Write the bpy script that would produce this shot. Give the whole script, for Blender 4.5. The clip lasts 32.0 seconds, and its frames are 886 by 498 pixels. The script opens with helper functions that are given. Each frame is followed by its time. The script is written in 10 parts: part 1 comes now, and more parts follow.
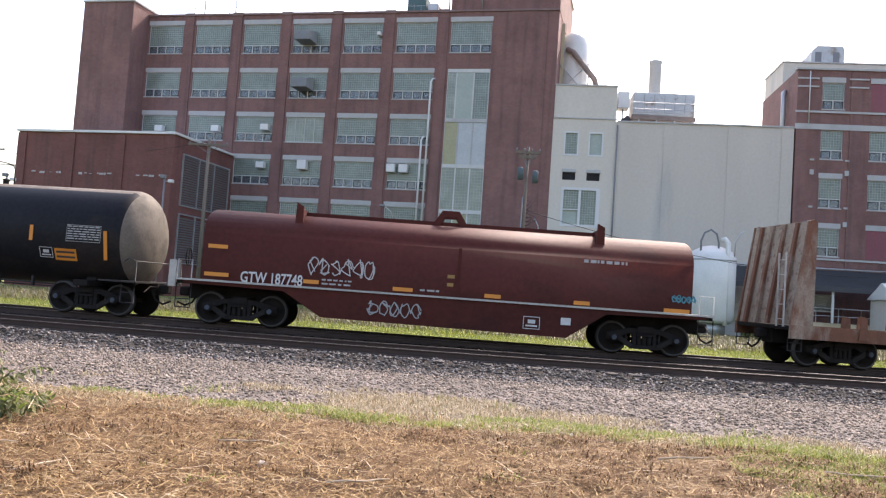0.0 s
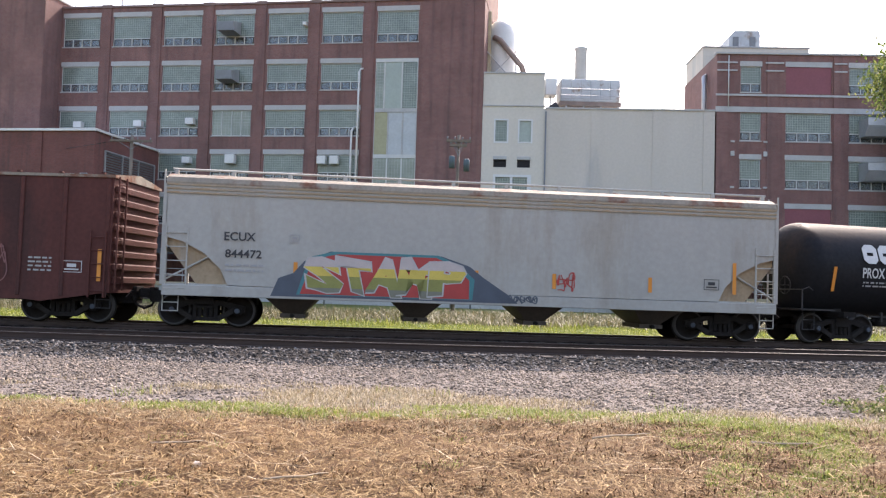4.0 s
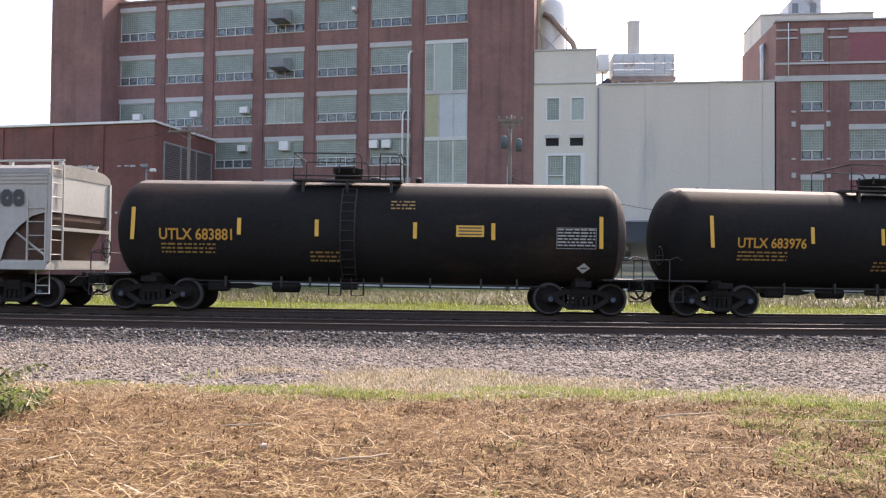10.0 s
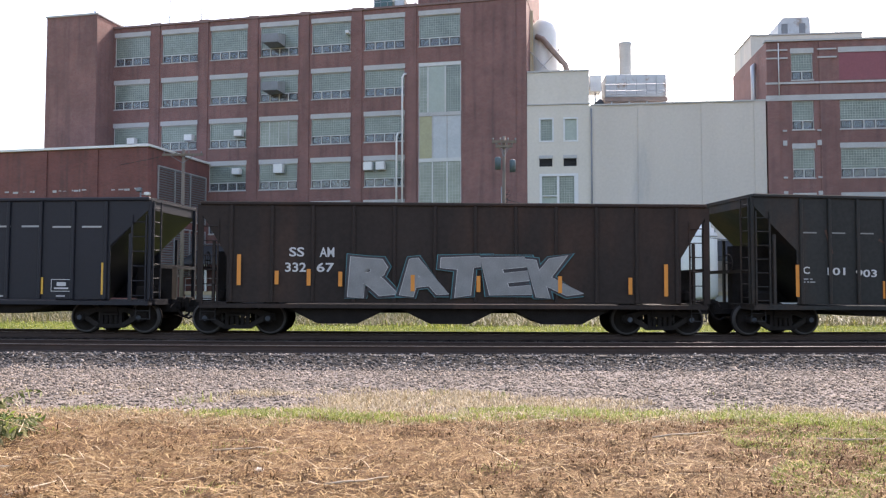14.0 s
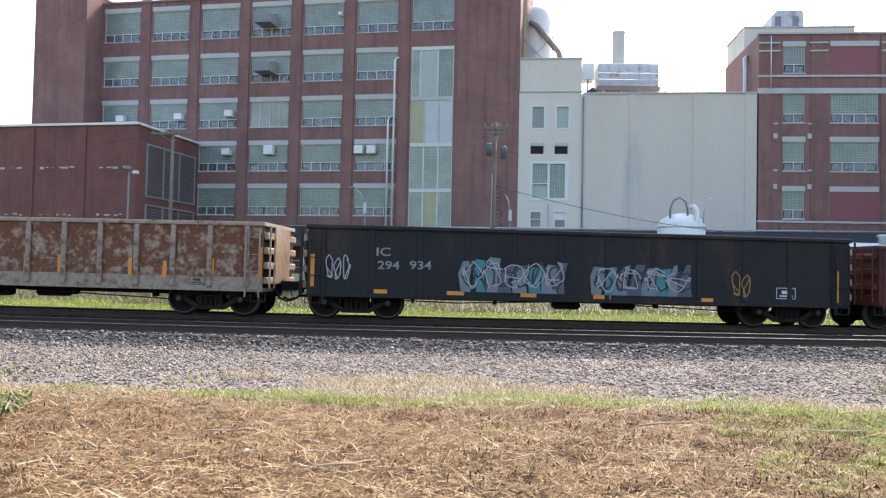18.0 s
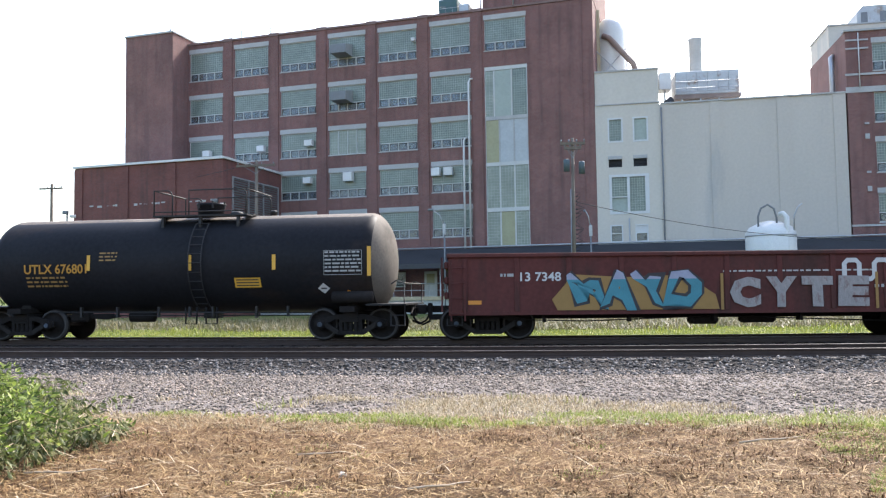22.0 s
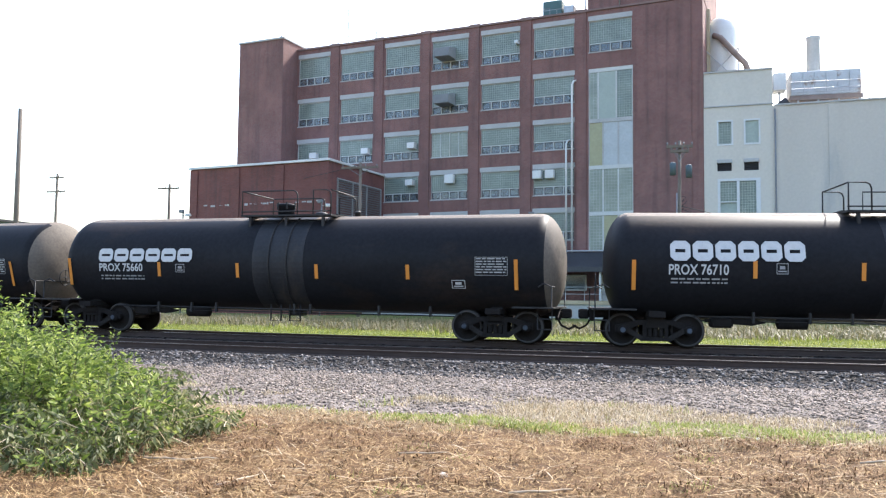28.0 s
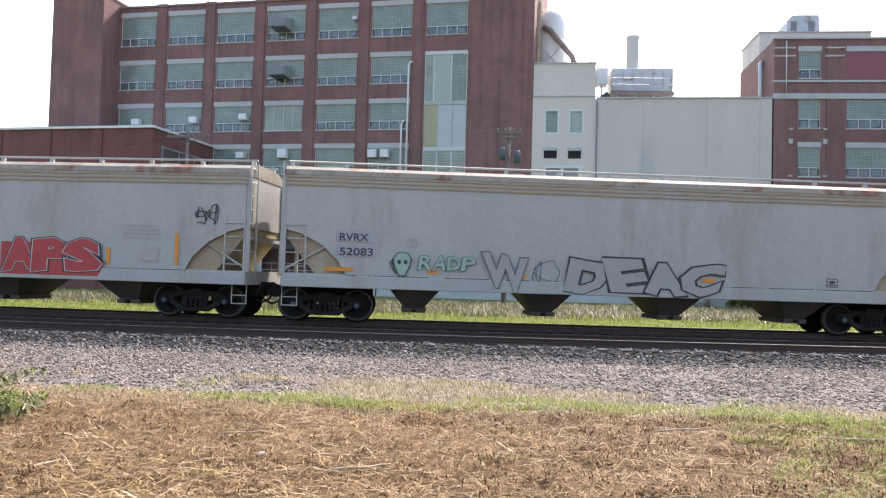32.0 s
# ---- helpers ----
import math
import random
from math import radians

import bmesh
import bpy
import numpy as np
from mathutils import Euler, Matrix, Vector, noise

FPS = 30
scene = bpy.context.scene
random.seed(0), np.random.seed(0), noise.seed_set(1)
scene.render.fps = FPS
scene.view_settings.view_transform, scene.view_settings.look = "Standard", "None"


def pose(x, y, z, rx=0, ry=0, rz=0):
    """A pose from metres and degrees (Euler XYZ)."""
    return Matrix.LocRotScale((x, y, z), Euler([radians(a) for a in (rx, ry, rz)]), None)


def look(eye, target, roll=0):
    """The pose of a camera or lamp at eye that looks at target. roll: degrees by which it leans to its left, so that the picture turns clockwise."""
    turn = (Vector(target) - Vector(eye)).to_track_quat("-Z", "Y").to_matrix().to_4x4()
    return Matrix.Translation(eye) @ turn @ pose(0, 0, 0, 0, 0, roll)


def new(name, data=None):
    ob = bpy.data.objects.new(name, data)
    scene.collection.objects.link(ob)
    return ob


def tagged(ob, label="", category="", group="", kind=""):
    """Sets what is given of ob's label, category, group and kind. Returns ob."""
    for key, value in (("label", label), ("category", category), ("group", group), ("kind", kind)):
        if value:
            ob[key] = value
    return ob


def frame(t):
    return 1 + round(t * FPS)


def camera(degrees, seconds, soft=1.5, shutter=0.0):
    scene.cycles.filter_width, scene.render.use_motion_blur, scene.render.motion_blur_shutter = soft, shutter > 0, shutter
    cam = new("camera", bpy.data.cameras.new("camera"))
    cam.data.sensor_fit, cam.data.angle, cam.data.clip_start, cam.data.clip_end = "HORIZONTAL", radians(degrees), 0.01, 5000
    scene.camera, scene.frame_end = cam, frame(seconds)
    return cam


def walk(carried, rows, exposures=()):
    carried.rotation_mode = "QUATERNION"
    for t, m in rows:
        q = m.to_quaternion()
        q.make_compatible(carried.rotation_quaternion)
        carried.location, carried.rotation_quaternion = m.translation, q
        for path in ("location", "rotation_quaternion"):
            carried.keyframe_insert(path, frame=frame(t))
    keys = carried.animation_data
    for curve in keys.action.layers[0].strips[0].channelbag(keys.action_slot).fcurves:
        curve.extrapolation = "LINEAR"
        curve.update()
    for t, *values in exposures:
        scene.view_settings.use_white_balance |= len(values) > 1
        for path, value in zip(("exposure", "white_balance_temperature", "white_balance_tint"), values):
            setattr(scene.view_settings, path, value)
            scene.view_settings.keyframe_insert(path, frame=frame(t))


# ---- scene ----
cam = camera(57.8, 32.0, soft=1.25, shutter=0.0)
PATH = [
    (0.0, pose(0.010, 0, 1.31, 93.254, -3.881, 4.362)),
    (0.5, pose(0.004, 0, 1.31, 94.594, -3.211, 10.783)),
    (1.0, pose(0.005, 0, 1.31, 94.384, -2.345, 14.959)),
    (1.5, pose(0.018, 0, 1.31, 94.083, -2.052, 7.998)),
    (2.0, pose(0.021, 0, 1.31, 94.025, -3.146, 6.547)),
    (2.5, pose(0.021, 0, 1.31, 93.640, -2.015, 4.811)),
    (3.0, pose(0.032, 0, 1.31, 93.064, -1.217, 2.236)),
    (3.5, pose(0.036, 0, 1.31, 92.640, -1.476, 0.764)),
    (5.5, pose(0.027, 0, 1.31, 93.405, -1.412, -1.551)),
    (6.0, pose(0.017, 0, 1.31, 93.443, -1.360, -1.547)),
    (6.5, pose(0.009, 0, 1.31, 93.326, -1.260, -0.420)),
    (7.0, pose(0.005, 0, 1.31, 93.695, -0.984, 1.421)),
    (7.5, pose(-0.000, 0, 1.31, 93.218, -0.748, 4.430)),
    (8.0, pose(0.001, 0, 1.31, 94.136, -0.491, 6.157)),
    (8.5, pose(0.003, 0, 1.31, 94.182, -0.411, 7.464)),
    (9.0, pose(0.004, 0, 1.31, 93.517, -0.132, 7.938)),
    (9.5, pose(0.003, 0, 1.31, 92.123, 0.186, 5.238)),
    (10.0, pose(0.001, 0, 1.31, 91.362, -0.504, 3.678)),
    (10.5, pose(0.001, 0, 1.31, 92.280, -0.906, 3.314)),
    (11.0, pose(0.004, 0, 1.31, 92.929, -0.894, 5.412)),
    (11.5, pose(0.006, 0, 1.31, 93.378, -0.554, 6.279)),
    (12.0, pose(0.013, 0, 1.31, 93.395, -0.389, 6.044)),
    (12.5, pose(0.015, 0, 1.31, 93.231, -0.184, 5.654)),
    (13.0, pose(0.010, 0, 1.31, 92.743, -0.000, 4.511)),
    (13.5, pose(0.006, 0, 1.31, 92.780, -0.000, 3.317)),
    (15.5, pose(0.001, 0, 1.31, 93.211, -0.152, 4.428)),
    (16.0, pose(-0.004, 0, 1.31, 93.224, -0.080, 5.811)),
    (16.5, pose(-0.004, 0, 1.31, 92.459, 0.148, 5.697)),
    (17.0, pose(-0.010, 0, 1.31, 92.193, -0.218, 2.730)),
    (17.5, pose(-0.021, 0, 1.31, 92.036, -2.051, 2.368)),
    (18.0, pose(-0.027, 0, 1.31, 91.829, -1.178, 2.479)),
    (18.5, pose(-0.044, 0, 1.31, 93.583, 0.134, 2.727)),
    (19.0, pose(-0.060, 0, 1.31, 93.020, -1.078, 2.758)),
    (19.5, pose(-0.069, 0, 1.31, 92.545, -1.573, 2.744)),
    (20.0, pose(-0.073, 0, 1.31, 92.069, -1.221, 3.305)),
    (20.5, pose(-0.078, 0, 1.31, 92.226, -0.392, 6.141)),
    (21.0, pose(-0.077, 0, 1.31, 92.535, 0.159, 7.207)),
    (21.5, pose(-0.074, 0, 1.31, 92.918, 0.590, 7.878)),
    (22.0, pose(-0.070, 0, 1.31, 93.228, 0.822, 8.255)),
    (22.5, pose(-0.068, 0, 1.31, 93.705, 1.251, 7.805)),
    (23.0, pose(-0.072, 0, 1.31, 93.487, 1.547, 7.253)),
    (23.5, pose(-0.074, 0, 1.31, 92.427, 1.094, 7.146)),
    (24.0, pose(-0.082, 0, 1.31, 91.701, 0.620, 6.555)),
    (24.5, pose(-0.090, 0, 1.31, 91.894, -1.114, 6.402)),
    (26.5, pose(-0.101, 0, 1.31, 92.833, -2.371, 7.609)),
    (27.0, pose(-0.109, 0, 1.31, 93.023, -2.240, 9.043)),
    (27.5, pose(-0.114, 0, 1.31, 93.373, -1.669, 9.735)),
    (28.0, pose(-0.118, 0, 1.31, 93.429, -0.603, 15.261)),
    (28.5, pose(-0.119, 0, 1.31, 93.737, 0.437, 16.217)),
    (29.0, pose(-0.110, 0, 1.31, 92.599, 1.047, 15.609)),
    (29.5, pose(-0.104, 0, 1.31, 92.577, 1.771, 15.112)),
    (30.0, pose(-0.095, 0, 1.31, 93.511, 0.016, 12.069)),
    (30.5, pose(-0.076, 0, 1.31, 92.526, -1.262, 8.756)),
    (31.0, pose(-0.065, 0, 1.31, 92.516, -1.325, 7.197)),
    (31.5, pose(-0.062, 0, 1.31, 92.421, -0.883, 5.274)),
    (32.0, pose(-0.055, 0, 1.31, 92.102, -1.531, 3.341)),
]
# the film camera's white balance drifts from a rosy to a neutral cast
TONES = [(0.0, 1.63, 6700, 19), (3.5, 1.68, 6700, 19), (6.0, 1.66, 6800, 21), (12.5, 1.66, 6750, 21), (17.0, 1.84, 6350, 12), (20.0, 1.75, 6250, 12), (22.0, 1.76, 6150, 12), (24.0, 1.82, 6120, 12), (27.0, 1.92, 6100, 12), (29.0, 1.86, 6100, 12), (30.0, 1.60, 6200, 10), (32.0, 1.70, 6450, 14)]
walk(cam, PATH, TONES)

# ---- light: hazy summer sun from behind the factory ----
SUN_EL, SUN_AZ = 44.0, 24.0  # azimuth from +y towards +x
world = bpy.data.worlds.new("sky")
scene.world = world
world.use_nodes = True
wn, wl = world.node_tree.nodes, world.node_tree.links
wn.clear()
sky = wn.new("ShaderNodeTexSky")
sky.sky_type = 'NISHITA'
sky.sun_disc = False
sky.sun_elevation = radians(SUN_EL)
sky.sun_rotation = radians(SUN_AZ)
sky.dust_density = 3.6
sky.air_density = 1.3
sky.altitude = 100
bgn = wn.new("ShaderNodeBackground")
bgn.inputs[1].default_value = 0.15
wo = wn.new("ShaderNodeOutputWorld")
wl.new(sky.outputs[0], bgn.inputs[0])
wl.new(bgn.outputs[0], wo.inputs[0])
sun = new("sun", bpy.data.lights.new("sun", 'SUN'))
sun.data.energy = 2.45
sun.data.angle = radians(0.6)
sun.data.color = (1.0, 0.94, 0.84)
_e, _a = radians(SUN_EL), radians(SUN_AZ)
sun.matrix_world = look((0, 0, 60), (-60 * math.sin(_a) * math.cos(_e), -60 * math.cos(_a) * math.cos(_e), 60 - 60 * math.sin(_e)))


# ---- materials ----
def mat(name, col, rough=0.7, metal=0.0, var=0.25, scale=3.0, fine=40.0, bump=0.0, col2=None, patch=0.0, spec=0.5, rnd=0.0, stretch=None, blend=0.12):
    """A worn surface: a base colour varied at two scales, with an optional second colour in patches."""
    m = bpy.data.materials.new(name)
    m.use_nodes = True
    nt = m.node_tree
    N, L = nt.nodes, nt.links
    b = N["Principled BSDF"]
    b.inputs["Roughness"].default_value = rough
    b.inputs["Metallic"].default_value = metal
    b.inputs["Specular IOR Level"].default_value = spec
    tc = N.new("ShaderNodeTexCoord")
    vec = tc.outputs["Object"]
    if stretch:
        mp = N.new("ShaderNodeMapping")
        mp.inputs["Scale"].default_value = stretch
        L.new(vec, mp.inputs[0])
        vec = mp.outputs[0]
    n1 = N.new("ShaderNodeTexNoise")
    n1.inputs["Scale"].default_value = scale
    n1.inputs["Detail"].default_value = 5
    L.new(vec, n1.inputs["Vector"])
    n2 = N.new("ShaderNodeTexNoise")
    n2.inputs["Scale"].default_value = fine
    n2.inputs["Detail"].default_value = 3
    L.new(tc.outputs["Object"], n2.inputs["Vector"])
    add = N.new("ShaderNodeMath")
    add.operation = 'ADD'
    L.new(n1.outputs["Fac"], add.inputs[0])
    L.new(n2.outputs["Fac"], add.inputs[1])
    mr = N.new("ShaderNodeMapRange")
    mr.inputs["From Min"].default_value = 0.6
    mr.inputs["From Max"].default_value = 1.4
    mr.inputs["To Min"].default_value = 1 - var
    mr.inputs["To Max"].default_value = 1 + var
    L.new(add.outputs[0], mr.inputs["Value"])
    src = None
    if col2:
        mx = N.new("ShaderNodeMix")
        mx.data_type = 'RGBA'
        mx.inputs["A"].default_value = (*col, 1)
        mx.inputs["B"].default_value = (*col2, 1)
        n3 = N.new("ShaderNodeTexNoise")
        n3.inputs["Scale"].default_value = scale * 0.45
        n3.inputs["Detail"].default_value = 8
        n3.inputs["Roughness"].default_value = 0.65
        L.new(vec, n3.inputs["Vector"])
        r3 = N.new("ShaderNodeMapRange")
        r3.inputs["From Min"].default_value = 0.62 - patch * 0.3
        r3.inputs["From Max"].default_value = 0.62 + blend - patch * 0.3
        L.new(n3.outputs["Fac"], r3.inputs["Value"])
        L.new(r3.outputs[0], mx.inputs["Factor"])
        src = mx.outputs["Result"]
    ml = N.new("ShaderNodeVectorMath")
    ml.operation = 'SCALE'
    if src:
        L.new(src, ml.inputs[0])
    else:
        ml.inputs[0].default_value = col
    fac = mr.outputs[0]
    if rnd:
        oi = N.new("ShaderNodeObjectInfo")
        rr = N.new("ShaderNodeMapRange")
        rr.inputs["To Min"].default_value = 1 - rnd
        rr.inputs["To Max"].default_value = 1 + rnd
        L.new(oi.outputs["Random"], rr.inputs["Value"])
        pm = N.new("ShaderNodeMath")
        pm.operation = 'MULTIPLY'
        L.new(fac, pm.inputs[0])
        L.new(rr.outputs[0], pm.inputs[1])
        fac = pm.outputs[0]
    L.new(fac, ml.inputs["Scale"])
    L.new(ml.outputs[0], b.inputs["Base Color"])
    if bump:
        bp = N.new("ShaderNodeBump")
        bp.inputs["Strength"].default_value = bump
        bp.inputs["Distance"].default_value = 0.02
        L.new(n2.outputs["Fac"], bp.inputs["Height"])
        L.new(bp.outputs[0], b.inputs["Normal"])
    return m


def brick_mat(name, c1, c2, mortar, stain=(0.05, 0.04, 0.04)):
    m = bpy.data.materials.new(name)
    m.use_nodes = True
    N, L = m.node_tree.nodes, m.node_tree.links
    b = N["Principled BSDF"]
    b.inputs["Roughness"].default_value = 0.85
    tc = N.new("ShaderNodeTexCoord")
    sp = N.new("ShaderNodeSeparateXYZ")
    L.new(tc.outputs["Object"], sp.inputs[0])
    ad = N.new("ShaderNodeMath")
    L.new(sp.outputs["X"], ad.inputs[0])
    L.new(sp.outputs["Y"], ad.inputs[1])
    cb = N.new("ShaderNodeCombineXYZ")
    L.new(ad.outputs[0], cb.inputs["X"])
    L.new(sp.outputs["Z"], cb.inputs["Y"])
    br = N.new("ShaderNodeTexBrick")
    br.inputs["Color1"].default_value = (*c1, 1)
    br.inputs["Color2"].default_value = (*c2, 1)
    br.inputs["Mortar"].default_value = (*mortar, 1)
    br.inputs["Scale"].default_value = 1.0
    br.inputs["Mortar Size"].default_value = 0.006
    br.inputs["Brick Width"].default_value = 0.215
    br.inputs["Row Height"].default_value = 0.075
    L.new(cb.outputs[0], br.inputs["Vector"])
    n1 = N.new("ShaderNodeTexNoise")
    n1.inputs["Scale"].default_value = 0.35
    n1.inputs["Detail"].default_value = 9
    n1.inputs["Roughness"].default_value = 0.7
    L.new(tc.outputs["Object"], n1.inputs["Vector"])
    mp = N.new("ShaderNodeMapping")
    mp.inputs["Scale"].default_value = (2.2, 2.2, 0.12)
    L.new(tc.outputs["Object"], mp.inputs[0])
    n2 = N.new("ShaderNodeTexNoise")
    n2.inputs["Scale"].default_value = 0.9
    n2.inputs["Detail"].default_value = 6
    L.new(mp.outputs[0], n2.inputs["Vector"])
    mr = N.new("ShaderNodeMapRange")
    mr.inputs["From Min"].default_value = 0.5
    mr.inputs["From Max"].default_value = 0.8
    mr.inputs["To Max"].default_value = 0.55
    L.new(n2.outputs["Fac"], mr.inputs["Value"])
    mx = N.new("ShaderNodeMix")
    mx.data_type = 'RGBA'
    mx.inputs["B"].default_value = (*stain, 1)
    L.new(mr.outputs[0], mx.inputs["Factor"])
    L.new(br.outputs["Color"], mx.inputs["A"])
    m2 = N.new("ShaderNodeMapRange")
    m2.inputs["From Min"].default_value = 0.25
    m2.inputs["From Max"].default_value = 0.75
    m2.inputs["To Min"].default_value = 0.7
    m2.inputs["To Max"].default_value = 1.3
    L.new(n1.outputs["Fac"], m2.inputs["Value"])
    sc = N.new("ShaderNodeVectorMath")
    sc.operation = 'SCALE'
    L.new(mx.outputs["Result"], sc.inputs[0])
    L.new(m2.outputs[0], sc.inputs["Scale"])
    L.new(sc.outputs[0], b.inputs["Base Color"])
    bp = N.new("ShaderNodeBump")
    bp.inputs["Strength"].default_value = 0.4
    bp.inputs["Distance"].default_value = 0.01
    bp.invert = True
    L.new(br.outputs["Fac"], bp.inputs["Height"])
    L.new(bp.outputs[0], b.inputs["Normal"])
    return m


def block_mat(name, c1, c2, size=0.2):
    """Panel of glass blocks: greenish squares with pale joints, glossy and slightly uneven."""
    m = bpy.data.materials.new(name)
    m.use_nodes = True
    N, L = m.node_tree.nodes, m.node_tree.links
    b = N["Principled BSDF"]
    b.inputs["Roughness"].default_value = 0.25
    tc = N.new("ShaderNodeTexCoord")
    sp = N.new("ShaderNodeSeparateXYZ")
    L.new(tc.outputs["Object"], sp.inputs[0])
    cb = N.new("ShaderNodeCombineXYZ")
    L.new(sp.outputs["X"], cb.inputs["X"])
    L.new(sp.outputs["Z"], cb.inputs["Y"])
    br = N.new("ShaderNodeTexBrick")
    br.offset = 0.0
    br.inputs["Color1"].default_value = (*c1, 1)
    br.inputs["Color2"].default_value = (*c2, 1)
    br.inputs["Mortar"].default_value = (0.33, 0.36, 0.32, 1)
    br.inputs["Scale"].default_value = 1.0
    br.inputs["Mortar Size"].default_value = 0.014
    br.inputs["Brick Width"].default_value = size
    br.inputs["Row Height"].default_value = size
    L.new(cb.outputs[0], br.inputs["Vector"])
    oi = N.new("ShaderNodeObjectInfo")
    n1 = N.new("ShaderNodeTexNoise")
    n1.inputs["Scale"].default_value = 0.8
    n1.inputs["Detail"].default_value = 4
    ad = N.new("ShaderNodeVectorMath")
    L.new(tc.outputs["Object"], ad.inputs[0])
    L.new(oi.outputs["Location"], ad.inputs[1])
    L.new(ad.outputs[0], n1.inputs["Vector"])
    mr = N.new("ShaderNodeMapRange")
    mr.inputs["From Min"].default_value = 0.3
    mr.inputs["From Max"].default_value = 0.7
    mr.inputs["To Min"].default_value = 0.85
    mr.inputs["To Max"].default_value = 1.14
    L.new(n1.outputs["Fac"], mr.inputs["Value"])
    sc = N.new("ShaderNodeVectorMath")
    sc.operation = 'SCALE'
    L.new(br.outputs["Color"], sc.inputs[0])
    L.new(mr.outputs[0], sc.inputs["Scale"])
    L.new(sc.outputs[0], b.inputs["Base Color"])
    bp = N.new("ShaderNodeBump")
    bp.inputs["Strength"].default_value = 0.5
    bp.inputs["Distance"].default_value = 0.02
    bp.invert = True
    L.new(br.outputs["Fac"], bp.inputs["Height"])
    L.new(bp.outputs[0], b.inputs["Normal"])
    return m


def ground_mat(name, ramp, scales=(0.25, 2.5, 22.0), bump=0.6, dist=0.05, rough=0.95):
    """Soil, gravel or turf: colours along a ramp, mixed from noise at three scales."""
    m = bpy.data.materials.new(name)
    m.use_nodes = True
    N, L = m.node_tree.nodes, m.node_tree.links
    b = N["Principled BSDF"]
    b.inputs["Roughness"].default_value = rough
    b.inputs["Specular IOR Level"].default_value = 0.2
    tc = N.new("ShaderNodeTexCoord")
    tot = None
    last = None
    for i, s in enumerate(scales):
        n = N.new("ShaderNodeTexNoise")
        n.inputs["Scale"].default_value = s
        n.inputs["Detail"].default_value = 6
        n.inputs["Roughness"].default_value = 0.65
        L.new(tc.outputs["Object"], n.inputs["Vector"])
        last = n
        if tot is None:
            tot = n.outputs["Fac"]
        else:
            a = N.new("ShaderNodeMath")
            L.new(tot, a.inputs[0])
            L.new(n.outputs["Fac"], a.inputs[1])
            tot = a.outputs[0]
    mr = N.new("ShaderNodeMapRange")
    mr.inputs["From Min"].default_value = 0.38 * len(scales)
    mr.inputs["From Max"].default_value = 0.62 * len(scales)
    L.new(tot, mr.inputs["Value"])
    cr = N.new("ShaderNodeValToRGB")
    el = cr.color_ramp.elements
    while len(el) < len(ramp):
        el.new(0.5)
    for i, (p, c) in enumerate(ramp):
        el[i].position = p
        el[i].color = (*c, 1)
    L.new(mr.outputs[0], cr.inputs[0])
    L.new(cr.outputs[0], b.inputs["Base Color"])
    bp = N.new("ShaderNodeBump")
    bp.inputs["Strength"].default_value = bump
    bp.inputs["Distance"].default_value = dist
    L.new(last.outputs["Fac"], bp.inputs["Height"])
    L.new(bp.outputs[0], b.inputs["Normal"])
    return m


def glass_mat(name, tint, rough=0.05):
    m = bpy.data.materials.new(name)
    m.use_nodes = True
    b = m.node_tree.nodes["Principled BSDF"]
    b.inputs["Base Color"].default_value = (*tint, 1)
    b.inputs["Roughness"].default_value = rough
    b.inputs["Transmission Weight"].default_value = 0.85
    b.inputs["IOR"].default_value = 1.45
    return m


BRICK = brick_mat("red_brick", (0.218, 0.102, 0.088), (0.173, 0.081, 0.071), (0.215, 0.165, 0.152))
BRICK_LOW = brick_mat("dark_red_brick", (0.185, 0.066, 0.054), (0.145, 0.052, 0.045), (0.15, 0.09, 0.08))
CONCRETE = mat("pale_concrete", (0.42, 0.42, 0.40), 0.85, var=0.2, scale=0.6, fine=9, bump=0.15)
LINTEL = mat("grey_lintel_concrete", (0.40, 0.40, 0.39), 0.85, var=0.2, scale=0.8, fine=12)
GREYWALL = mat("grey_render", (0.52, 0.475, 0.415), 0.85, var=0.08, scale=0.25, fine=5, col2=(0.40, 0.385, 0.36), patch=-0.05, stretch=(1.6, 1.6, 0.25))
WHITEWALL = mat("cream_render", (0.57, 0.53, 0.46), 0.85, var=0.08, scale=0.3, fine=5, col2=(0.42, 0.43, 0.40), patch=0.1, stretch=(1.6, 1.6, 0.25))
COPING = mat("brown_weathered_coping", (0.20, 0.135, 0.12), 0.85, var=0.25, scale=1.0, fine=12)
BLOCK = block_mat("glass_block", (0.165, 0.205, 0.175), (0.13, 0.165, 0.14))
BLOCK_PALE = block_mat("pale_glass_block", (0.235, 0.265, 0.22), (0.20, 0.23, 0.19), 0.25)
PANEL_Y = mat("yellowed_panel", (0.34, 0.33, 0.20), 0.6, var=0.12, scale=0.7, fine=6)
PANEL_G = mat("grey_green_panel", (0.33, 0.38, 0.34), 0.6, var=0.12, scale=0.7, fine=6)
PANEL_B = mat("pale_blue_panel", (0.42, 0.45, 0.46), 0.6, var=0.12, scale=0.7, fine=6)
RED_PANEL = mat("red_infill", (0.22, 0.072, 0.085), 0.7, var=0.12, scale=0.6, fine=8)
PANE = glass_mat("window_glass", (0.55, 0.62, 0.66))
FRAME_GREY = mat("grey_window_frame", (0.50, 0.51, 0.49), 0.5, var=0.1)
FRAME_WHITE = mat("white_window_frame", (0.58, 0.59, 0.585), 0.5, var=0.08)
# near-black for rooms without light behind the glass, and for black vents
DARK = mat("unlit_room_and_vent_dark", (0.035, 0.035, 0.04), 0.9, var=0.3, scale=0.5)
GALV = mat("galvanised_steel", (0.42, 0.43, 0.44), 0.45, 0.6, var=0.2, scale=1.2, fine=15)
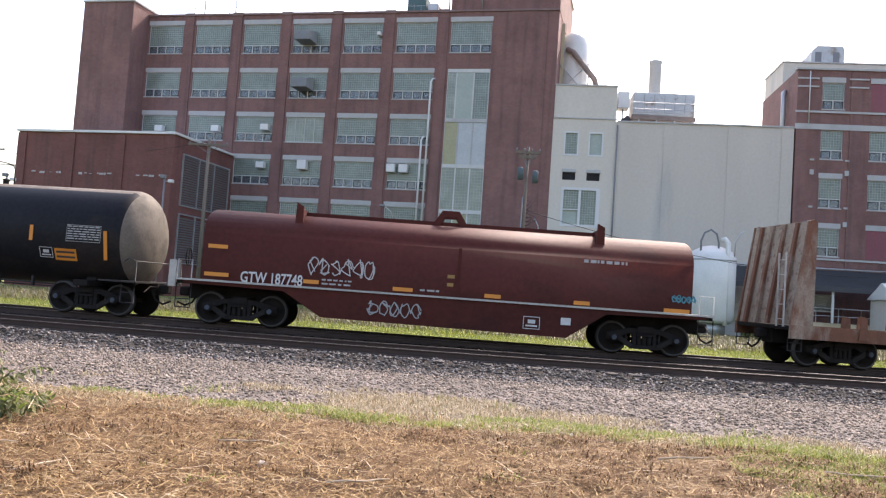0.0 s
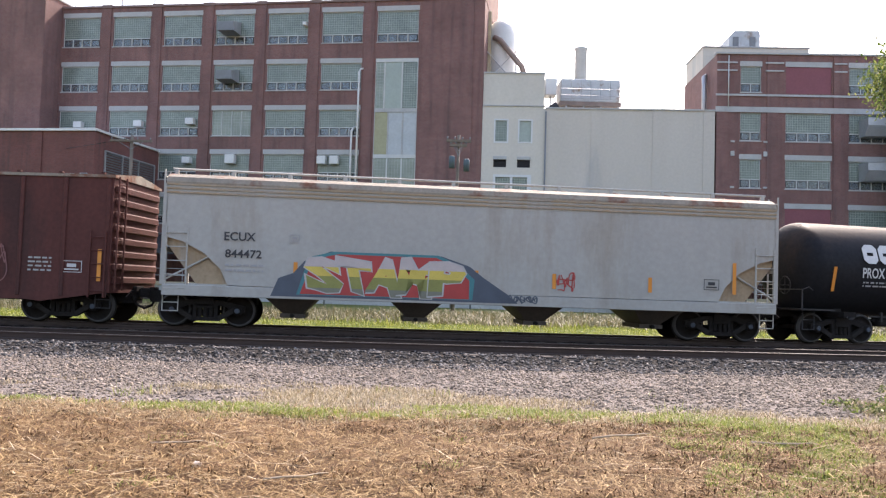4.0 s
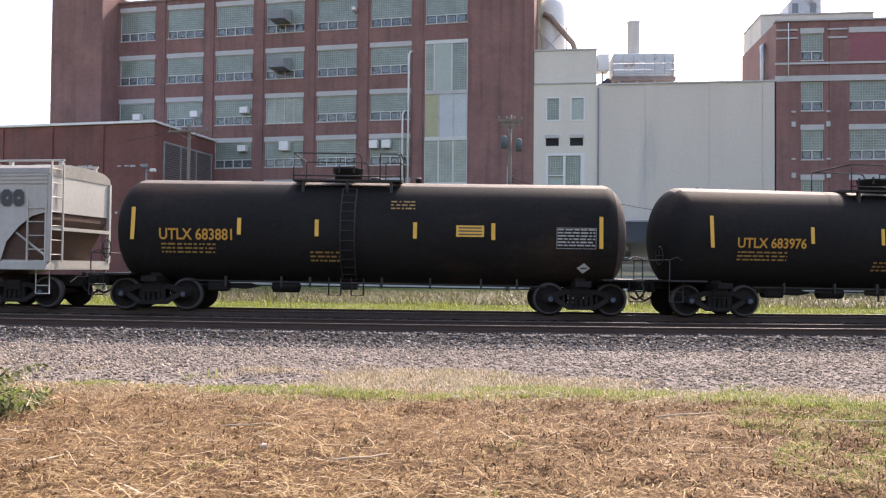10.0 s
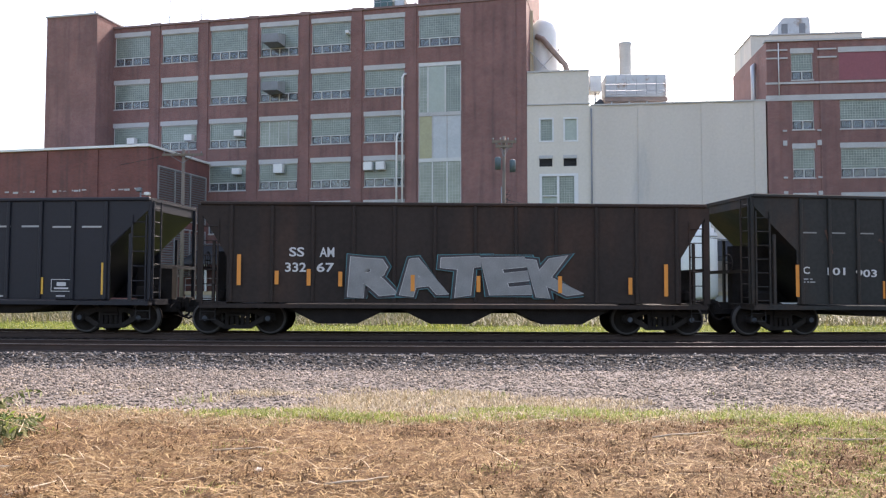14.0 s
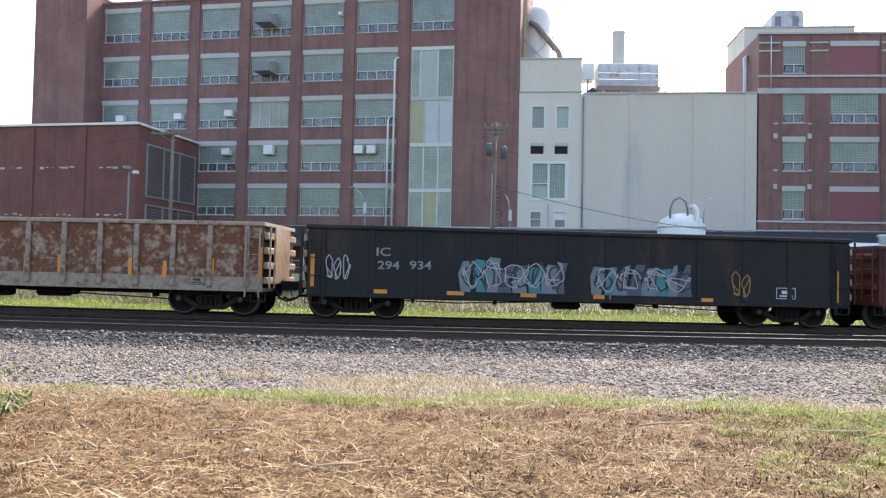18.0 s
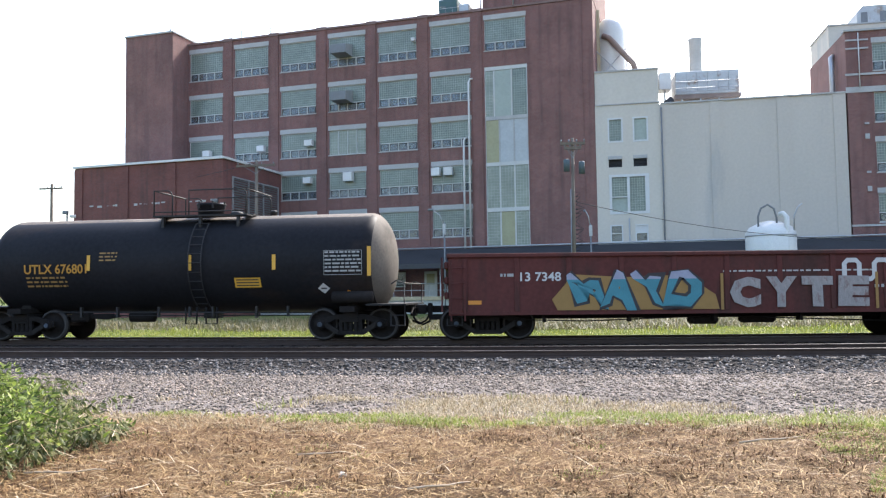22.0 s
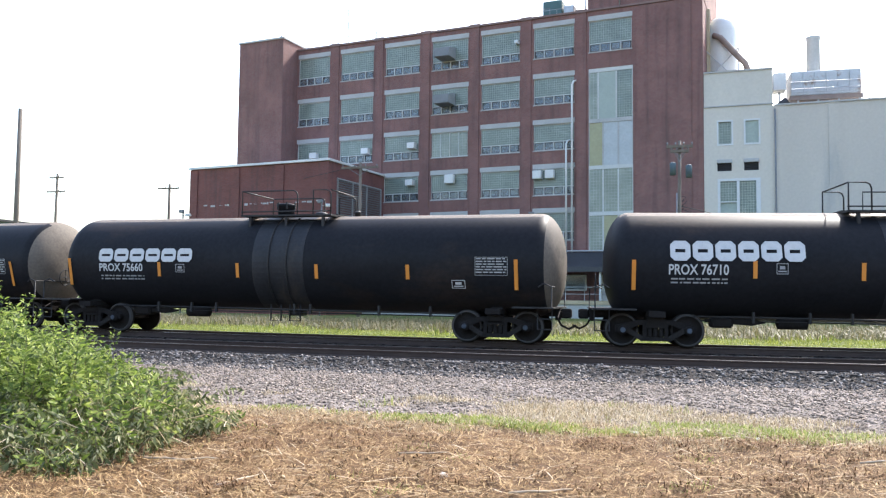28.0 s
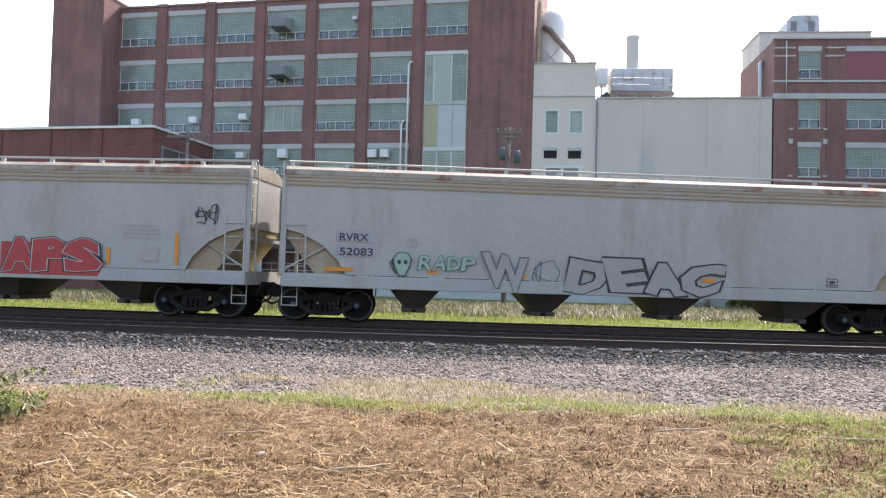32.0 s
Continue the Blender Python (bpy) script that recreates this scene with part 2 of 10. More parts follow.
WHITE_METAL = mat("white_painted_metal", (0.62, 0.62, 0.60), 0.45, var=0.12, scale=0.8, fine=12)
COOLER = mat("rusted_pale_metal", (0.45, 0.47, 0.48), 0.6, 0.2, var=0.2, scale=1.5, fine=14, col2=(0.24, 0.16, 0.10), patch=0.25)
GREEN_METAL = mat("dark_green_metal", (0.05, 0.11, 0.11), 0.5, var=0.2)
LOUVRE = mat("grey_louvre_metal", (0.18, 0.19, 0.20), 0.6, 0.2, var=0.2)
WOOD_POLE = mat("weathered_pole_wood", (0.15, 0.125, 0.10), 0.9, var=0.35, scale=2, fine=30, stretch=(6, 6, 0.4))
ROOFING = mat("dark_canopy_roofing", (0.045, 0.045, 0.048), 0.9, spec=0.15, var=0.2, scale=0.5, fine=6)
TAN = mat("tan_metal", (0.45, 0.37, 0.24), 0.6, var=0.2, scale=0.8, fine=10)
DARKPAINT = mat("dark_fascia_paint", (0.05, 0.05, 0.055), 0.7, var=0.2)
RUST_RED = mat("rusty_red_duct", (0.25, 0.19, 0.16), 0.7, 0.1, var=0.3, scale=1.5)
BLUEGREY = mat("blue_grey_transformer", (0.07, 0.10, 0.115), 0.75, 0.0, var=0.15)
WIRE = mat("black_cable", (0.03, 0.03, 0.03), 0.8, var=0.1)
RAIL_SIDE = mat("rusty_rail_steel", (0.05, 0.032, 0.026), 0.85, 0.1, var=0.3, scale=4, fine=50)
RAIL_TOP = mat("polished_rail_head", (0.34, 0.32, 0.31), 0.3, 1.0, var=0.15)
TIE = mat("creosoted_timber", (0.045, 0.036, 0.030), 0.95, var=0.4, scale=3, fine=40, bump=0.3, rnd=0.3)


# ---- materials of the train ----
BLACK = mat("black_tank_paint", (0.0145, 0.0145, 0.0165), 0.5, var=0.3, scale=0.7, fine=9, col2=(0.030, 0.022, 0.018), patch=0.3, stretch=(0.5, 1.2, 1.2), spec=0.08)
BLACK_DUSTY = mat("dusty_black_tank_paint", (0.0145, 0.0135, 0.0128), 0.72, var=0.3, scale=0.7, fine=9, col2=(0.030, 0.020, 0.015), patch=0.35, stretch=(0.5, 1.2, 1.2), spec=0.07)
GREY_TANK = mat("weathered_grey_tank_paint", (0.060, 0.064, 0.072), 0.6, var=0.3, scale=0.9, fine=12, col2=(0.135, 0.10, 0.075), patch=0.35, stretch=(0.5, 1, 1), spec=0.3)
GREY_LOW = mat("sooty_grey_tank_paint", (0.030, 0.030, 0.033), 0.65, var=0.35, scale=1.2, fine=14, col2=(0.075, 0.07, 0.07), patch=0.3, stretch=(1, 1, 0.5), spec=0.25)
# tank head tones: dirt together with sunlight put into the colour
TANK_END = mat("dusty_tan_tank_end", (0.125, 0.104, 0.082), 0.75, var=0.25, scale=1.5, fine=14, col2=(0.06, 0.05, 0.04), patch=0.3, spec=0.25)
# dust on the crown, made paler to hold the grazing sun's sheen
TANK_TOP = mat("dust_on_tank_top", (0.15, 0.122, 0.098), 0.75, var=0.35, scale=1.2, fine=12, col2=(0.06, 0.046, 0.038), patch=0.3, stretch=(0.4, 1, 1), spec=0.25)
TANK_END_DARK = mat("brown_grimed_tank_end", (0.062, 0.046, 0.037), 0.7, var=0.3, scale=1.5, fine=14, col2=(0.025, 0.02, 0.018), patch=0.35, spec=0.25)
SOOT = mat("sooty_underframe", (0.020, 0.0175, 0.0165), 0.9, 0.0, var=0.35, scale=3, fine=30, spec=0.08)
TRUCK_WORN = mat("dusty_truck_casting", (0.027, 0.0235, 0.0215), 0.85, var=0.35, scale=4, fine=30, spec=0.08)
HUB = mat("dull_blue_bearing_cap", (0.04, 0.052, 0.072), 0.6, var=0.3, scale=8, rnd=0.3)
WHEEL = mat("dark_wheel_steel", (0.019, 0.016, 0.0145), 0.85, 0.0, var=0.3, scale=5, fine=40, spec=0.08)
WHEEL_RIM = mat("worn_wheel_tread", (0.045, 0.040, 0.037), 0.65, 0.1, var=0.2, scale=5, fine=40)
STEEL_BLACK = mat("black_rail_steelwork", (0.022, 0.0205, 0.020), 0.6, var=0.25, scale=2, fine=20, spec=0.3)
HOPPER_GREY = mat("pale_grey_hopper_paint", (0.352, 0.343, 0.315), 0.65, var=0.10, scale=0.5, fine=8, col2=(0.28, 0.25, 0.205), patch=0.12, stretch=(1.5, 1.5, 0.3), spec=0.25)
HOPPER_BARE = mat("bare_grey_letter_fill", (0.315, 0.305, 0.277), 0.65, var=0.12, scale=0.6, fine=8, spec=0.25)
HOPPER_WHITE = mat("white_hopper_paint", (0.345, 0.327, 0.293), 0.65, var=0.10, scale=0.5, fine=8, col2=(0.30, 0.275, 0.235), patch=0.08, stretch=(1.5, 1.5, 0.3), spec=0.25)
HOPPER_TAN = mat("grain_stained_band", (0.315, 0.235, 0.15), 0.7, var=0.2, scale=0.8, fine=10, col2=(0.33, 0.285, 0.235), patch=0.3, stretch=(2, 2, 0.3), spec=0.3)
# rusty tan, kept pale for steel ends that stand in the sun
SLOPE_TAN = mat("rusty_sunlit_tan_steel", (0.27, 0.19, 0.12), 0.7, var=0.25, scale=1.2, fine=14, col2=(0.16, 0.07, 0.035), patch=0.35)
ROOF_RUST = mat("rust_streaked_roof", (0.25, 0.215, 0.17), 0.75, var=0.25, scale=2.5, fine=14, col2=(0.17, 0.075, 0.045), patch=0.35, spec=0.2)
ROOF_GREY = mat("dull_grey_roof", (0.23, 0.22, 0.195), 0.75, var=0.2, scale=1.5, fine=12, spec=0.2)
CHUTE = mat("dirty_chute_steel", (0.082, 0.067, 0.057), 0.75, 0.0, var=0.3, scale=1.5, fine=18, spec=0.25)
CHUTE_GREY = mat("dusty_grey_chute", (0.20, 0.18, 0.16), 0.75, var=0.3, scale=1.2, fine=16, col2=(0.07, 0.06, 0.052), patch=0.2, spec=0.25)
BOX_RED = mat("oxide_red_boxcar_paint", (0.082, 0.0265, 0.0215), 0.7, var=0.25, scale=0.8, fine=10, col2=(0.055, 0.022, 0.019), patch=0.35, stretch=(1.5, 1.5, 0.35), spec=0.25)
CN_RED = mat("brown_red_gondola_paint", (0.090, 0.026, 0.022), 0.7, var=0.25, scale=0.8, fine=10, col2=(0.05, 0.022, 0.018), patch=0.35, stretch=(1.5, 1.5, 0.4), spec=0.25)
COIL_RED = mat("maroon_coil_cover", (0.072, 0.0185, 0.014), 0.65, var=0.25, scale=0.7, fine=8, col2=(0.045, 0.014, 0.012), patch=0.3, stretch=(0.5, 1, 1), spec=0.12)
GON_BLACK = mat("faded_black_gondola_paint", (0.016, 0.0165, 0.0165), 0.7, var=0.3, scale=0.9, fine=12, col2=(0.04, 0.027, 0.021), patch=0.2, stretch=(1.5, 1.5, 0.4), spec=0.25)
HOP_BLACK = mat("faded_black_hopper_paint", (0.0235, 0.0245, 0.0225), 0.7, var=0.3, scale=0.7, fine=10, col2=(0.045, 0.030, 0.022), patch=0.3, stretch=(1.2, 1.2, 0.4), spec=0.25)
HOP_BLUE = mat("clean_blue_black_hopper_paint", (0.011, 0.012, 0.017), 0.55, var=0.15, scale=0.7, fine=10, spec=0.3)
HOP_BROWN = mat("brown_black_hopper_paint", (0.026, 0.019, 0.0155), 0.75, var=0.3, scale=0.8, fine=10, col2=(0.042, 0.025, 0.018), patch=0.3, stretch=(1.2, 1.2, 0.4), spec=0.25)
GON_RUST = mat("rust_eaten_pale_paint", (0.29, 0.225, 0.165), 0.85, var=0.4, scale=11, fine=55, col2=(0.14, 0.063, 0.036), patch=0.82, stretch=(0.75, 1.0, 0.85), bump=0.25, spec=0.15, blend=0.14)
GON_RIB = mat("rust_stained_rib_paint", (0.285, 0.225, 0.17), 0.75, var=0.3, scale=9.0, fine=40, col2=(0.12, 0.05, 0.03), patch=0.36, spec=0.25, blend=0.2)
RUST_ORANGE = mat("orange_rust", (0.15, 0.062, 0.034), 0.85, var=0.35, scale=2.4, fine=25, col2=(0.26, 0.20, 0.15), patch=0.35, stretch=(1, 1, 0.4))
PALE_GREY = mat("pale_grey_ladder_paint", (0.37, 0.355, 0.32), 0.6, var=0.2, scale=2, fine=15, col2=(0.22, 0.13, 0.08), patch=0.1)
ORANGE = mat("orange_reflective_tape", (0.60, 0.22, 0.025), 0.5, var=0.1)
YELLOW = mat("yellow_reflective_tape", (0.60, 0.33, 0.035), 0.5, var=0.1)
WHITE_INK = mat("white_stencil_paint", (0.50, 0.50, 0.49), 0.65, var=0.15, scale=6)
GREY_INK = mat("grey_stencil_paint", (0.30, 0.30, 0.30), 0.6, var=0.15)
BLACK_INK = mat("black_stencil_paint", (0.03, 0.03, 0.035), 0.6, var=0.1)
YELLOW_INK = mat("yellow_stencil_paint", (0.43, 0.21, 0.02), 0.6, var=0.1)
DIM_YELLOW_INK = mat("faded_yellow_stencil_paint", (0.26, 0.15, 0.04), 0.6, var=0.15)
SPRAY_WHITE = mat("white_spray_paint", (0.40, 0.39, 0.375), 0.65, var=0.25, scale=3)
SPRAY_CREAM = mat("cream_spray_paint", (0.42, 0.35, 0.29), 0.65, var=0.2, scale=3)
SPRAY_BLACK = mat("black_spray_paint", (0.02, 0.02, 0.025), 0.5, var=0.2)
SPRAY_LILAC = mat("lilac_spray_paint", (0.215, 0.215, 0.36), 0.65, var=0.25, scale=2)
SPRAY_BLUE = mat("pale_blue_spray_paint", (0.13, 0.165, 0.185), 0.7, var=0.3, scale=2)
SPRAY_CYAN = mat("turquoise_spray_paint", (0.05, 0.205, 0.25), 0.65, var=0.25, scale=2)
SPRAY_RED = mat("red_spray_paint", (0.36, 0.04, 0.035), 0.6, var=0.2, scale=2)
SPRAY_YELLOW = mat("yellow_spray_paint", (0.55, 0.42, 0.08), 0.6, var=0.2, scale=2)
SPRAY_GREEN = mat("green_spray_paint", (0.09, 0.18, 0.06), 0.6, var=0.25, scale=2)
SPRAY_PINK = mat("faded_pink_spray_paint", (0.20, 0.085, 0.08), 0.65, var=0.25, scale=2)
SPRAY_TEAL = mat("teal_outline_paint", (0.04, 0.17, 0.19), 0.6, var=0.2)
SPRAY_SLATE = mat("slate_outline_paint", (0.06, 0.075, 0.10), 0.6, var=0.2)
SPRAY_SILVER = mat("silver_spray_paint", (0.19, 0.193, 0.188), 0.55, 0.1, var=0.3, scale=2)
SPRAY_PALE = mat("pale_rose_spray_paint", (0.44, 0.38, 0.36), 0.65, var=0.15, scale=3)
SPRAY_OLIVE = mat("olive_spray_paint", (0.22, 0.22, 0.06), 0.65, var=0.2, scale=3)
SPRAY_GREY = mat("grey_green_spray_paint", (0.17, 0.17, 0.13), 0.65, var=0.2, scale=3)
SPRAY_SKY = mat("pale_sky_spray_paint", (0.27, 0.285, 0.365), 0.65, var=0.25, scale=3)
SPRAY_CHALK = mat("chalky_worn_white_paint", (0.27, 0.25, 0.24), 0.7, var=0.3, scale=5, fine=30, col2=(0.16, 0.09, 0.08), patch=0.25, stretch=(2, 1, 0.5))
SPRAY_MINT = mat("mint_spray_paint", (0.27, 0.36, 0.27), 0.65, var=0.15, scale=3)
PATCH_BLUE = mat("faded_blue_patch", (0.10, 0.14, 0.20), 0.6, var=0.2, scale=2)
RUST_DARK = mat("dark_brown_rust", (0.06, 0.032, 0.022), 0.85, var=0.3, scale=5, fine=30)
TABLE_INK = mat("dim_white_table_paint", (0.33, 0.33, 0.32), 0.65, var=0.2, scale=6)
FADED_INK = mat("faded_brown_lettering", (0.075, 0.052, 0.045), 0.75, var=0.3, scale=8)
SPRAY_LIME = mat("lime_spray_paint", (0.26, 0.36, 0.08), 0.65, var=0.25, scale=3)
BAND_BLACK = mat("scuffed_black_band", (0.020, 0.020, 0.022), 0.55, var=0.35, scale=1.2, fine=12, col2=(0.045, 0.036, 0.03), patch=0.2, stretch=(1.5, 1, 0.4), spec=0.25)


# ---- helpers to build meshes ----
def part(name, bm, material, parent=None, label="", smooth=False):
    """Links a bmesh as one mesh object, under a thing or part when parent is given."""
    me = bpy.data.meshes.new(name)
    bm.normal_update()
    bm.to_mesh(me)
    bm.free()
    if smooth:
        me.polygons.foreach_set("use_smooth", [True] * len(me.polygons))
    for m in (material if isinstance(material, (list, tuple)) else [material]):
        me.materials.append(m)
    ob = new(name, me)
    if parent is not None:
        ob.parent = parent
    if label:
        ob["label"] = label
    return ob


def share(name, me, parent, m=None, label=""):
    """Another object on a mesh that exists already."""
    ob = new(name, me)
    ob.parent = parent
    if m is not None:
        ob.matrix_basis = m
    if label:
        ob["label"] = label
    return ob


def thing(name, m=None, label="", category="", group="", kind=""):
    ob = new(name)
    ob.empty_display_size = 0.2
    if m is not None:
        ob.matrix_basis = m
    return tagged(ob, label, category, group, kind)


def box(bm, x0, x1, y0, y1, z0, z1, mi=0, bevel=0.0):
    vs = [bm.verts.new(p) for p in ((x0, y0, z0), (x1, y0, z0), (x1, y1, z0), (x0, y1, z0), (x0, y0, z1), (x1, y0, z1), (x1, y1, z1), (x0, y1, z1))]
    fs = [bm.faces.new([vs[i] for i in q]) for q in ((0, 3, 2, 1), (4, 5, 6, 7), (0, 1, 5, 4), (1, 2, 6, 5), (2, 3, 7, 6), (3, 0, 4, 7))]
    for f in fs:
        f.material_index = mi
    if bevel:
        es = list({e for f in fs for e in f.edges})
        bmesh.ops.bevel(bm, geom=es, offset=bevel, segments=1, affect='EDGES', profile=0.5)
    return bm


def boxm(*a, **k):
    return box(bmesh.new(), *a, **k)


def tube(bm, pts, r, n=8, cap=True, mi=0):
    """A round bar through points; r is one radius or one for each point."""
    pts = [Vector(p) for p in pts]
    rs = r if isinstance(r, (list, tuple)) else [r] * len(pts)
    rings = []
    up = None
    for i, p in enumerate(pts):
        d = (pts[min(i + 1, len(pts) - 1)] - pts[max(i - 1, 0)]).normalized()
        if up is None:
            up = Vector((0, 0, 1)) if abs(d.z) < 0.9 else Vector((1, 0, 0))
        a = d.cross(up).normalized()
        b = a.cross(d).normalized()
        up = b
        rings.append([bm.verts.new(p + a * (rs[i] * math.cos(2 * math.pi * j / n)) + b * (rs[i] * math.sin(2 * math.pi * j / n))) for j in range(n)])
    for A, B in zip(rings, rings[1:]):
        for j in range(n):
            f = bm.faces.new((A[j], B[j], B[(j + 1) % n], A[(j + 1) % n]))
            f.smooth = True
            f.material_index = mi
    if cap:
        for q in (rings[0][::-1], rings[-1]):
            f = bm.faces.new(q)
            f.material_index = mi
    return bm


def tubem(pts, r, n=8, **k):
    bm = tube(bmesh.new(), pts, r, n, **k)
    bmesh.ops.recalc_face_normals(bm, faces=bm.faces[:])
    return bm


def prism(bm, poly, y0, y1, mi=0):
    """A polygon in x, z pushed from y0 to y1."""
    a = [bm.verts.new((x, y0, z)) for x, z in poly]
    b = [bm.verts.new((x, y1, z)) for x, z in poly]
    fs = [bm.faces.new(a), bm.faces.new(b[::-1])]
    for i in range(len(poly)):
        j = (i + 1) % len(poly)
        fs.append(bm.faces.new((a[j], a[i], b[i], b[j])))
    for f in fs:
        f.material_index = mi
    bmesh.ops.recalc_face_normals(bm, faces=fs)
    return bm


def revolve(bm, prof, axis='X', n=32, mi=0, smooth=True):
    """Rings of (position along the axis, radius) round the axis."""
    rings = []
    for p, r in prof:
        ring = []
        for j in range(n):
            a = 2 * math.pi * j / n
            c, s = r * math.cos(a), r * math.sin(a)
            ring.append(bm.verts.new((p, c, s) if axis == 'X' else (s, p, c) if axis == 'Y' else (c, s, p)))
        rings.append(ring)
    fs = []
    for A, B in zip(rings, rings[1:]):
        for j in range(n):
            f = bm.faces.new((A[j], A[(j + 1) % n], B[(j + 1) % n], B[j]))
            f.smooth = smooth
            f.material_index = mi
            fs.append(f)
    for ring in (rings[0], rings[-1]):
        f = bm.faces.new(ring)
        f.material_index = mi
        fs.append(f)
    bmesh.ops.recalc_face_normals(bm, faces=fs)
    return bm


# ---- ground ----
BEND_X = np.linspace(-130, 130, 2601)
_slope = np.where(BEND_X < -26, np.interp(BEND_X, (-80, -26), (0, -0.1318)), np.where(BEND_X > 18, np.interp(BEND_X, (18, 70), (0.2378, 0)), 0.0866 + 0.0084 * BEND_X))
BEND_Y = np.concatenate(([0.0], np.cumsum((_slope[1:] + _slope[:-1]) * 0.05)))
BEND_Y -= np.interp(0, BEND_X, BEND_Y)
BEND_S = np.concatenate(([0.0], np.cumsum(np.hypot(np.diff(BEND_X), np.diff(BEND_Y)))))
BEND_S -= np.interp(0, BEND_X, BEND_S)
GRADE = -0.0045


def bend(x):
    """How far the tracks have swung away from the bank at x."""
    return np.interp(x, BEND_X, BEND_Y)


def swung(x, y):
    """A place laid out along the tracks -> its y in the world."""
    return y + bend(x) * np.clip((y - 13) / 4, 0, 1) * np.clip((62 - y) / 30, 0, 1)


def rail_z(x):
    """The tracks fall gently along the way."""
    return GRADE * np.clip(x, -40, 40)


def ground_height(x, y):
    """The lie of the land across the tracks."""
    o = float(bend(x))
    e = y
    if y > 13:
        e = (y + 13 * o / 4) / (1 + o / 4)
        if e > 17:
            e = y - o
    fall = float(rail_z(x)) * min(1.0, max(0.0, (e - 13) / 4)) * min(1.0, max(0.0, (45 - e) / 15))
    prof = ((-400, -0.35), (0, -0.21), (9.0, -0.21), (10.4, -0.27), (16.6, -0.36), (17.4, -0.33), (18.1, -0.19), (25.7, -0.19), (26.8, -0.32), (30, -0.30), (60, -0.25), (8000, -0.25))
    for (a, za), (b, zb) in zip(prof, prof[1:]):
        if a <= e <= b:
            z = za + (zb - za) * (e - a) / (b - a)
            if 2.0 < y < 16.0 and abs(x) < 14:
                f = min(1.0, (y - 2.0) / 1.5) * (1.0 if y < 9.3 else max(0.25, 1 - (y - 9.3)))
                z += f * (0.03 * noise.noise((x * 1.1, y * 1.1, 3)) + 0.022 * noise.noise((x * 3.3, y * 3.3, 8)) + 0.012 * noise.noise((x * 8.0, y * 8.0, 5)))
            return z + fall
    return -0.3


GRASSY = ground_mat("mown_grass", ((0.0, (0.045, 0.065, 0.015)), (0.35, (0.085, 0.115, 0.025)), (0.7, (0.14, 0.155, 0.045)), (1.0, (0.19, 0.17, 0.08))))
DRY = ground_mat("dry_cut_grass", ((0.0, (0.030, 0.017, 0.010)), (0.35, (0.105, 0.058, 0.033)), (0.65, (0.18, 0.105, 0.052)), (1.0, (0.29, 0.195, 0.10))), (0.5, 5.0, 45.0), 0.9, 0.04)
GRAVEL = ground_mat("grey_gravel", ((0.0, (0.10, 0.082, 0.070)), (0.4, (0.165, 0.137, 0.117)), (0.7, (0.235, 0.20, 0.178)), (1.0, (0.34, 0.295, 0.262))), (0.35, 8.0, 60.0), 0.9, 0.04)
BALLAST = ground_mat("oily_ballast", ((0.0, (0.012, 0.010, 0.009)), (0.5, (0.03, 0.025, 0.022)), (1.0, (0.07, 0.058, 0.052))), (0.5, 9.0, 55.0), 0.9, 0.05)


def build_ground():
    ys = [-400, -60, -10, 0, 2, 3.5] + [3.65 + 0.15 * i for i in range(43)] + [10.25, 10.6, 11.0, 11.5, 12, 13, 14, 16, 16.6, 17.0, 17.4, 17.7, 18.1, 19, 20, 21, 22, 23, 24, 25, 25.7, 26.2, 26.8, 28, 30, 34, 40, 48, 60, 90, 200, 800, 4000]
    xs = [-4000, -800, -200, -90, -60] + [-45 + 1.5 * i for i in range(24)] + [-9.75 + 0.15 * i for i in range(110)] + [7.5 + 1.5 * i for i in range(26)] + [60, 90, 200, 800, 4000]
    bm = bmesh.new()
    grid = [[bm.verts.new((x, swung(x, y), ground_height(x, swung(x, y)) + (0.03 * noise.noise((x * 0.7, y * 0.7, 3)) if 27 < y < 60 else 0))) for x in xs] for y in ys]
    for j in range(len(ys) - 1):
        yc = (ys[j] + ys[j + 1]) / 2
        k = 1 if yc < 9.9 else 2 if yc < 17.2 else 3 if yc < 26.3 else 0
        for i in range(len(xs) - 1):
            f = bm.faces.new((grid[j][i], grid[j][i + 1], grid[j + 1][i + 1], grid[j + 1][i]))
            f.material_index = k
            f.smooth = True
    return tagged(part("ground", bm, [GRASSY, DRY, GRAVEL, BALLAST]), "dry cut grass, pale gravel and dark ballast ground", "ground", kind="structure")


build_ground()

# ---- tracks ----
NEAR_Y, FAR_Y = 19.30, 24.15  # centre lines


def build_rail(name, y):
    bm = bmesh.new()
    prof = ((-0.07, -0.17), (0.07, -0.17), (0.07, -0.155), (0.012, -0.14), (0.012, -0.045), (0.036, -0.03), (0.036, -0.004), (0.030, 0.0), (-0.030, 0.0), (-0.036, -0.004), (-0.036, -0.03), (-0.012, -0.045), (-0.012, -0.14), (-0.07, -0.155))
    xs = [-420, -130] + [-80 + 2.0 * i for i in range(81)] + [130, 420]
    rings = [[bm.verts.new((x, y + p + bend(x), z + rail_z(x))) for p, z in prof] for x in xs]
    for a, b in zip(rings, rings[1:]):
        for i in range(len(prof)):
            j = (i + 1) % len(prof)
            f = bm.faces.new((a[i], a[j], b[j], b[i]))
            f.material_index = 1 if i == 7 else 0
    bmesh.ops.recalc_face_normals(bm, faces=bm.faces[:])
    return tagged(part(name, bm, [RAIL_SIDE, RAIL_TOP]), "rusty steel rail with a polished head on timber ties", "rail", group="rails", kind="structure")


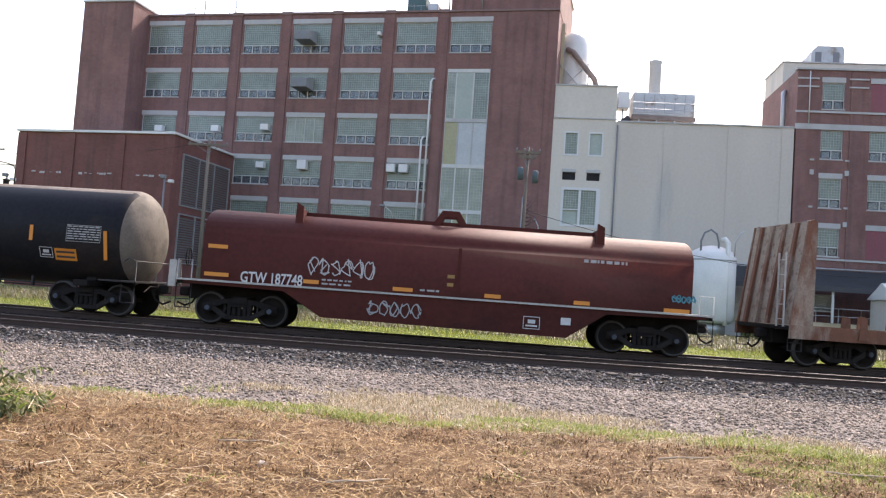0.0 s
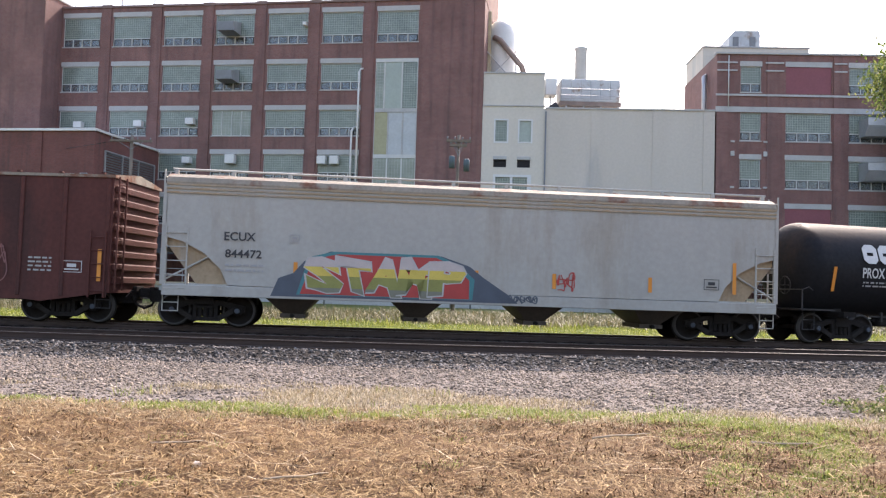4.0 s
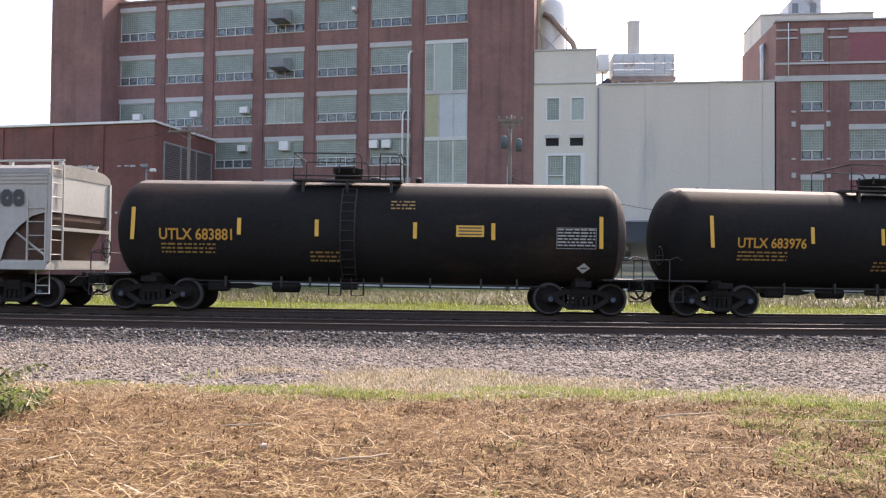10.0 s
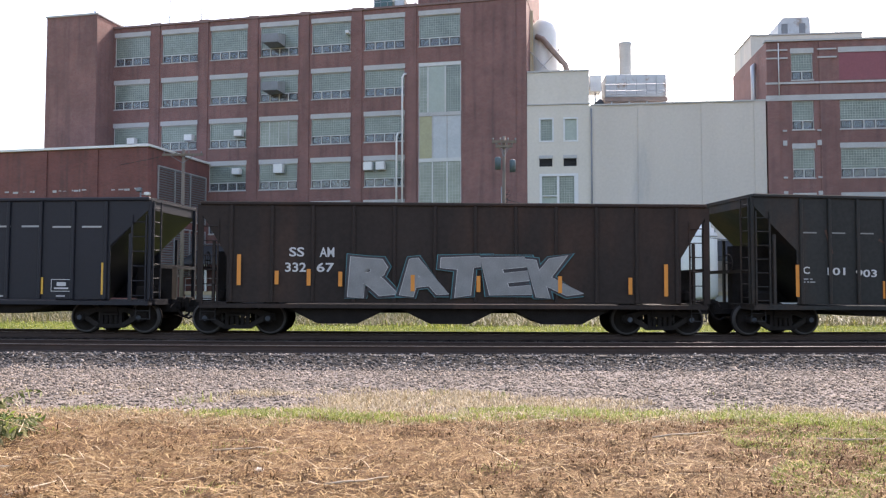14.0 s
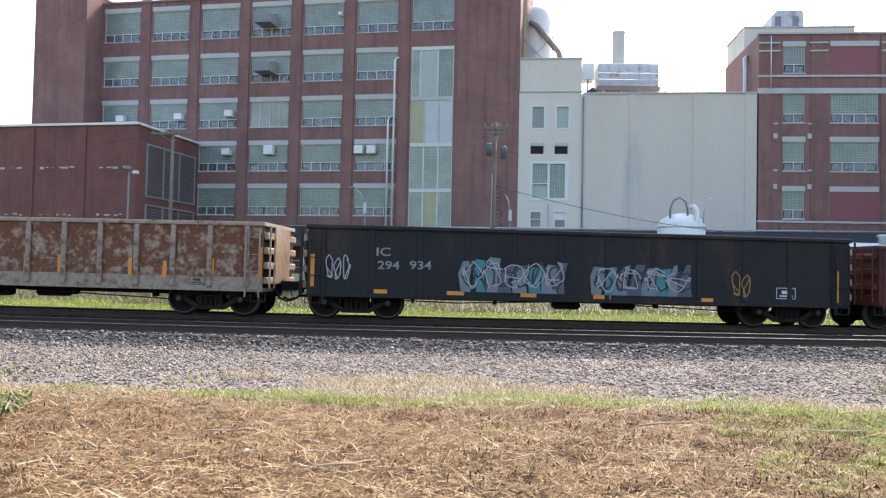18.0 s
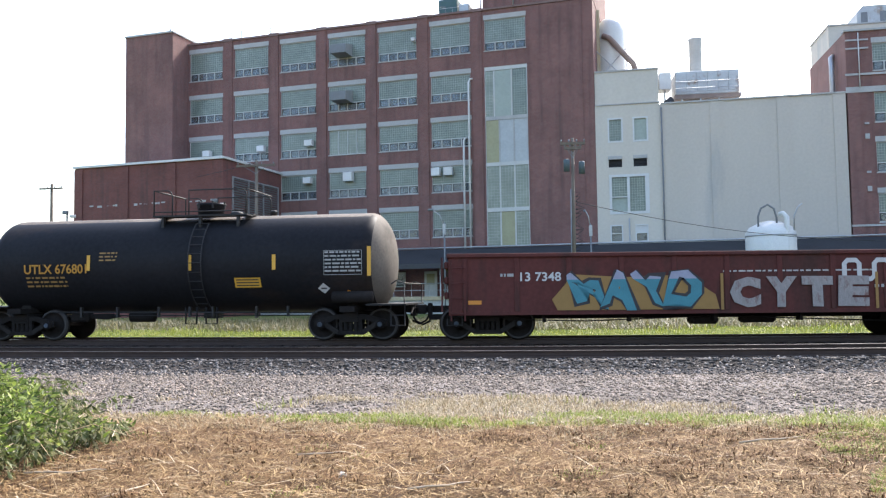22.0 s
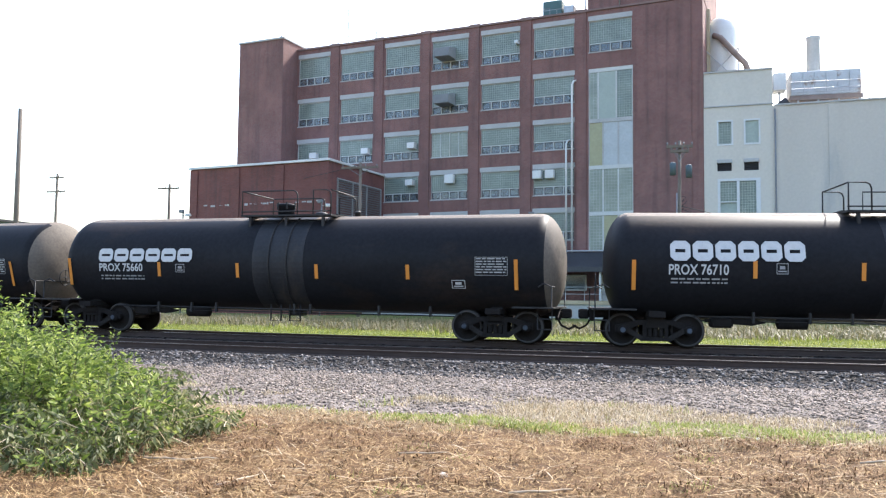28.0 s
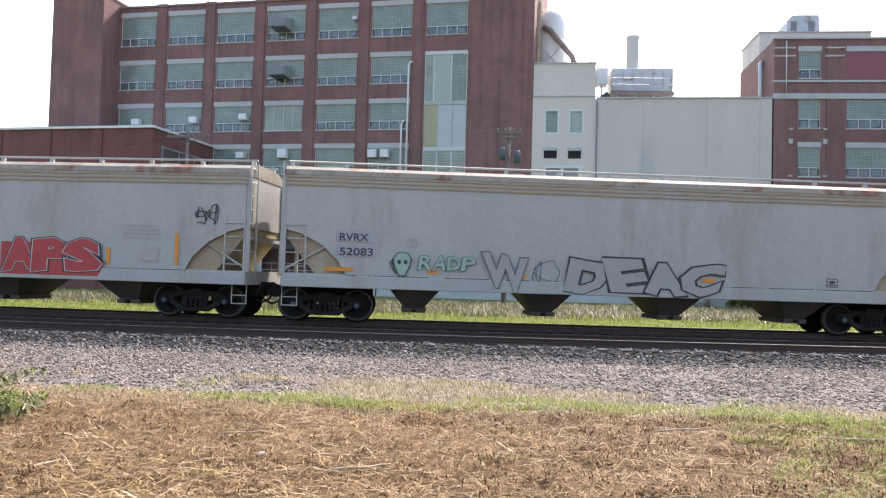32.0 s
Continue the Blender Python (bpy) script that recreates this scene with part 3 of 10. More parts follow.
for _n, _y in (("rail", NEAR_Y - 0.7525), ("rail", NEAR_Y + 0.7525), ("rail", FAR_Y - 0.7525), ("rail", FAR_Y + 0.7525)):
    build_rail(_n, _y)


# ---- timber ties ----
def build_ties():
    me = bpy.data.meshes.new("tie")
    bm = boxm(-0.115, 0.115, -1.3, 1.3, -0.17, -0.0, bevel=0.012)
    bm.to_mesh(me)
    bm.free()
    me.materials.append(TIE)
    rnd = random.Random(8)
    for y, z in ((NEAR_Y, -0.175), (FAR_Y, -0.175)):
        bed = thing("tie_row", pose(0, y, z), "row of creosoted timber ties under the rails", "railway ties", kind="structure")
        for i in range(68):
            x = -24 + i * 0.55
            turn = math.degrees(math.atan(np.interp(x, BEND_X, _slope)))
            share("tie", me, bed, pose(x, bend(x) + rnd.uniform(-0.05, 0.05), rail_z(x) + rnd.uniform(-0.008, 0), 0, 0, turn + rnd.uniform(-1, 1)))


build_ties()


# ---- the brick factory ----
def wall_with_openings(bm, x0, x1, z0, z1, holes, y0, y1, mi=0):
    """A wall from x0 to x1 in one piece, with right-angled openings (x0, x1, z0, z1) that go through it."""
    xs = sorted({round(v, 4) for v in (x0, x1, *[h[0] for h in holes], *[h[1] for h in holes])})
    zs = sorted({round(v, 4) for v in (z0, z1, *[h[2] for h in holes], *[h[3] for h in holes])})
    vs = {}

    def vert(i, j, y):
        if (i, j, y) not in vs:
            vs[(i, j, y)] = bm.verts.new((xs[i], y, zs[j]))
        return vs[(i, j, y)]

    def solid(i, j):
        if not (0 <= i < len(xs) - 1 and 0 <= j < len(zs) - 1):
            return False
        cx, cz = (xs[i] + xs[i + 1]) / 2, (zs[j] + zs[j + 1]) / 2
        return not any(h[0] < cx < h[1] and h[2] < cz < h[3] for h in holes)

    for i in range(len(xs) - 1):
        for j in range(len(zs) - 1):
            if not solid(i, j):
                continue
            q = ((i, j), (i + 1, j), (i + 1, j + 1), (i, j + 1))
            bm.faces.new([vert(*p, y0) for p in q])
            bm.faces.new([vert(*p, y1) for p in q[::-1]])
            for (di, dj), (p, r) in zip(((0, -1), (1, 0), (0, 1), (-1, 0)), ((q[0], q[1]), (q[1], q[2]), (q[2], q[3]), (q[3], q[0]))):
                if not solid(i + di, j + dj):
                    bm.faces.new((vert(*p, y0), vert(*p, y1), vert(*r, y1), vert(*r, y0)))
    for f in bm.faces:
        f.material_index = mi
    return bm


WIN_MESH = {}


def factory_window(parent, x, z0, z1, w=3.55, lintel=0.42, panes=4, block=None, plain=False, pane_h=0.62, frame_mat=None):
    """A glass-block window over a strip of small panes, with a concrete lintel and sill; all meshes are shared by size."""
    block = block or BLOCK
    frame_mat = frame_mat or FRAME_GREY
    h = z1 - z0
    key = (round(w, 2), round(h, 2), round(lintel, 2), panes, block.name, plain, frame_mat.name)
    if key not in WIN_MESH:
        top = h - lintel
        bm = bmesh.new()
        t = 0.05
        wall_with_openings(bm, 0, w, 0.06, top, [(t, w - t, 0.12, 0.12 + pane_h), (t, w - t, 0.19 + pane_h, top - t)] if not plain else [(t, w - t, 0.12, top - t)], 0.10, 0.20)
        fr = bpy.data.meshes.new("window")
        bm.to_mesh(fr)
        bm.free()
        fr.materials.append(frame_mat)

        def mk(name, m, *b):
            q = bpy.data.meshes.new(name)
            bb = boxm(*b)
            bb.to_mesh(q)
            bb.free()
            q.materials.append(m)
            return q
        zb = 0.12 if plain else 0.19 + pane_h
        bl = mk("glass_block_panel", block, t, w - t, 0.14, 0.22, zb, top - t)
        li = mk("lintel", LINTEL, -0.06, w + 0.06, -0.012, 0.24, top + 0.002, h) if lintel else None
        si = mk("sill", LINTEL, -0.05, w + 0.05, -0.06, 0.22, -0.02, 0.06)
        pw = (w - 2 * t) / panes
        pa = None
        if not plain:
            # each small pane sits in its own dark sash
            bm = bmesh.new()
            x0, x1, z0s, z1s = 0.042, pw - 0.042, 0.122, 0.118 + pane_h
            wall_with_openings(bm, x0, x1, z0s, z1s, [(x0 + 0.055, x1 - 0.055, z0s + 0.055, z1s - 0.055)], 0.12, 0.17, 1)
            k = len(bm.faces)
            box(bm, x0 + 0.055, x1 - 0.055, 0.145, 0.155, z0s + 0.055, z1s - 0.055)
            pa = bpy.data.meshes.new("pane")
            bm.to_mesh(pa)
            bm.free()
            pa.materials.append(PANE)
            pa.materials.append(DARKPAINT)
        mu = mk("mullion", frame_mat, -0.04, 0.04, 0.09, 0.19, 0.12, 0.12 + pane_h) if not plain else mk("mullion", frame_mat, -0.03, 0.03, 0.09, 0.16, 0.12, top - t)
        WIN_MESH[key] = (fr, bl, li, si, pa, pw, t, mu)
    fr, bl, li, si, pa, pw, t, mu = WIN_MESH[key]
    ob = share("window", fr, parent, pose(x, 0, z0))
    share("glass_block_panel", bl, ob)
    if li:
        share("lintel", li, ob)
    share("sill", si, ob)
    for i in range(1, 4 if plain else panes):
        share("mullion", mu, ob, pose(w * i / 4 if plain else t + i * pw, 0, 0))
    if pa:
        for i in range(panes):
            share("pane", pa, ob, pose(t + i * pw, 0, 0))
    return ob


A_POSE = pose(3.08, 65.5, -0.25, 0, 0, -8.81)
ROWS = ((21.79, 24.93), (17.74, 20.50), (13.80, 16.50), (9.96, 12.68), (6.12, 8.91))
PITCH, BAY0, BAYW = 4.82, -38.04, 3.55


def build_factory():
    f = thing("factory_building", A_POSE, "six-storey red brick factory with glass-block windows and pale lintels", "building")
    dz = 0.25
    holes = []
    for b in range(7):
        x = BAY0 + b * PITCH
        for r, (z0, z1) in enumerate(ROWS):
            if b == 6 and r > 0:
                continue
            holes.append((x, x + BAYW, z0 + dz, z1 + dz))
    sx0, sx1 = -9.15, -5.49
    holes.append((sx0, sx1, 5.2 + dz, 20.45 + dz))
    bm = bmesh.new()
    wall_with_openings(bm, BAY0 - 0.5, 0, 0, 25.35 + dz, holes, 0, 0.45)
    # pilasters, a hand's width proud of the wall
    front = part("wall", bm, BRICK, f)
    for b in range(1, 7):
        xa = BAY0 + b * PITCH - (PITCH - BAYW) + 0.22
        part("pilaster", boxm(xa, xa + (PITCH - BAYW) - 0.44, -0.09, 0, 5.2, 25.3 + dz), BRICK, front)
    part("pilaster", boxm(-5.3, -0.9, -0.06, 0, 5.2, 25.3 + dz), BRICK, front)
    bm = bmesh.new()
    box(bm, BAY0 - 0.5, BAY0 - 0.05, 0.45, 18, 0, 25.35 + dz)
    part("wall", bm, BRICK, f)
    part("wall", boxm(-0.45, 0, 0.45, 18, 0, 25.35 + dz), BRICK, f)
    part("wall", boxm(BAY0 - 0.05, -0.45, 17.5, 18, 0, 25.35 + dz), BRICK, f)
    bm = bmesh.new()
    box(bm, BAY0, -0.45, 0.46, 17.5, 25.0, 25.2)
    part("roof", bm, ROOFING, f)
    # floor slabs and an unseen back sheet, coloured dark as unlit rooms
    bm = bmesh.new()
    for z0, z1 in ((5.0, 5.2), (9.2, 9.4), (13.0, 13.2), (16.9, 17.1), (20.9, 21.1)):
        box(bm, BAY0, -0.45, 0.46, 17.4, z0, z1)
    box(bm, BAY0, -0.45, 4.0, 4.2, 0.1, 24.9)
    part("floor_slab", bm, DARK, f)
    bm = boxm(BAY0 - 0.55, 0.05, -0.12, 0.5, 25.35 + dz, 25.52 + dz)
    part("coping", bm, COPING, f, "brown weathered coping")
    for b in range(1, 7):
        xa = BAY0 + b * PITCH - (PITCH - BAYW) + 0.15
        part("pilaster_cap", boxm(xa, xa + (PITCH - BAYW) - 0.3, -0.16, 0.2, 25.3 + dz, 25.58 + dz), COPING, f)
    posts = [BAY0 + 0.4 + k * 3.55 for k in range(8)]
    for x in posts:
        part("rail_post", tubem([(x, 0.9, 25.2), (x, 0.9, 26.7)], 0.03, 5), LOUVRE, f)
    part("roof_rail", tubem([(posts[0], 0.9, 26.7), (posts[-1], 0.9, 26.7)], 0.025, 5), LOUVRE, f)
    part("aerial_mast", tubem([(BAY0 + PITCH - 0.2, 1.5, 25.2), (BAY0 + PITCH - 0.2, 1.5, 29.8)], 0.05, 6), LOUVRE, f)
    # penthouse
    bm = bmesh.new()
    box(bm, -9.3, 0.0, 0.3, 12, 25.53 + dz, 30.0)
    part("penthouse", bm, BRICK, f)
    part("coping", boxm(-9.4, 0.1, 0.2, 12.1, 30.0, 30.2), LINTEL, f)
    part("downpipe", tubem([(-6.6, 0.24, 25.9), (-6.6, 0.24, 29.9)], 0.06), GALV, f)
    # windows
    random.seed(3)
    for b in range(7):
        x = BAY0 + b * PITCH
        for r, (z0, z1) in enumerate(ROWS):
            if b == 6 and r > 0:
                continue
            if r > 2 and b < 2:
                continue
            factory_window(f, x, z0 + dz, z1 + dz, BAYW, plain=(b == 3 and r == 2), block=BLOCK_PALE if (b == 3 and r == 2) else BLOCK)
    # stair bay: stacked panels between pale rails
    levels = (5.2, 8.46, 12.3, 16.2, 20.45)
    kinds = ((BLOCK_PALE, PANEL_Y, BLOCK_PALE), (BLOCK_PALE, BLOCK_PALE, BLOCK_PALE), (PANEL_Y, PANEL_B, PANEL_B), (BLOCK_PALE, PANEL_G, BLOCK))
    for l in range(4):
        cols = (sx0, sx0 + 0.80, sx0 + 2.30, sx1) if l == 3 else (sx0, sx0 + 1.2, sx0 + 2.45, sx1)
        fr = bmesh.new()
        z0, z1 = levels[l] + dz, levels[l + 1] + dz
        box(fr, sx0, sx1, 0.02, 0.14, z1 - 0.32, z1 - 0.005)
        for c in cols:
            box(fr, max(sx0, c - 0.06), min(sx1, c + 0.06), 0.03, 0.14, z0, z1 - 0.325)
        w = part("stair_window", fr, FRAME_GREY if l != 2 else LINTEL, f)
        for c in range(3):
            part("panel", boxm(cols[c] + 0.05, cols[c + 1] - 0.05, 0.07, 0.16, z0 + 0.002, z1 - 0.33), kinds[l][c], w)
    # left stair tower
    bm = bmesh.new()
    wall_with_openings(bm, -43.42, -38.25, 0, 25.95 + dz, [], -2.4, 6)
    part("stair_tower", bm, BRICK, f)
    part("coping", boxm(-43.52, -38.15, -2.5, 6.1, 25.95 + dz, 26.1 + dz), LINTEL, f)
    part("lightning_rod", tubem([(-38.9, -1.8, 26.3), (-38.9, -1.8, 26.75)], 0.12), GALV, f)
    # lower wing
    bm = bmesh.new()
    wall_with_openings(bm, -42.8, -28.4, 0, 12.4 + dz, [], -9.45, -0.02)
    wing = part("lower_wing", bm, BRICK_LOW, f)
    for xa in (-42.8, -38.2, -33.6, -29.2):
        part("pilaster", boxm(xa - 0.02, xa + 0.8, -9.55, -9.45, 0, 12.3 + dz), BRICK_LOW, wing)
    part("coping", boxm(-42.95, -28.25, -9.65, 0.0, 12.4 + dz, 12.58 + dz), WHITE_METAL, f, "white metal coping")
    for z0, z1 in ((7.2, 11.4), (2.6, 6.6)):
        fr = bmesh.new()
        box(fr, -28.4, -28.3, -8.2, -0.6, z0, z0 + 0.1)
        box(fr, -28.4, -28.3, -8.2, -0.6, z1 - 0.1, z1)
        for ya in (-8.2, -5.75, -3.3, -0.7):
            box(fr, -28.4, -28.29, ya, ya + 0.1, z0 + 0.1, z1 - 0.1)
        lv = part("louvre", fr, GALV, f, "grey metal wall louvre")
        n = int((z1 - z0) / 0.2)
        sl = bmesh.new()
        box(sl, -0.04, 0.03, -8.1, -0.65, -0.05, 0.05)
        sm = bpy.data.meshes.new("slat")
        sl.to_mesh(sm)
        sl.free()
        sm.materials.append(LOUVRE)
        for i in range(n - 1):
            share("slat", sm, lv, Matrix.Translation((-28.36, 0, z0 + 0.2 + i * 0.2)) @ Matrix.Rotation(radians(30), 4, 'Y') @ Matrix.Identity(4))
    random.seed(5)
    for k in range(3):
        x = -41.8 + k * 4.7
        for zz in (9.3, 5.6):
            x2 = x + random.uniform(0, 0.8)
            while x2 < x + 3.4:
                w = random.uniform(0.1, 0.5)
                part("mortar_stain", boxm(x2, x2 + w, -9.46, -9.44, zz + random.uniform(-0.06, 0.06), zz + random.uniform(0.05, 0.16)), LINTEL, f, "pale stain along a brick ledge")
                x2 += w + random.uniform(0.05, 0.5)
    # pipes on the front
    for xp, zt in ((-10.50, 19.4), (-11.0, 14.4)):
        part("pipe", tubem([(xp, -0.25, 4.5), (xp, -0.25, zt + 0.1), (xp + 0.12, -0.2, zt + 0.35), (xp + 0.35, 0.05, zt + 0.45)], 0.085, 10), WHITE_METAL, f, "white vertical duct")
    # window air conditioners and hoods
    def cooler(x, z, w=0.75, h=0.55):
        bm = boxm(x, x + w, -0.45, 0.12, z, z + h, bevel=0.03)
        part("window_air_conditioner", bm, WHITE_METAL, f)
    for b, z in ((0, 14.5), (1, 14.6), (2, 14.8)):
        cooler(BAY0 + b * PITCH + (1.65 if b == 0 else 2.55), z + dz)
    cooler(BAY0 + 2 * PITCH + 2.4, 11.4 + dz)
    cooler(BAY0 + 3 * PITCH + 1.5, 11.4 + dz, 0.85, 0.8)
    cooler(BAY0 + 5 * PITCH + 0.05, 11.4 + dz, 0.75, 0.7)
    cooler(BAY0 + 5 * PITCH + 1.15, 11.4 + dz, 0.75, 0.7)
    cooler(BAY0 + 4 * PITCH + 3.2, 23.3 + dz, 0.3, 0.3)
    for z in (22.9, 18.7):
        bm = bmesh.new()
        x = BAY0 + 3 * PITCH + 0.85
        prof = [(-1.5, 0.0), (0.1, 0.0), (0.1, 1.15), (-1.5, 0.75)]
        a = [bm.verts.new((x, p, z + q)) for p, q in prof]
        c = [bm.verts.new((x + 1.45, p, z + q)) for p, q in prof]
        bm.faces.new((a[0], a[3], c[3], c[0])).material_index = 1
        bm.faces.new((a[3], a[2], c[2], c[3]))
        bm.faces.new((a[1], a[0], c[0], c[1])).material_index = 1
        bm.faces.new(a)
        bm.faces.new(c[::-1])
        bm.faces.new((a[2], a[1], c[1], c[2]))
        bmesh.ops.recalc_face_normals(bm, faces=bm.faces[:])
        part("exhaust_hood", bm, [GALV, LOUVRE], f, "galvanised exhaust hood jutting from the window")
    # rooftop
    part("roof_unit", boxm(-13.6, -11.9, 1.5, 3.4, 25.6, 27.6, bevel=0.05), GREEN_METAL, f, "dark green rooftop unit")
    part("roof_unit", boxm(-11.8, -10.9, 1.8, 3.2, 25.6, 27.1, bevel=0.04), GALV, f)
    part("antenna", tubem([(-30.5, 2, 25.6), (-30.5, 2, 29.0)], 0.05), GALV, f)
    part("vent_pipe", tubem([(-9.55, 0.6, 25.6), (-9.55, 0.6, 27.4)], 0.07), GALV, f)
    bm = bmesh.new()
    tube(bm, [(-37.5, 0.4, 26.35), (-10, 0.4, 26.35)], 0.018, 5)
    for i in range(15):
        tube(bm, [(-37.5 + i * 1.96, 0.4, 25.7), (-37.5 + i * 1.96, 0.4, 26.35)], 0.016, 5)
    part("roof_rail", bm, GALV, f)
    return f


build_factory()

# ---- cream and grey block ----
B_POSE = pose(3.08, 65.5, -0.25, 0, 0, -3.78)


def build_block():
    f = thing("warehouse_block", B_POSE, "pale grey rendered warehouse with a windowless wall", "building")
    dz = 0.25
    holes = [(0.98, 2.18, 13.3 + dz, 15.3 + dz), (2.95, 4.15, 13.3 + dz, 15.3 + dz), (1.0, 2.05, 11.3 + dz, 12.15 + dz), (2.95, 4.0, 11.3 + dz, 12.15 + dz), (1.0, 4.12, 7.5 + dz, 10.7 + dz), (1.0, 2.0, 5.25 + dz, 6.65 + dz), (2.95, 3.95, 5.25 + dz, 6.65 + dz)]
    bm = bmesh.new()
    wall_with_openings(bm, 0.02, 5.05, 0, 16.35 + dz, holes, 0, 0.4)
    part("wall", bm, WHITEWALL, f, "cream rendered wall")
    bm = bmesh.new()
    box(bm, 0.03, 5.05, 0.10, 7, 16.45 + dz, 19.1 + dz)
    part("upper_wall", bm, WHITEWALL, f)
    bm = bmesh.new()
    box(bm, 0.03, 5.15, -0.08, 0.1, 16.352 + dz, 16.44 + dz)
    box(bm, 0.03, 5.08, 0.02, 7.1, 19.1 + dz, 19.22 + dz)
    part("coping", bm, LINTEL, f)
    bm = bmesh.new()
    box(bm, 5.05, 18.8, 0.02, 14, 0, 16.2 + dz)
    grey = part("wall", bm, GREYWALL, f, "grey rendered wall with shallow pilasters")
    for x in (5.05, 8.9, 13.85, 17.9):
        part("pilaster", boxm(x, x + 0.9, -0.03, 0.02, 0, 16.2 + dz), GREYWALL, grey)
    part("wall", boxm(0.15, 5.05, 1.6, 14, 0, 16.2 + dz), GREYWALL, f)
    part("coping", boxm(5.16, 18.85, -0.09, 14.1, 16.2 + dz, 16.32 + dz), LINTEL, f)
    part("downpipe", tubem([(5.2, -0.12, 1), (5.2, -0.12, 16.2)], 0.06), LOUVRE, f)
    part("downpipe", tubem([(2.5, -0.08, 1), (2.5, -0.08, 7.4)], 0.05), GALV, f)
    for x, z0, z1, w in ((0.98, 13.3, 15.3, 1.2), (2.95, 13.3, 15.3, 1.2)):
        bm = bmesh.new()
        for a, b, c, d in ((0, 0.13, 0, z1 - z0), (w - 0.13, w, 0, z1 - z0), (0.13, w - 0.13, 0, 0.13), (0.13, w - 0.13, z1 - z0 - 0.13, z1 - z0)):
            box(bm, a, b, -0.03, 0.2, c, d)
        o = part("window", bm, FRAME_WHITE, f)
        o.matrix_basis = pose(x, 0, z0 + dz)
        part("glass_block_panel", boxm(0.13, w - 0.13, 0.1, 0.18, 0.13, z1 - z0 - 0.13), BLOCK if x < 2 else PANEL_G, o)
    for x in (1.0, 2.95):
        bm = bmesh.new()
        for i in range(7):
            box(bm, x + 0.02, x + 1.03, 0.05, 0.16, 11.33 + dz + i * 0.115, 11.39 + dz + i * 0.115)
        box(bm, x, x + 1.05, 0.17, 0.25, 11.3 + dz, 12.15 + dz)
        part("wall_vent", bm, DARK, f, "black louvred wall vent")
        part("vent_hood", boxm(x - 0.03, x + 1.08, -0.14, 0.04, 11.92 + dz, 12.2 + dz, bevel=0.02), LINTEL, f)
    z0 = 7.5 + dz
    bm = bmesh.new()
    for a, b, c, d in ((1.0, 1.2, z0, z0 + 3.2), (3.8, 4.12, z0, z0 + 3.2), (1.2, 3.8, z0, z0 + 0.2), (1.2, 3.8, z0 + 3.0, z0 + 3.2), (2.4, 2.6, z0 + 0.2, z0 + 3.0), (1.2, 2.4, z0 + 1.35, z0 + 1.42)):
        box(bm, a, b, -0.04, 0.2, c, d)
    o = part("window", bm, FRAME_WHITE, f, "large white-framed glass-block window")
    part("glass_block_panel", boxm(1.2, 2.4, 0.1, 0.18, z0 + 1.42, z0 + 3.0), BLOCK, o)
    part("glass_block_panel", boxm(2.6, 3.8, 0.1, 0.18, z0 + 0.2, z0 + 3.0), BLOCK, o)
    part("curtain", boxm(1.2, 2.4, 0.12, 0.18, z0 + 0.2, z0 + 1.35), PANEL_G, o)
    for x in (1.0, 2.95):
        bm = bmesh.new()
        z = 5.25 + dz
        for a, b, c, d in ((0, 0.1, 0, 1.4), (0.9, 1.0, 0, 1.4), (0.1, 0.9, 0, 0.1), (0.1, 0.9, 1.3, 1.4), (0.1, 0.9, 0.68, 0.73)):
            box(bm, a, b, -0.03, 0.15, c, d)
        o = part("window", bm, FRAME_WHITE, f)
        o.matrix_basis = pose(x, 0, z)
        part("pane", boxm(0.1, 0.9, 0.06, 0.075, 0.1, 0.68), PANE, o)
        part("pane", boxm(0.1, 0.9, 0.06, 0.075, 0.73, 1.3), PANE if x < 2 else FRAME_WHITE, o)
    return f


build_block()

C_POSE = pose(21.95, 64.25, -0.25, 0, 0, -2.86)


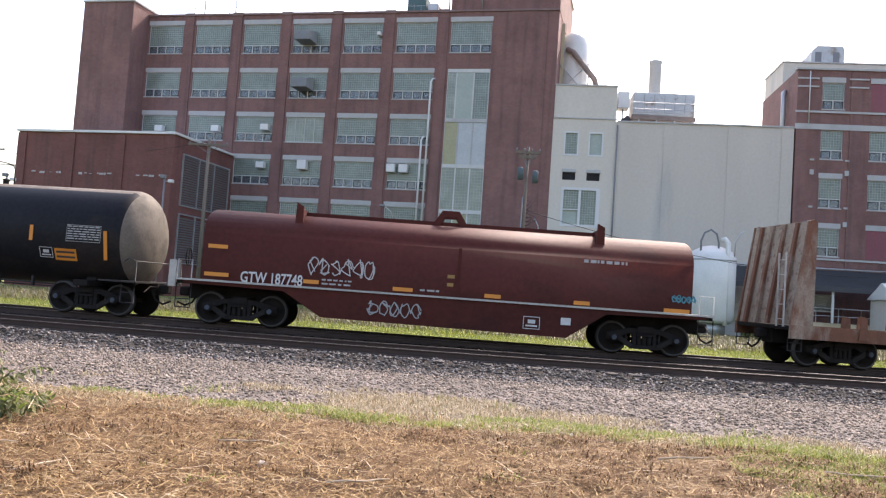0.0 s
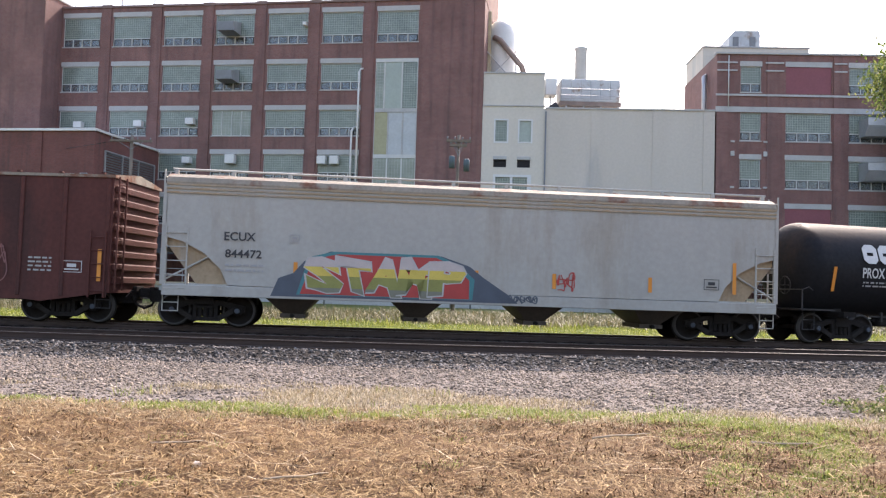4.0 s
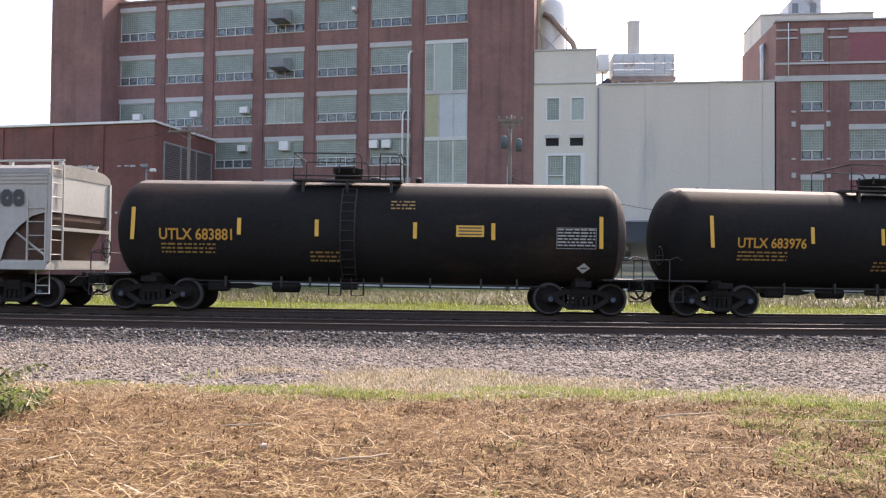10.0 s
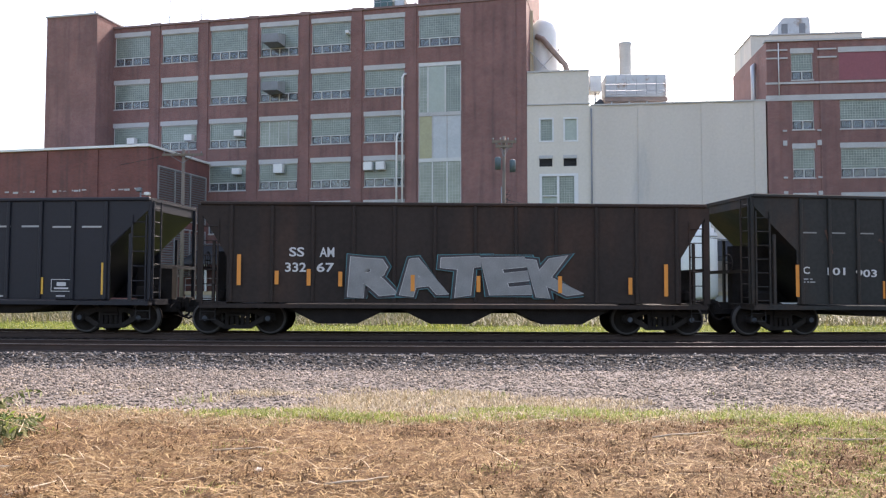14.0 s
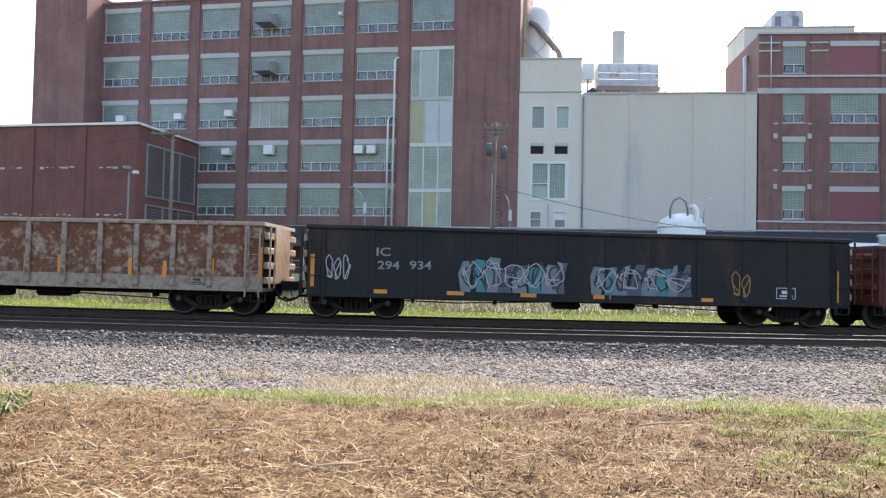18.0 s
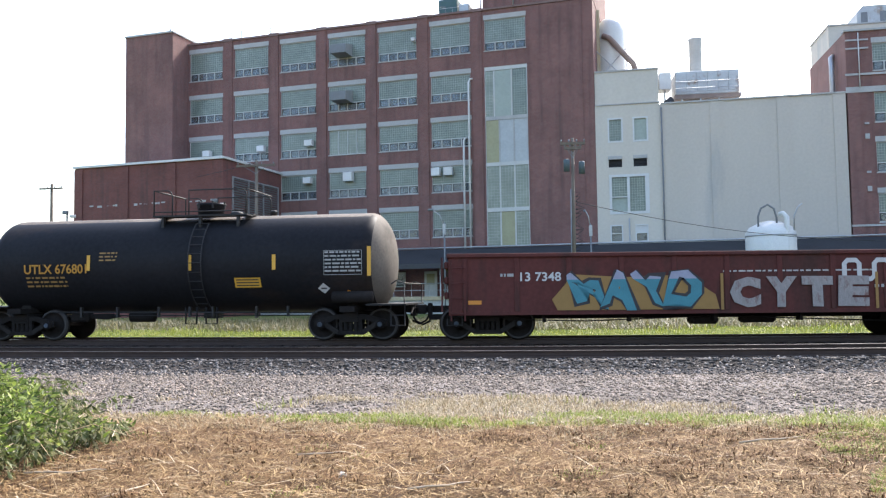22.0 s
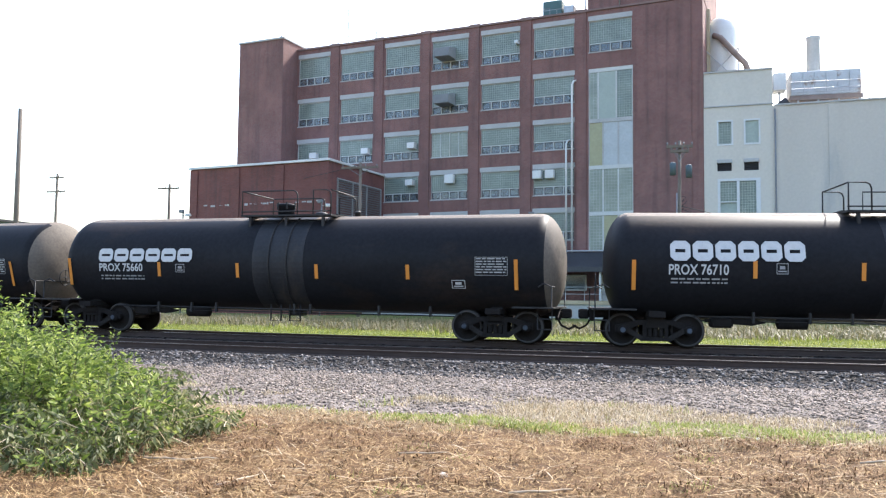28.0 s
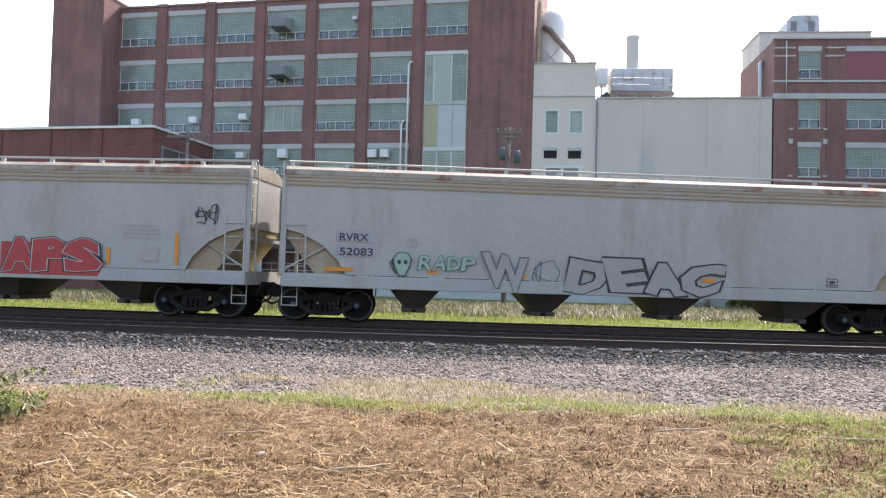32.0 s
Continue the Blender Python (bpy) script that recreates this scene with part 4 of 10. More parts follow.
def build_right_building():
    f = thing("office_building", C_POSE, "red brick factory wing with pale concrete bands and glass-block windows", "building")
    dz = 0.25
    rows = ((17.75, 20.35), (13.8, 16.15), (9.97, 12.76), (6.2, 8.85))
    cols = ((1.9, 1.65), (5.5, 3.6), (10.5, 3.6), (15.3, 3.6))
    holes = [(x, x + w, z0 + dz, z1 + dz) for x, w in cols for z0, z1 in rows]
    bm = bmesh.new()
    wall_with_openings(bm, 0, 20, 0, 20.9 + dz, holes, 0, 0.45)
    front = part("wall", bm, BRICK, f)
    for x in (0.0, 4.0, 9.25, 14.05, 18.9):
        part("pilaster", boxm(x, x + 0.9, -0.08, 0, 0, 20.75 + dz), BRICK, front)
    bm = bmesh.new()
    wall_with_openings(bm, 0, 0.45, 0, 20.9 + dz, [], 0.45, 10.4)
    box(bm, 0.45, 20, 9.9, 10.4, 0, 20.9 + dz)
    part("wall", bm, BRICK, f)
    # unseen dark sheet behind the windows gives the rooms their shade
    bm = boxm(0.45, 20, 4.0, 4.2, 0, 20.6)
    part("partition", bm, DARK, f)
    part("roof", boxm(0.46, 20, 0.46, 9.9, 20.7, 20.95), ROOFING, f)
    bm = bmesh.new()
    for z0, z1, d in ((16.16, 16.6, 0.10), (17.48, 17.64, 0.12), (5.95, 6.1, 0.12), (20.9, 21.04, 0.14)):
        box(bm, -0.1, 20, -d, -0.085 if z1 < 20 else 0.5, z0 + dz, z1 + dz)
    for x0, x1 in ((0.0, 1.6), (3.85, 5.3), (9.3, 10.3)):
        for z in (19.5, 20.15):
            box(bm, x0, x1, -0.13, -0.085, z + dz, z + 0.12 + dz)
    for x0 in (1.15, 3.75):
        for z in (13.7, 12.6, 10.0, 8.6):
            box(bm, x0, x0 + 0.3, -0.1, 0.0, z + dz, z + 0.14 + dz + (0.25 if z in (12.6, 8.6) else 0))
    part("concrete_band", bm, LINTEL, f)
    for x, w in cols:
        for r, (z0, z1) in enumerate(rows):
            if x == 5.5 and r in (0, 3):
                part("infill_panel", boxm(x, x + w, 0.06, 0.2, z0 + dz, z1 + dz - 0.42), RED_PANEL, f, "dull red infill panel")
                part("lintel", boxm(x - 0.05, x + w + 0.05, -0.012, 0.24, z1 + dz - 0.418, z1 + dz), LINTEL, f)
            else:
                factory_window(f, x, z0 + dz, z1 + dz, w, lintel=0.0 if r == 1 else 0.42, panes=2 if w < 2 else 4)
    for z in (14.5, 10.95):
        bm = bmesh.new()
        x = 11.3
        prof = [(-0.9, 0.0), (0.1, 0.0), (0.1, 1.45), (-1.5, 1.35), (-1.5, 0.75)]
        a = [bm.verts.new((x, p, z + q)) for p, q in prof]
        c = [bm.verts.new((x + 2.0, p, z + q)) for p, q in prof]
        for i in range(5):
            j = (i + 1) % 5
            bm.faces.new((a[i], a[j], c[j], c[i]))
        for q in (a, c[::-1]):
            bm.faces.new(q)
        bmesh.ops.recalc_face_normals(bm, faces=bm.faces[:])
        part("exhaust_hood", bm, GALV, f, "galvanised exhaust hood jutting from the window")
    part("downpipe", tubem([(0.9, -0.15, 16.8), (0.9, -0.15, 21)], 0.04), WHITE_METAL, f)
    # cream here paints sun haze over a brick-toned storey
    upper = part("upper_storey", boxm(0.02, 9.0, 4.3, 9.88, 20.96, 22.75 + dz), WHITEWALL, f, "set-back storey coloured cream for sunlit haze")
    part("coping", boxm(-0.05, 9.08, 4.22, 9.95, 22.75 + dz, 22.87 + dz), LINTEL, upper)
    part("roof_cabin", prism(bmesh.new(), [(2.45, 22.9), (2.45, 24.2), (2.9, 24.75), (5.0, 24.75), (5.1, 24.4), (5.1, 22.9)], 5.0, 7.5), COOLER, f, "pale metal rooftop cabin")
    for x in (2.75, 4.2):
        part("cabin_window", boxm(x, x + 0.5, 4.97, 5.0, 23.3, 24.2), LOUVRE, f)
    for y in (2.6,):
        part("side_duct", tubem([(-0.3, y, 14.0), (-0.3, y, 19.2), (-0.25, y + 0.3, 20.0), (0.0, y + 0.6, 20.2)], 0.2, 10), GALV, f)
    return f


build_right_building()


def build_silo():
    s = thing("silo", pose(40.0, 60, -0.25), "tall pale grey cylindrical silo beside the brick wing", "silo")
    bm = revolve(bmesh.new(), [(0, 5.6), (17, 5.6), (19, 0.6)], 'Z', 40)
    part("shell", bm, WHITE_METAL, s)


build_silo()


# ---- loading dock along the front ----
def build_dock():
    d = thing("loading_dock", pose(3.08, 65.3, -0.25, 0, 0, -7.0), "raised concrete loading dock with a long dark canopy", "loading dock")
    x0, x1 = -28.2, 36
    part("platform", boxm(x0, x1, -3.2, -0.1, 0, 1.35), CONCRETE, d)
    part("platform_edge", boxm(x0, x1, -3.35, -3.2, 1.1, 1.4), TAN, d)
    bm = bmesh.new()
    v = [bm.verts.new(p) for p in ((x0, -3.9, 3.95), (x1, -3.9, 3.95), (x1, -0.1, 5.35), (x0, -0.1, 5.35), (x0, -3.9, 3.8), (x1, -3.9, 3.8), (x1, -0.1, 5.2), (x0, -0.1, 5.2))]
    for q in ((0, 1, 2, 3), (7, 6, 5, 4), (0, 4, 5, 1), (2, 6, 7, 3), (1, 5, 6, 2), (3, 7, 4, 0)):
        bm.faces.new([v[i] for i in q])
    bmesh.ops.recalc_face_normals(bm, faces=bm.faces[:])
    part("canopy", bm, ROOFING, d)
    part("fascia", boxm(x0, x1, -4.0, -3.9, 3.62, 4.0), DARKPAINT, d)
    part("gutter", tubem([(x0, -0.15, 5.45), (x1, -0.15, 5.45)], 0.07), GALV, d)
    post = bpy.data.meshes.new("post")
    b = boxm(-0.08, 0.08, -3.7, -3.55, 1.4, 3.95)
    b.to_mesh(post)
    b.free()
    post.materials.append(FRAME_GREY)
    for i in range(14):
        share("post", post, d, pose(x0 + 2 + i * 4.7, 0, 0))
    bm = bmesh.new()
    for z in (1.9, 2.45):
        tube(bm, [(x0, -3.25, z), (x1, -3.25, z)], 0.03, 6)
    for i in range(43):
        tube(bm, [(x0 + i * 1.5, -3.25, 1.3), (x0 + i * 1.5, -3.25, 2.45)], 0.025, 6)
    part("railing", bm, GALV, d)
    for xd, m in ((-14.5, PANEL_Y), (-8.0, PANEL_G), (-24, TAN), (2.5, PANEL_G), (12, RED_PANEL)):
        door = part("door", boxm(xd, xd + 1.1, -0.2, -0.1, 1.36, 3.5), FRAME_GREY, d)
        part("door_glass", boxm(xd + 0.2, xd + 0.9, -0.23, -0.2, 2.4, 3.3), m, door)
    for xd in (-18, -11, 6, 20):
        w = part("dock_window", boxm(xd, xd + 1.8, -0.16, -0.1, 2.2, 3.5), FRAME_GREY, d)
        part("pane", boxm(xd + 0.1, xd + 1.7, -0.18, -0.165, 2.3, 3.4), PANE, w)
    return d


build_dock()


# ---- roof plant behind the warehouse ----
def build_roof_plant():
    d = thing("dust_collector", pose(4.75, 69.5, 18.9), "silver rooftop cyclone dust collector with a curved duct", "dust collector")
    bm = revolve(bmesh.new(), [(0.0, 0.9), (1.2, 1.25), (4.6, 1.25), (5.3, 1.1), (5.8, 0.65), (5.95, 0.12)], 'Z', 28)
    part("drum", bm, WHITE_METAL, d)
    part("duct", tubem([(-0.7, -1.2, 4.1), (-0.2, -1.5, 3.8), (1.0, -1.6, 2.3), (1.7, -1.6, 1.5), (2.0, -1.5, 0.6), (2.0, -1.5, 0.0)], 0.24, 12), RUST_RED, d)
    # tan box added for the pale strip of the factory's sunlit side wall
    part("exhaust_duct", boxm(-1.7, -0.95, -1.2, 0.2, 0, 6.4, bevel=0.05), TAN, d)
    bm = bmesh.new()
    for x in (-1.4, 1.2):
        tube(bm, [(x, -1.4, 0), (x, -1.4, 3.0)], 0.06, 6)
    tube(bm, [(-1.4, -1.4, 0.1), (1.2, -1.4, 2.9)], 0.04, 6)
    tube(bm, [(1.2, -1.4, 0.1), (-1.4, -1.4, 2.9)], 0.04, 6)
    part("support_frame", bm, GALV, d)
    bm = bmesh.new()
    for z in (0.8, 2.2, 3.6, 5.0):
        tube(bm, [(-1.75, -1.25, z), (-1.75, -1.5, z), (-1.25, -1.5, z)], 0.03, 5)
    part("brackets", bm, GALV, d)
    c = thing("cooling_unit", pose(12.4, 70.0, 16.0), "rust-stained pale rooftop cooling unit with guard rails", "cooling unit")
    part("casing", boxm(-2.45, 2.7, -1.3, 1.3, 1.75, 3.7, bevel=0.06), COOLER, c)
    for k in range(6):
        part("panel", boxm(-2.4 + k * 0.85, -1.62 + k * 0.85, -1.36, -1.30, 1.95, 3.55, bevel=0.02), COOLER, c)
    part("support_frame", boxm(-2.5, 2.8, -1.2, 1.2, 1.4, 1.75), RUST_RED, c)
    for x in (-1.9, -0.4, 1.1, 2.6):
        part("leg", boxm(x - 0.06, x + 0.06, -1.1, -0.98, 0.2, 1.4), GALV, c)
        part("leg", boxm(x - 0.06, x + 0.06, 0.98, 1.1, 0.2, 1.4), GALV, c)
    bm = bmesh.new()
    for z in (2.2, 2.75):
        tube(bm, [(-2.5, -1.6, z), (3.2, -1.6, z), (3.2, 1.5, z)], 0.03, 5)
    for x in (2.75, 3.2):
        tube(bm, [(x, -1.5, 1.2), (x, -1.5, 2.75)], 0.03, 5)
    part("guard_rail", bm, GALV, c)
    part("intake_box", boxm(-3.75, -2.75, -1.1, 0.3, 2.3, 3.75, bevel=0.05), WHITE_METAL, c)
    part("intake_leg", boxm(-3.3, -3.15, -0.5, -0.35, 0.2, 2.3), GALV, c)
    part("black_elbow", tubem([(-3.3, -0.9, 0.3), (-3.2, -0.9, 1.1), (-2.7, -0.9, 1.5)], 0.3, 10), DARKPAINT, c)
    s = thing("chimney_stack", pose(12.2, 72.0, 16.0), "pale cylindrical metal chimney stack", "chimney")
    bm = revolve(bmesh.new(), [(0, 0.54), (7.2, 0.54), (7.25, 0.6), (7.4, 0.6)], 'Z', 20)
    part("flue", bm, PANEL_B, s)


build_roof_plant()


def build_tank_and_shed():
    t = thing("storage_tank", pose(14.45, 58, 0.1), "white vertical storage tank with curved vent pipes", "tank")
    part("shell", revolve(bmesh.new(), [(0.5, 1.4), (0.8, 1.66), (5.1, 1.66), (5.5, 1.4), (5.85, 0.7), (5.95, 0.2)], 'Z', 32), WHITE_METAL, t)
    part("band", revolve(bmesh.new(), [(4.85, 1.68), (4.95, 1.68)], 'Z', 32), GALV, t)
    part("leg_skirt", revolve(bmesh.new(), [(-0.4, 1.1), (0.6, 1.1)], 'Z', 20), GALV, t)
    part("vent_pipe", tubem([(-1.0, -0.9, 5.3), (-1.0, -0.9, 6.2), (-0.8, -0.9, 6.75), (-0.35, -0.9, 7.0), (0.05, -0.9, 6.7), (0.2, -0.9, 6.1), (0.2, -0.9, 5.6)], 0.07, 8), LOUVRE, t)
    part("vent_pipe", tubem([(0.75, -1.3, 0.4), (0.75, -1.3, 6.1), (0.55, -1.2, 6.35), (0.35, -1.0, 6.3)], 0.17, 10), WHITE_METAL, t)
    part("lamp_arm", tubem([(1.3, -0.9, 5.2), (1.35, -0.9, 6.2), (1.6, -0.9, 6.8), (1.9, -0.9, 7.0)], 0.05, 8), GALV, t)
    s = thing("shed", pose(28.0, 57, -0.28), "small pale metal shed with a pitched roof and vent", "shed")
    part("wall", boxm(-2.2, 2.2, -2, 2, 0, 3.3), GREYWALL, s)
    bm = bmesh.new()
    v = [bm.verts.new(p) for p in ((-2.4, -2.2, 3.25), (2.4, -2.2, 3.25), (2.4, 0, 4.4), (-2.4, 0, 4.4), (-2.4, 2.2, 3.25), (2.4, 2.2, 3.25))]
    for q in ((0, 1, 2, 3), (3, 2, 5, 4), (0, 3, 4), (1, 5, 2), (0, 4, 5, 1)):
        bm.faces.new([v[i] for i in q])
    bmesh.ops.recalc_face_normals(bm, faces=bm.faces[:])
    part("roof", bm, WHITE_METAL, s)
    part("vent", revolve(bmesh.new(), [(4.2, 0.28), (4.75, 0.28), (4.85, 0.42), (5.0, 0.3)], 'Z', 12), GALV, s)


build_tank_and_shed()


# ---- poles, lamps and wires ----
def utility_pole(x, y, h, lean=0.0, arms=((0.6, 1.25),), transformers=False, r=0.16, label="weathered wooden utility pole with a crossarm"):
    p = thing("utility_pole", pose(x, y, -0.3, 0, lean, 0), label, "utility pole", "utility poles")
    part("pole", tubem([(0, 0, 0), (0, 0, h * 0.5), (0, 0, h)], [r, r * 0.86, r * 0.7], 10), WOOD_POLE, p)
    for dz, w in arms:
        a = part("crossarm", boxm(-w, w, -0.22, -0.10, h - dz - 0.08, h - dz + 0.08), WOOD_POLE, p)
        for i in range(4):
            bm = revolve(bmesh.new(), [(h - dz + 0.06, 0.03), (h - dz + 0.2, 0.05), (h - dz + 0.24, 0.03)], 'Z', 8)
            for v in bm.verts:
                v.co.x += -w * 0.92 + i * w * 1.84 / 3
                v.co.y += -0.16
            part("insulator", bm, LOUVRE, a)
        bm = bmesh.new()
        tube(bm, [(-w * 0.6, -0.2, h - dz - 0.06), (0, -0.16, h - dz - 0.6)], 0.02, 5)
        tube(bm, [(w * 0.6, -0.2, h - dz - 0.06), (0, -0.16, h - dz - 0.6)], 0.02, 5)
        part("brace", bm, LOUVRE, p)
    if transformers:
        for dx, z, m in ((-0.36, h - 1.65, BLUEGREY), (0.50, h - 1.8, BLUEGREY)):
            bm = revolve(bmesh.new(), [(z - 0.34, 0.17), (z + 0.32, 0.18), (z + 0.38, 0.12)], 'Z', 16)
            for v in bm.verts:
                v.co.x += dx
                v.co.y += -0.25
            part("transformer", bm, m, p)
        rnd = random.Random(4)
        for k in range(14):
            z = h - 3.2 - k * 0.24
            part("cable_loop", tubem([(0.12, -0.15, z), (0.25 + rnd.uniform(0, 0.4), -0.25, z - rnd.uniform(0, 0.25)), (0.14, -0.18, z - 0.3)], 0.02, 5), WIRE, p)
        part("conduit", tubem([(-0.14, -0.12, 0.2), (-0.14, -0.12, h - 3.0)], 0.04, 6), LOUVRE, p)
    return p


utility_pole(0.78, 47.0, 10.6, 0.5, ((0.35, 0.72), (0.62, 0.5)), True, 0.13, label="wooden utility pole carrying two transformers")
utility_pole(-22.3, 57.0, 11.8, 0, ((0.4, 1.5),), False)
utility_pole(-51.2, 75.0, 13.45, 0, ((0.5, 1.3),), False, 0.2)
utility_pole(-70.2, 80.0, 15.9, 0.6, ((0.5, 1.0), (2.2, 1.3)), False, 0.2)
utility_pole(-42.7, 45.0, 14.25, 0, (), False, 0.2, label="tall bare weathered wooden pole")


def lamp_post(x, y, h, arm=0.0):
    p = thing("lamp_post", pose(x, y, -0.28), "grey steel lamp post with small floodlights", "lamp post", "lamp posts")
    part("post", tubem([(0, 0, 0), (0, 0, h)], 0.07, 8), LOUVRE, p)
    part("floodlight", boxm(-0.28, 0.12, -0.25, 0.05, h - 0.05, h + 0.22, bevel=0.03), LOUVRE, p)
    part("floodlight", boxm(0.35, 0.75, -0.25, 0.05, h - 0.35, h - 0.12, bevel=0.03), WHITE_METAL, p)
    part("bracket", tubem([(0, 0, h - 0.25), (0.4, 0, h - 0.25)], 0.03, 6), GALV, p)


lamp_post(-25.9, 58.0, 8.9)
lamp_post(-38.6, 58.5, 8.4)


def street_arm(x, y, z, s=1):
    p = thing("street_lamp", pose(x, y, -0.28), "curved-arm street lamp on a slim post", "street lamp", "street lamps")
    part("post", tubem([(0, 0, 0), (0, 0, z)], 0.06, 8), LOUVRE, p)
    part("arm", tubem([(0, 0, z - 0.3), (-0.35 * s, 0, z + 0.6), (-0.9 * s, -0.1, z + 1.0)], 0.04, 8), GALV, p)
    part("lamp_head", boxm(-1.25 * s if s > 0 else 0.8, -0.8 * s if s > 0 else 1.25, -0.2, 0.05, z + 0.92, z + 1.08, bevel=0.04), LOUVRE, p)
    part("control_box", boxm(-0.12, 0.12, -0.2, -0.06, z - 0.9, z - 0.1, bevel=0.02), GALV, p)


street_arm(-8.6, 60.0, 7.0)
street_arm(2.3, 60.0, 6.6, 0.4)


def wire(name, a, b, sag, r=0.02):
    a, b = Vector(a), Vector(b)
    pts = []
    for i in range(17):
        t = i / 16
        p = a.lerp(b, t)
        p.z -= sag * 4 * t * (1 - t)
        pts.append(p)
    return tagged(part(name, tubem(pts, r, 5), WIRE), "thin black overhead wire between poles", "wire", "overhead wires")


wire("overhead_wire", (0.75, 46.9, 6.6), (26, 60, 4.6), 0.8)
wire("overhead_wire", (-51.0, 74.8, 12.4), (-22.3, 56.8, 11.3), 0.7)
wire("overhead_wire", (-70.0, 79.8, 14.3), (-51.2, 74.8, 12.4), 0.5)
wire("overhead_wire", (-110.0, 92, 14.3), (-70.0, 79.8, 14.6), 0.8)


def build_far_block():
    f = thing("far_building", pose(-92, 92, -0.25), "distant blue-grey industrial building", "building")
    part("wall", boxm(-14, 5.2, -4, 6, 0, 11.2), BLUEGREY, f)
    part("roof", boxm(-14.3, 5.5, -4.3, 6.3, 11.2, 11.5), ROOFING, f)
    for i in range(5):
        part("window", boxm(-12 + i * 3.4, -10.4 + i * 3.4, -4.05, -3.95, 6, 8), PANE, f)


build_far_block()


# ---- the freight train ----
MESH = {}
CARS = []    # (car, its place in the train)
WHEELS = []  # (wheelset, its place in the train)


def cached(name, make, mats):
    if name not in MESH:
        me = bpy.data.meshes.new(name)
        bm = make()
        bm.normal_update()
        bm.to_mesh(me)
        bm.free()
        for m in mats:
            me.materials.append(m)
        MESH[name] = me
    return MESH[name]


def wheelset_bm():
    bm = bmesh.new()
    for s in (-1, 1):
        y = 0.7525 * s
        prof = [(y - 0.075 * s, 0.20), (y - 0.075 * s, 0.49), (y - 0.045 * s, 0.485), (y - 0.04 * s, 0.457), (y + 0.07 * s, 0.450), (y + 0.07 * s, 0.395), (y + 0.02 * s, 0.375), (y - 0.005 * s, 0.22), (y + 0.05 * s, 0.19), (y + 0.07 * s, 0.13)]
        revolve(bm, prof, 'Y', 28)
        for f in bm.faces:
            r = math.hypot(f.calc_center_median().x, f.calc_center_median().z)
            if 0.40 < r < 0.452:
                f.material_index = 1
        for k in range(6):
            a = k * math.pi / 3
            box(bm, math.cos(a) * 0.10 - 0.018, math.cos(a) * 0.10 + 0.018, y + 0.04 * s - 0.02, y + 0.06 * s + 0.04, math.sin(a) * 0.10 - 0.018, math.sin(a) * 0.10 + 0.018)
    revolve(bm, [(-1.12, 0.07), (1.12, 0.07)], 'Y', 12)
    return bm


def truck_bm():
    """A three-piece truck: open side frames with sloping members, springs, bearing caps and the bolster."""
    bm = bmesh.new()
    chord = [(-1.08, 0.40), (-1.08, 0.58), (-0.82, 0.64), (-0.45, 0.74), (0.45, 0.74), (0.82, 0.64), (1.08, 0.58), (1.08, 0.40), (0.76, 0.46), (0.44, 0.60), (-0.44, 0.60), (-0.76, 0.46)]
    for s in (-1, 1):
        prism(bm, chord, s * 0.93, s * 1.05)
        prism(bm, [(-0.40, 0.16), (0.40, 0.16), (0.36, 0.27), (-0.36, 0.27)], s * 0.92, s * 1.08)
        for k in (-1, 1):
            old = len(bm.faces)
            prism(bm, [(k * 0.86, 0.44), (k * 0.76, 0.54), (k * 0.34, 0.29), (k * 0.40, 0.17)], s * 0.94, s * 1.09)
            bm.faces.ensure_lookup_table()
            for f in bm.faces[old:]:
                f.material_index = 1
            prism(bm, [(k * 0.24, 0.27), (k * 0.34, 0.27), (k * 0.34, 0.60), (k * 0.24, 0.60)], s * 0.93, s * 1.05)
        for x in (-0.889, 0.889):
            bm.verts.ensure_lookup_table()
            n0, f0 = len(bm.verts), len(bm.faces)
            revolve(bm, [(s * 0.9, 0.13), (s * 1.13, 0.13), (s * 1.16, 0.08)], 'Y', 12)
            revolve(bm, [(s * 1.162, 0.075), (s * 1.175, 0.06)], 'Y', 10)
            bm.verts.ensure_lookup_table()
            bm.faces.ensure_lookup_table()
            for v in bm.verts[n0:]:
                v.co.x += x
                v.co.z += 0.457
            for f in bm.faces[f0:]:
                if abs(f.calc_center_median().y) > 1.16:
                    f.material_index = 2
        for x in (-0.15, 0.0, 0.15):
            bm.verts.ensure_lookup_table()
            n0 = len(bm.verts)
            revolve(bm, [(0.27, 0.06), (0.31, 0.07), (0.35, 0.06), (0.39, 0.07), (0.43, 0.06), (0.47, 0.07), (0.52, 0.06)], 'Z', 8)
            bm.verts.ensure_lookup_table()
            for v in bm.verts[n0:]:
                v.co.x += x
                v.co.y += s * 1.0
        box(bm, -0.24, 0.24, s * 0.9 - 0.2, s * 0.9 + 0.22, 0.52, 0.62)
        box(bm, -0.52, -0.44, s * 0.6, s * 0.8, 0.3, 0.62)
        box(bm, 0.44, 0.52, s * 0.6, s * 0.8, 0.3, 0.62)
    box(bm, -0.22, 0.22, -1.1, 1.1, 0.58, 0.80)
    box(bm, -0.7, 0.7, -0.12, 0.12, 0.35, 0.43)
    return bm


def add_truck(car, x, xc):
    t = share("truck", cached("truck", truck_bm, [SOOT, TRUCK_WORN, HUB]), car, pose(x, 0, 0))
    for dx in (-0.889, 0.889):
        w = share("wheelset", cached("wheelset", wheelset_bm, [WHEEL, WHEEL_RIM]), t, pose(dx, 0, 0.457))
        WHEELS.append((w, xc + x + dx))
    return t


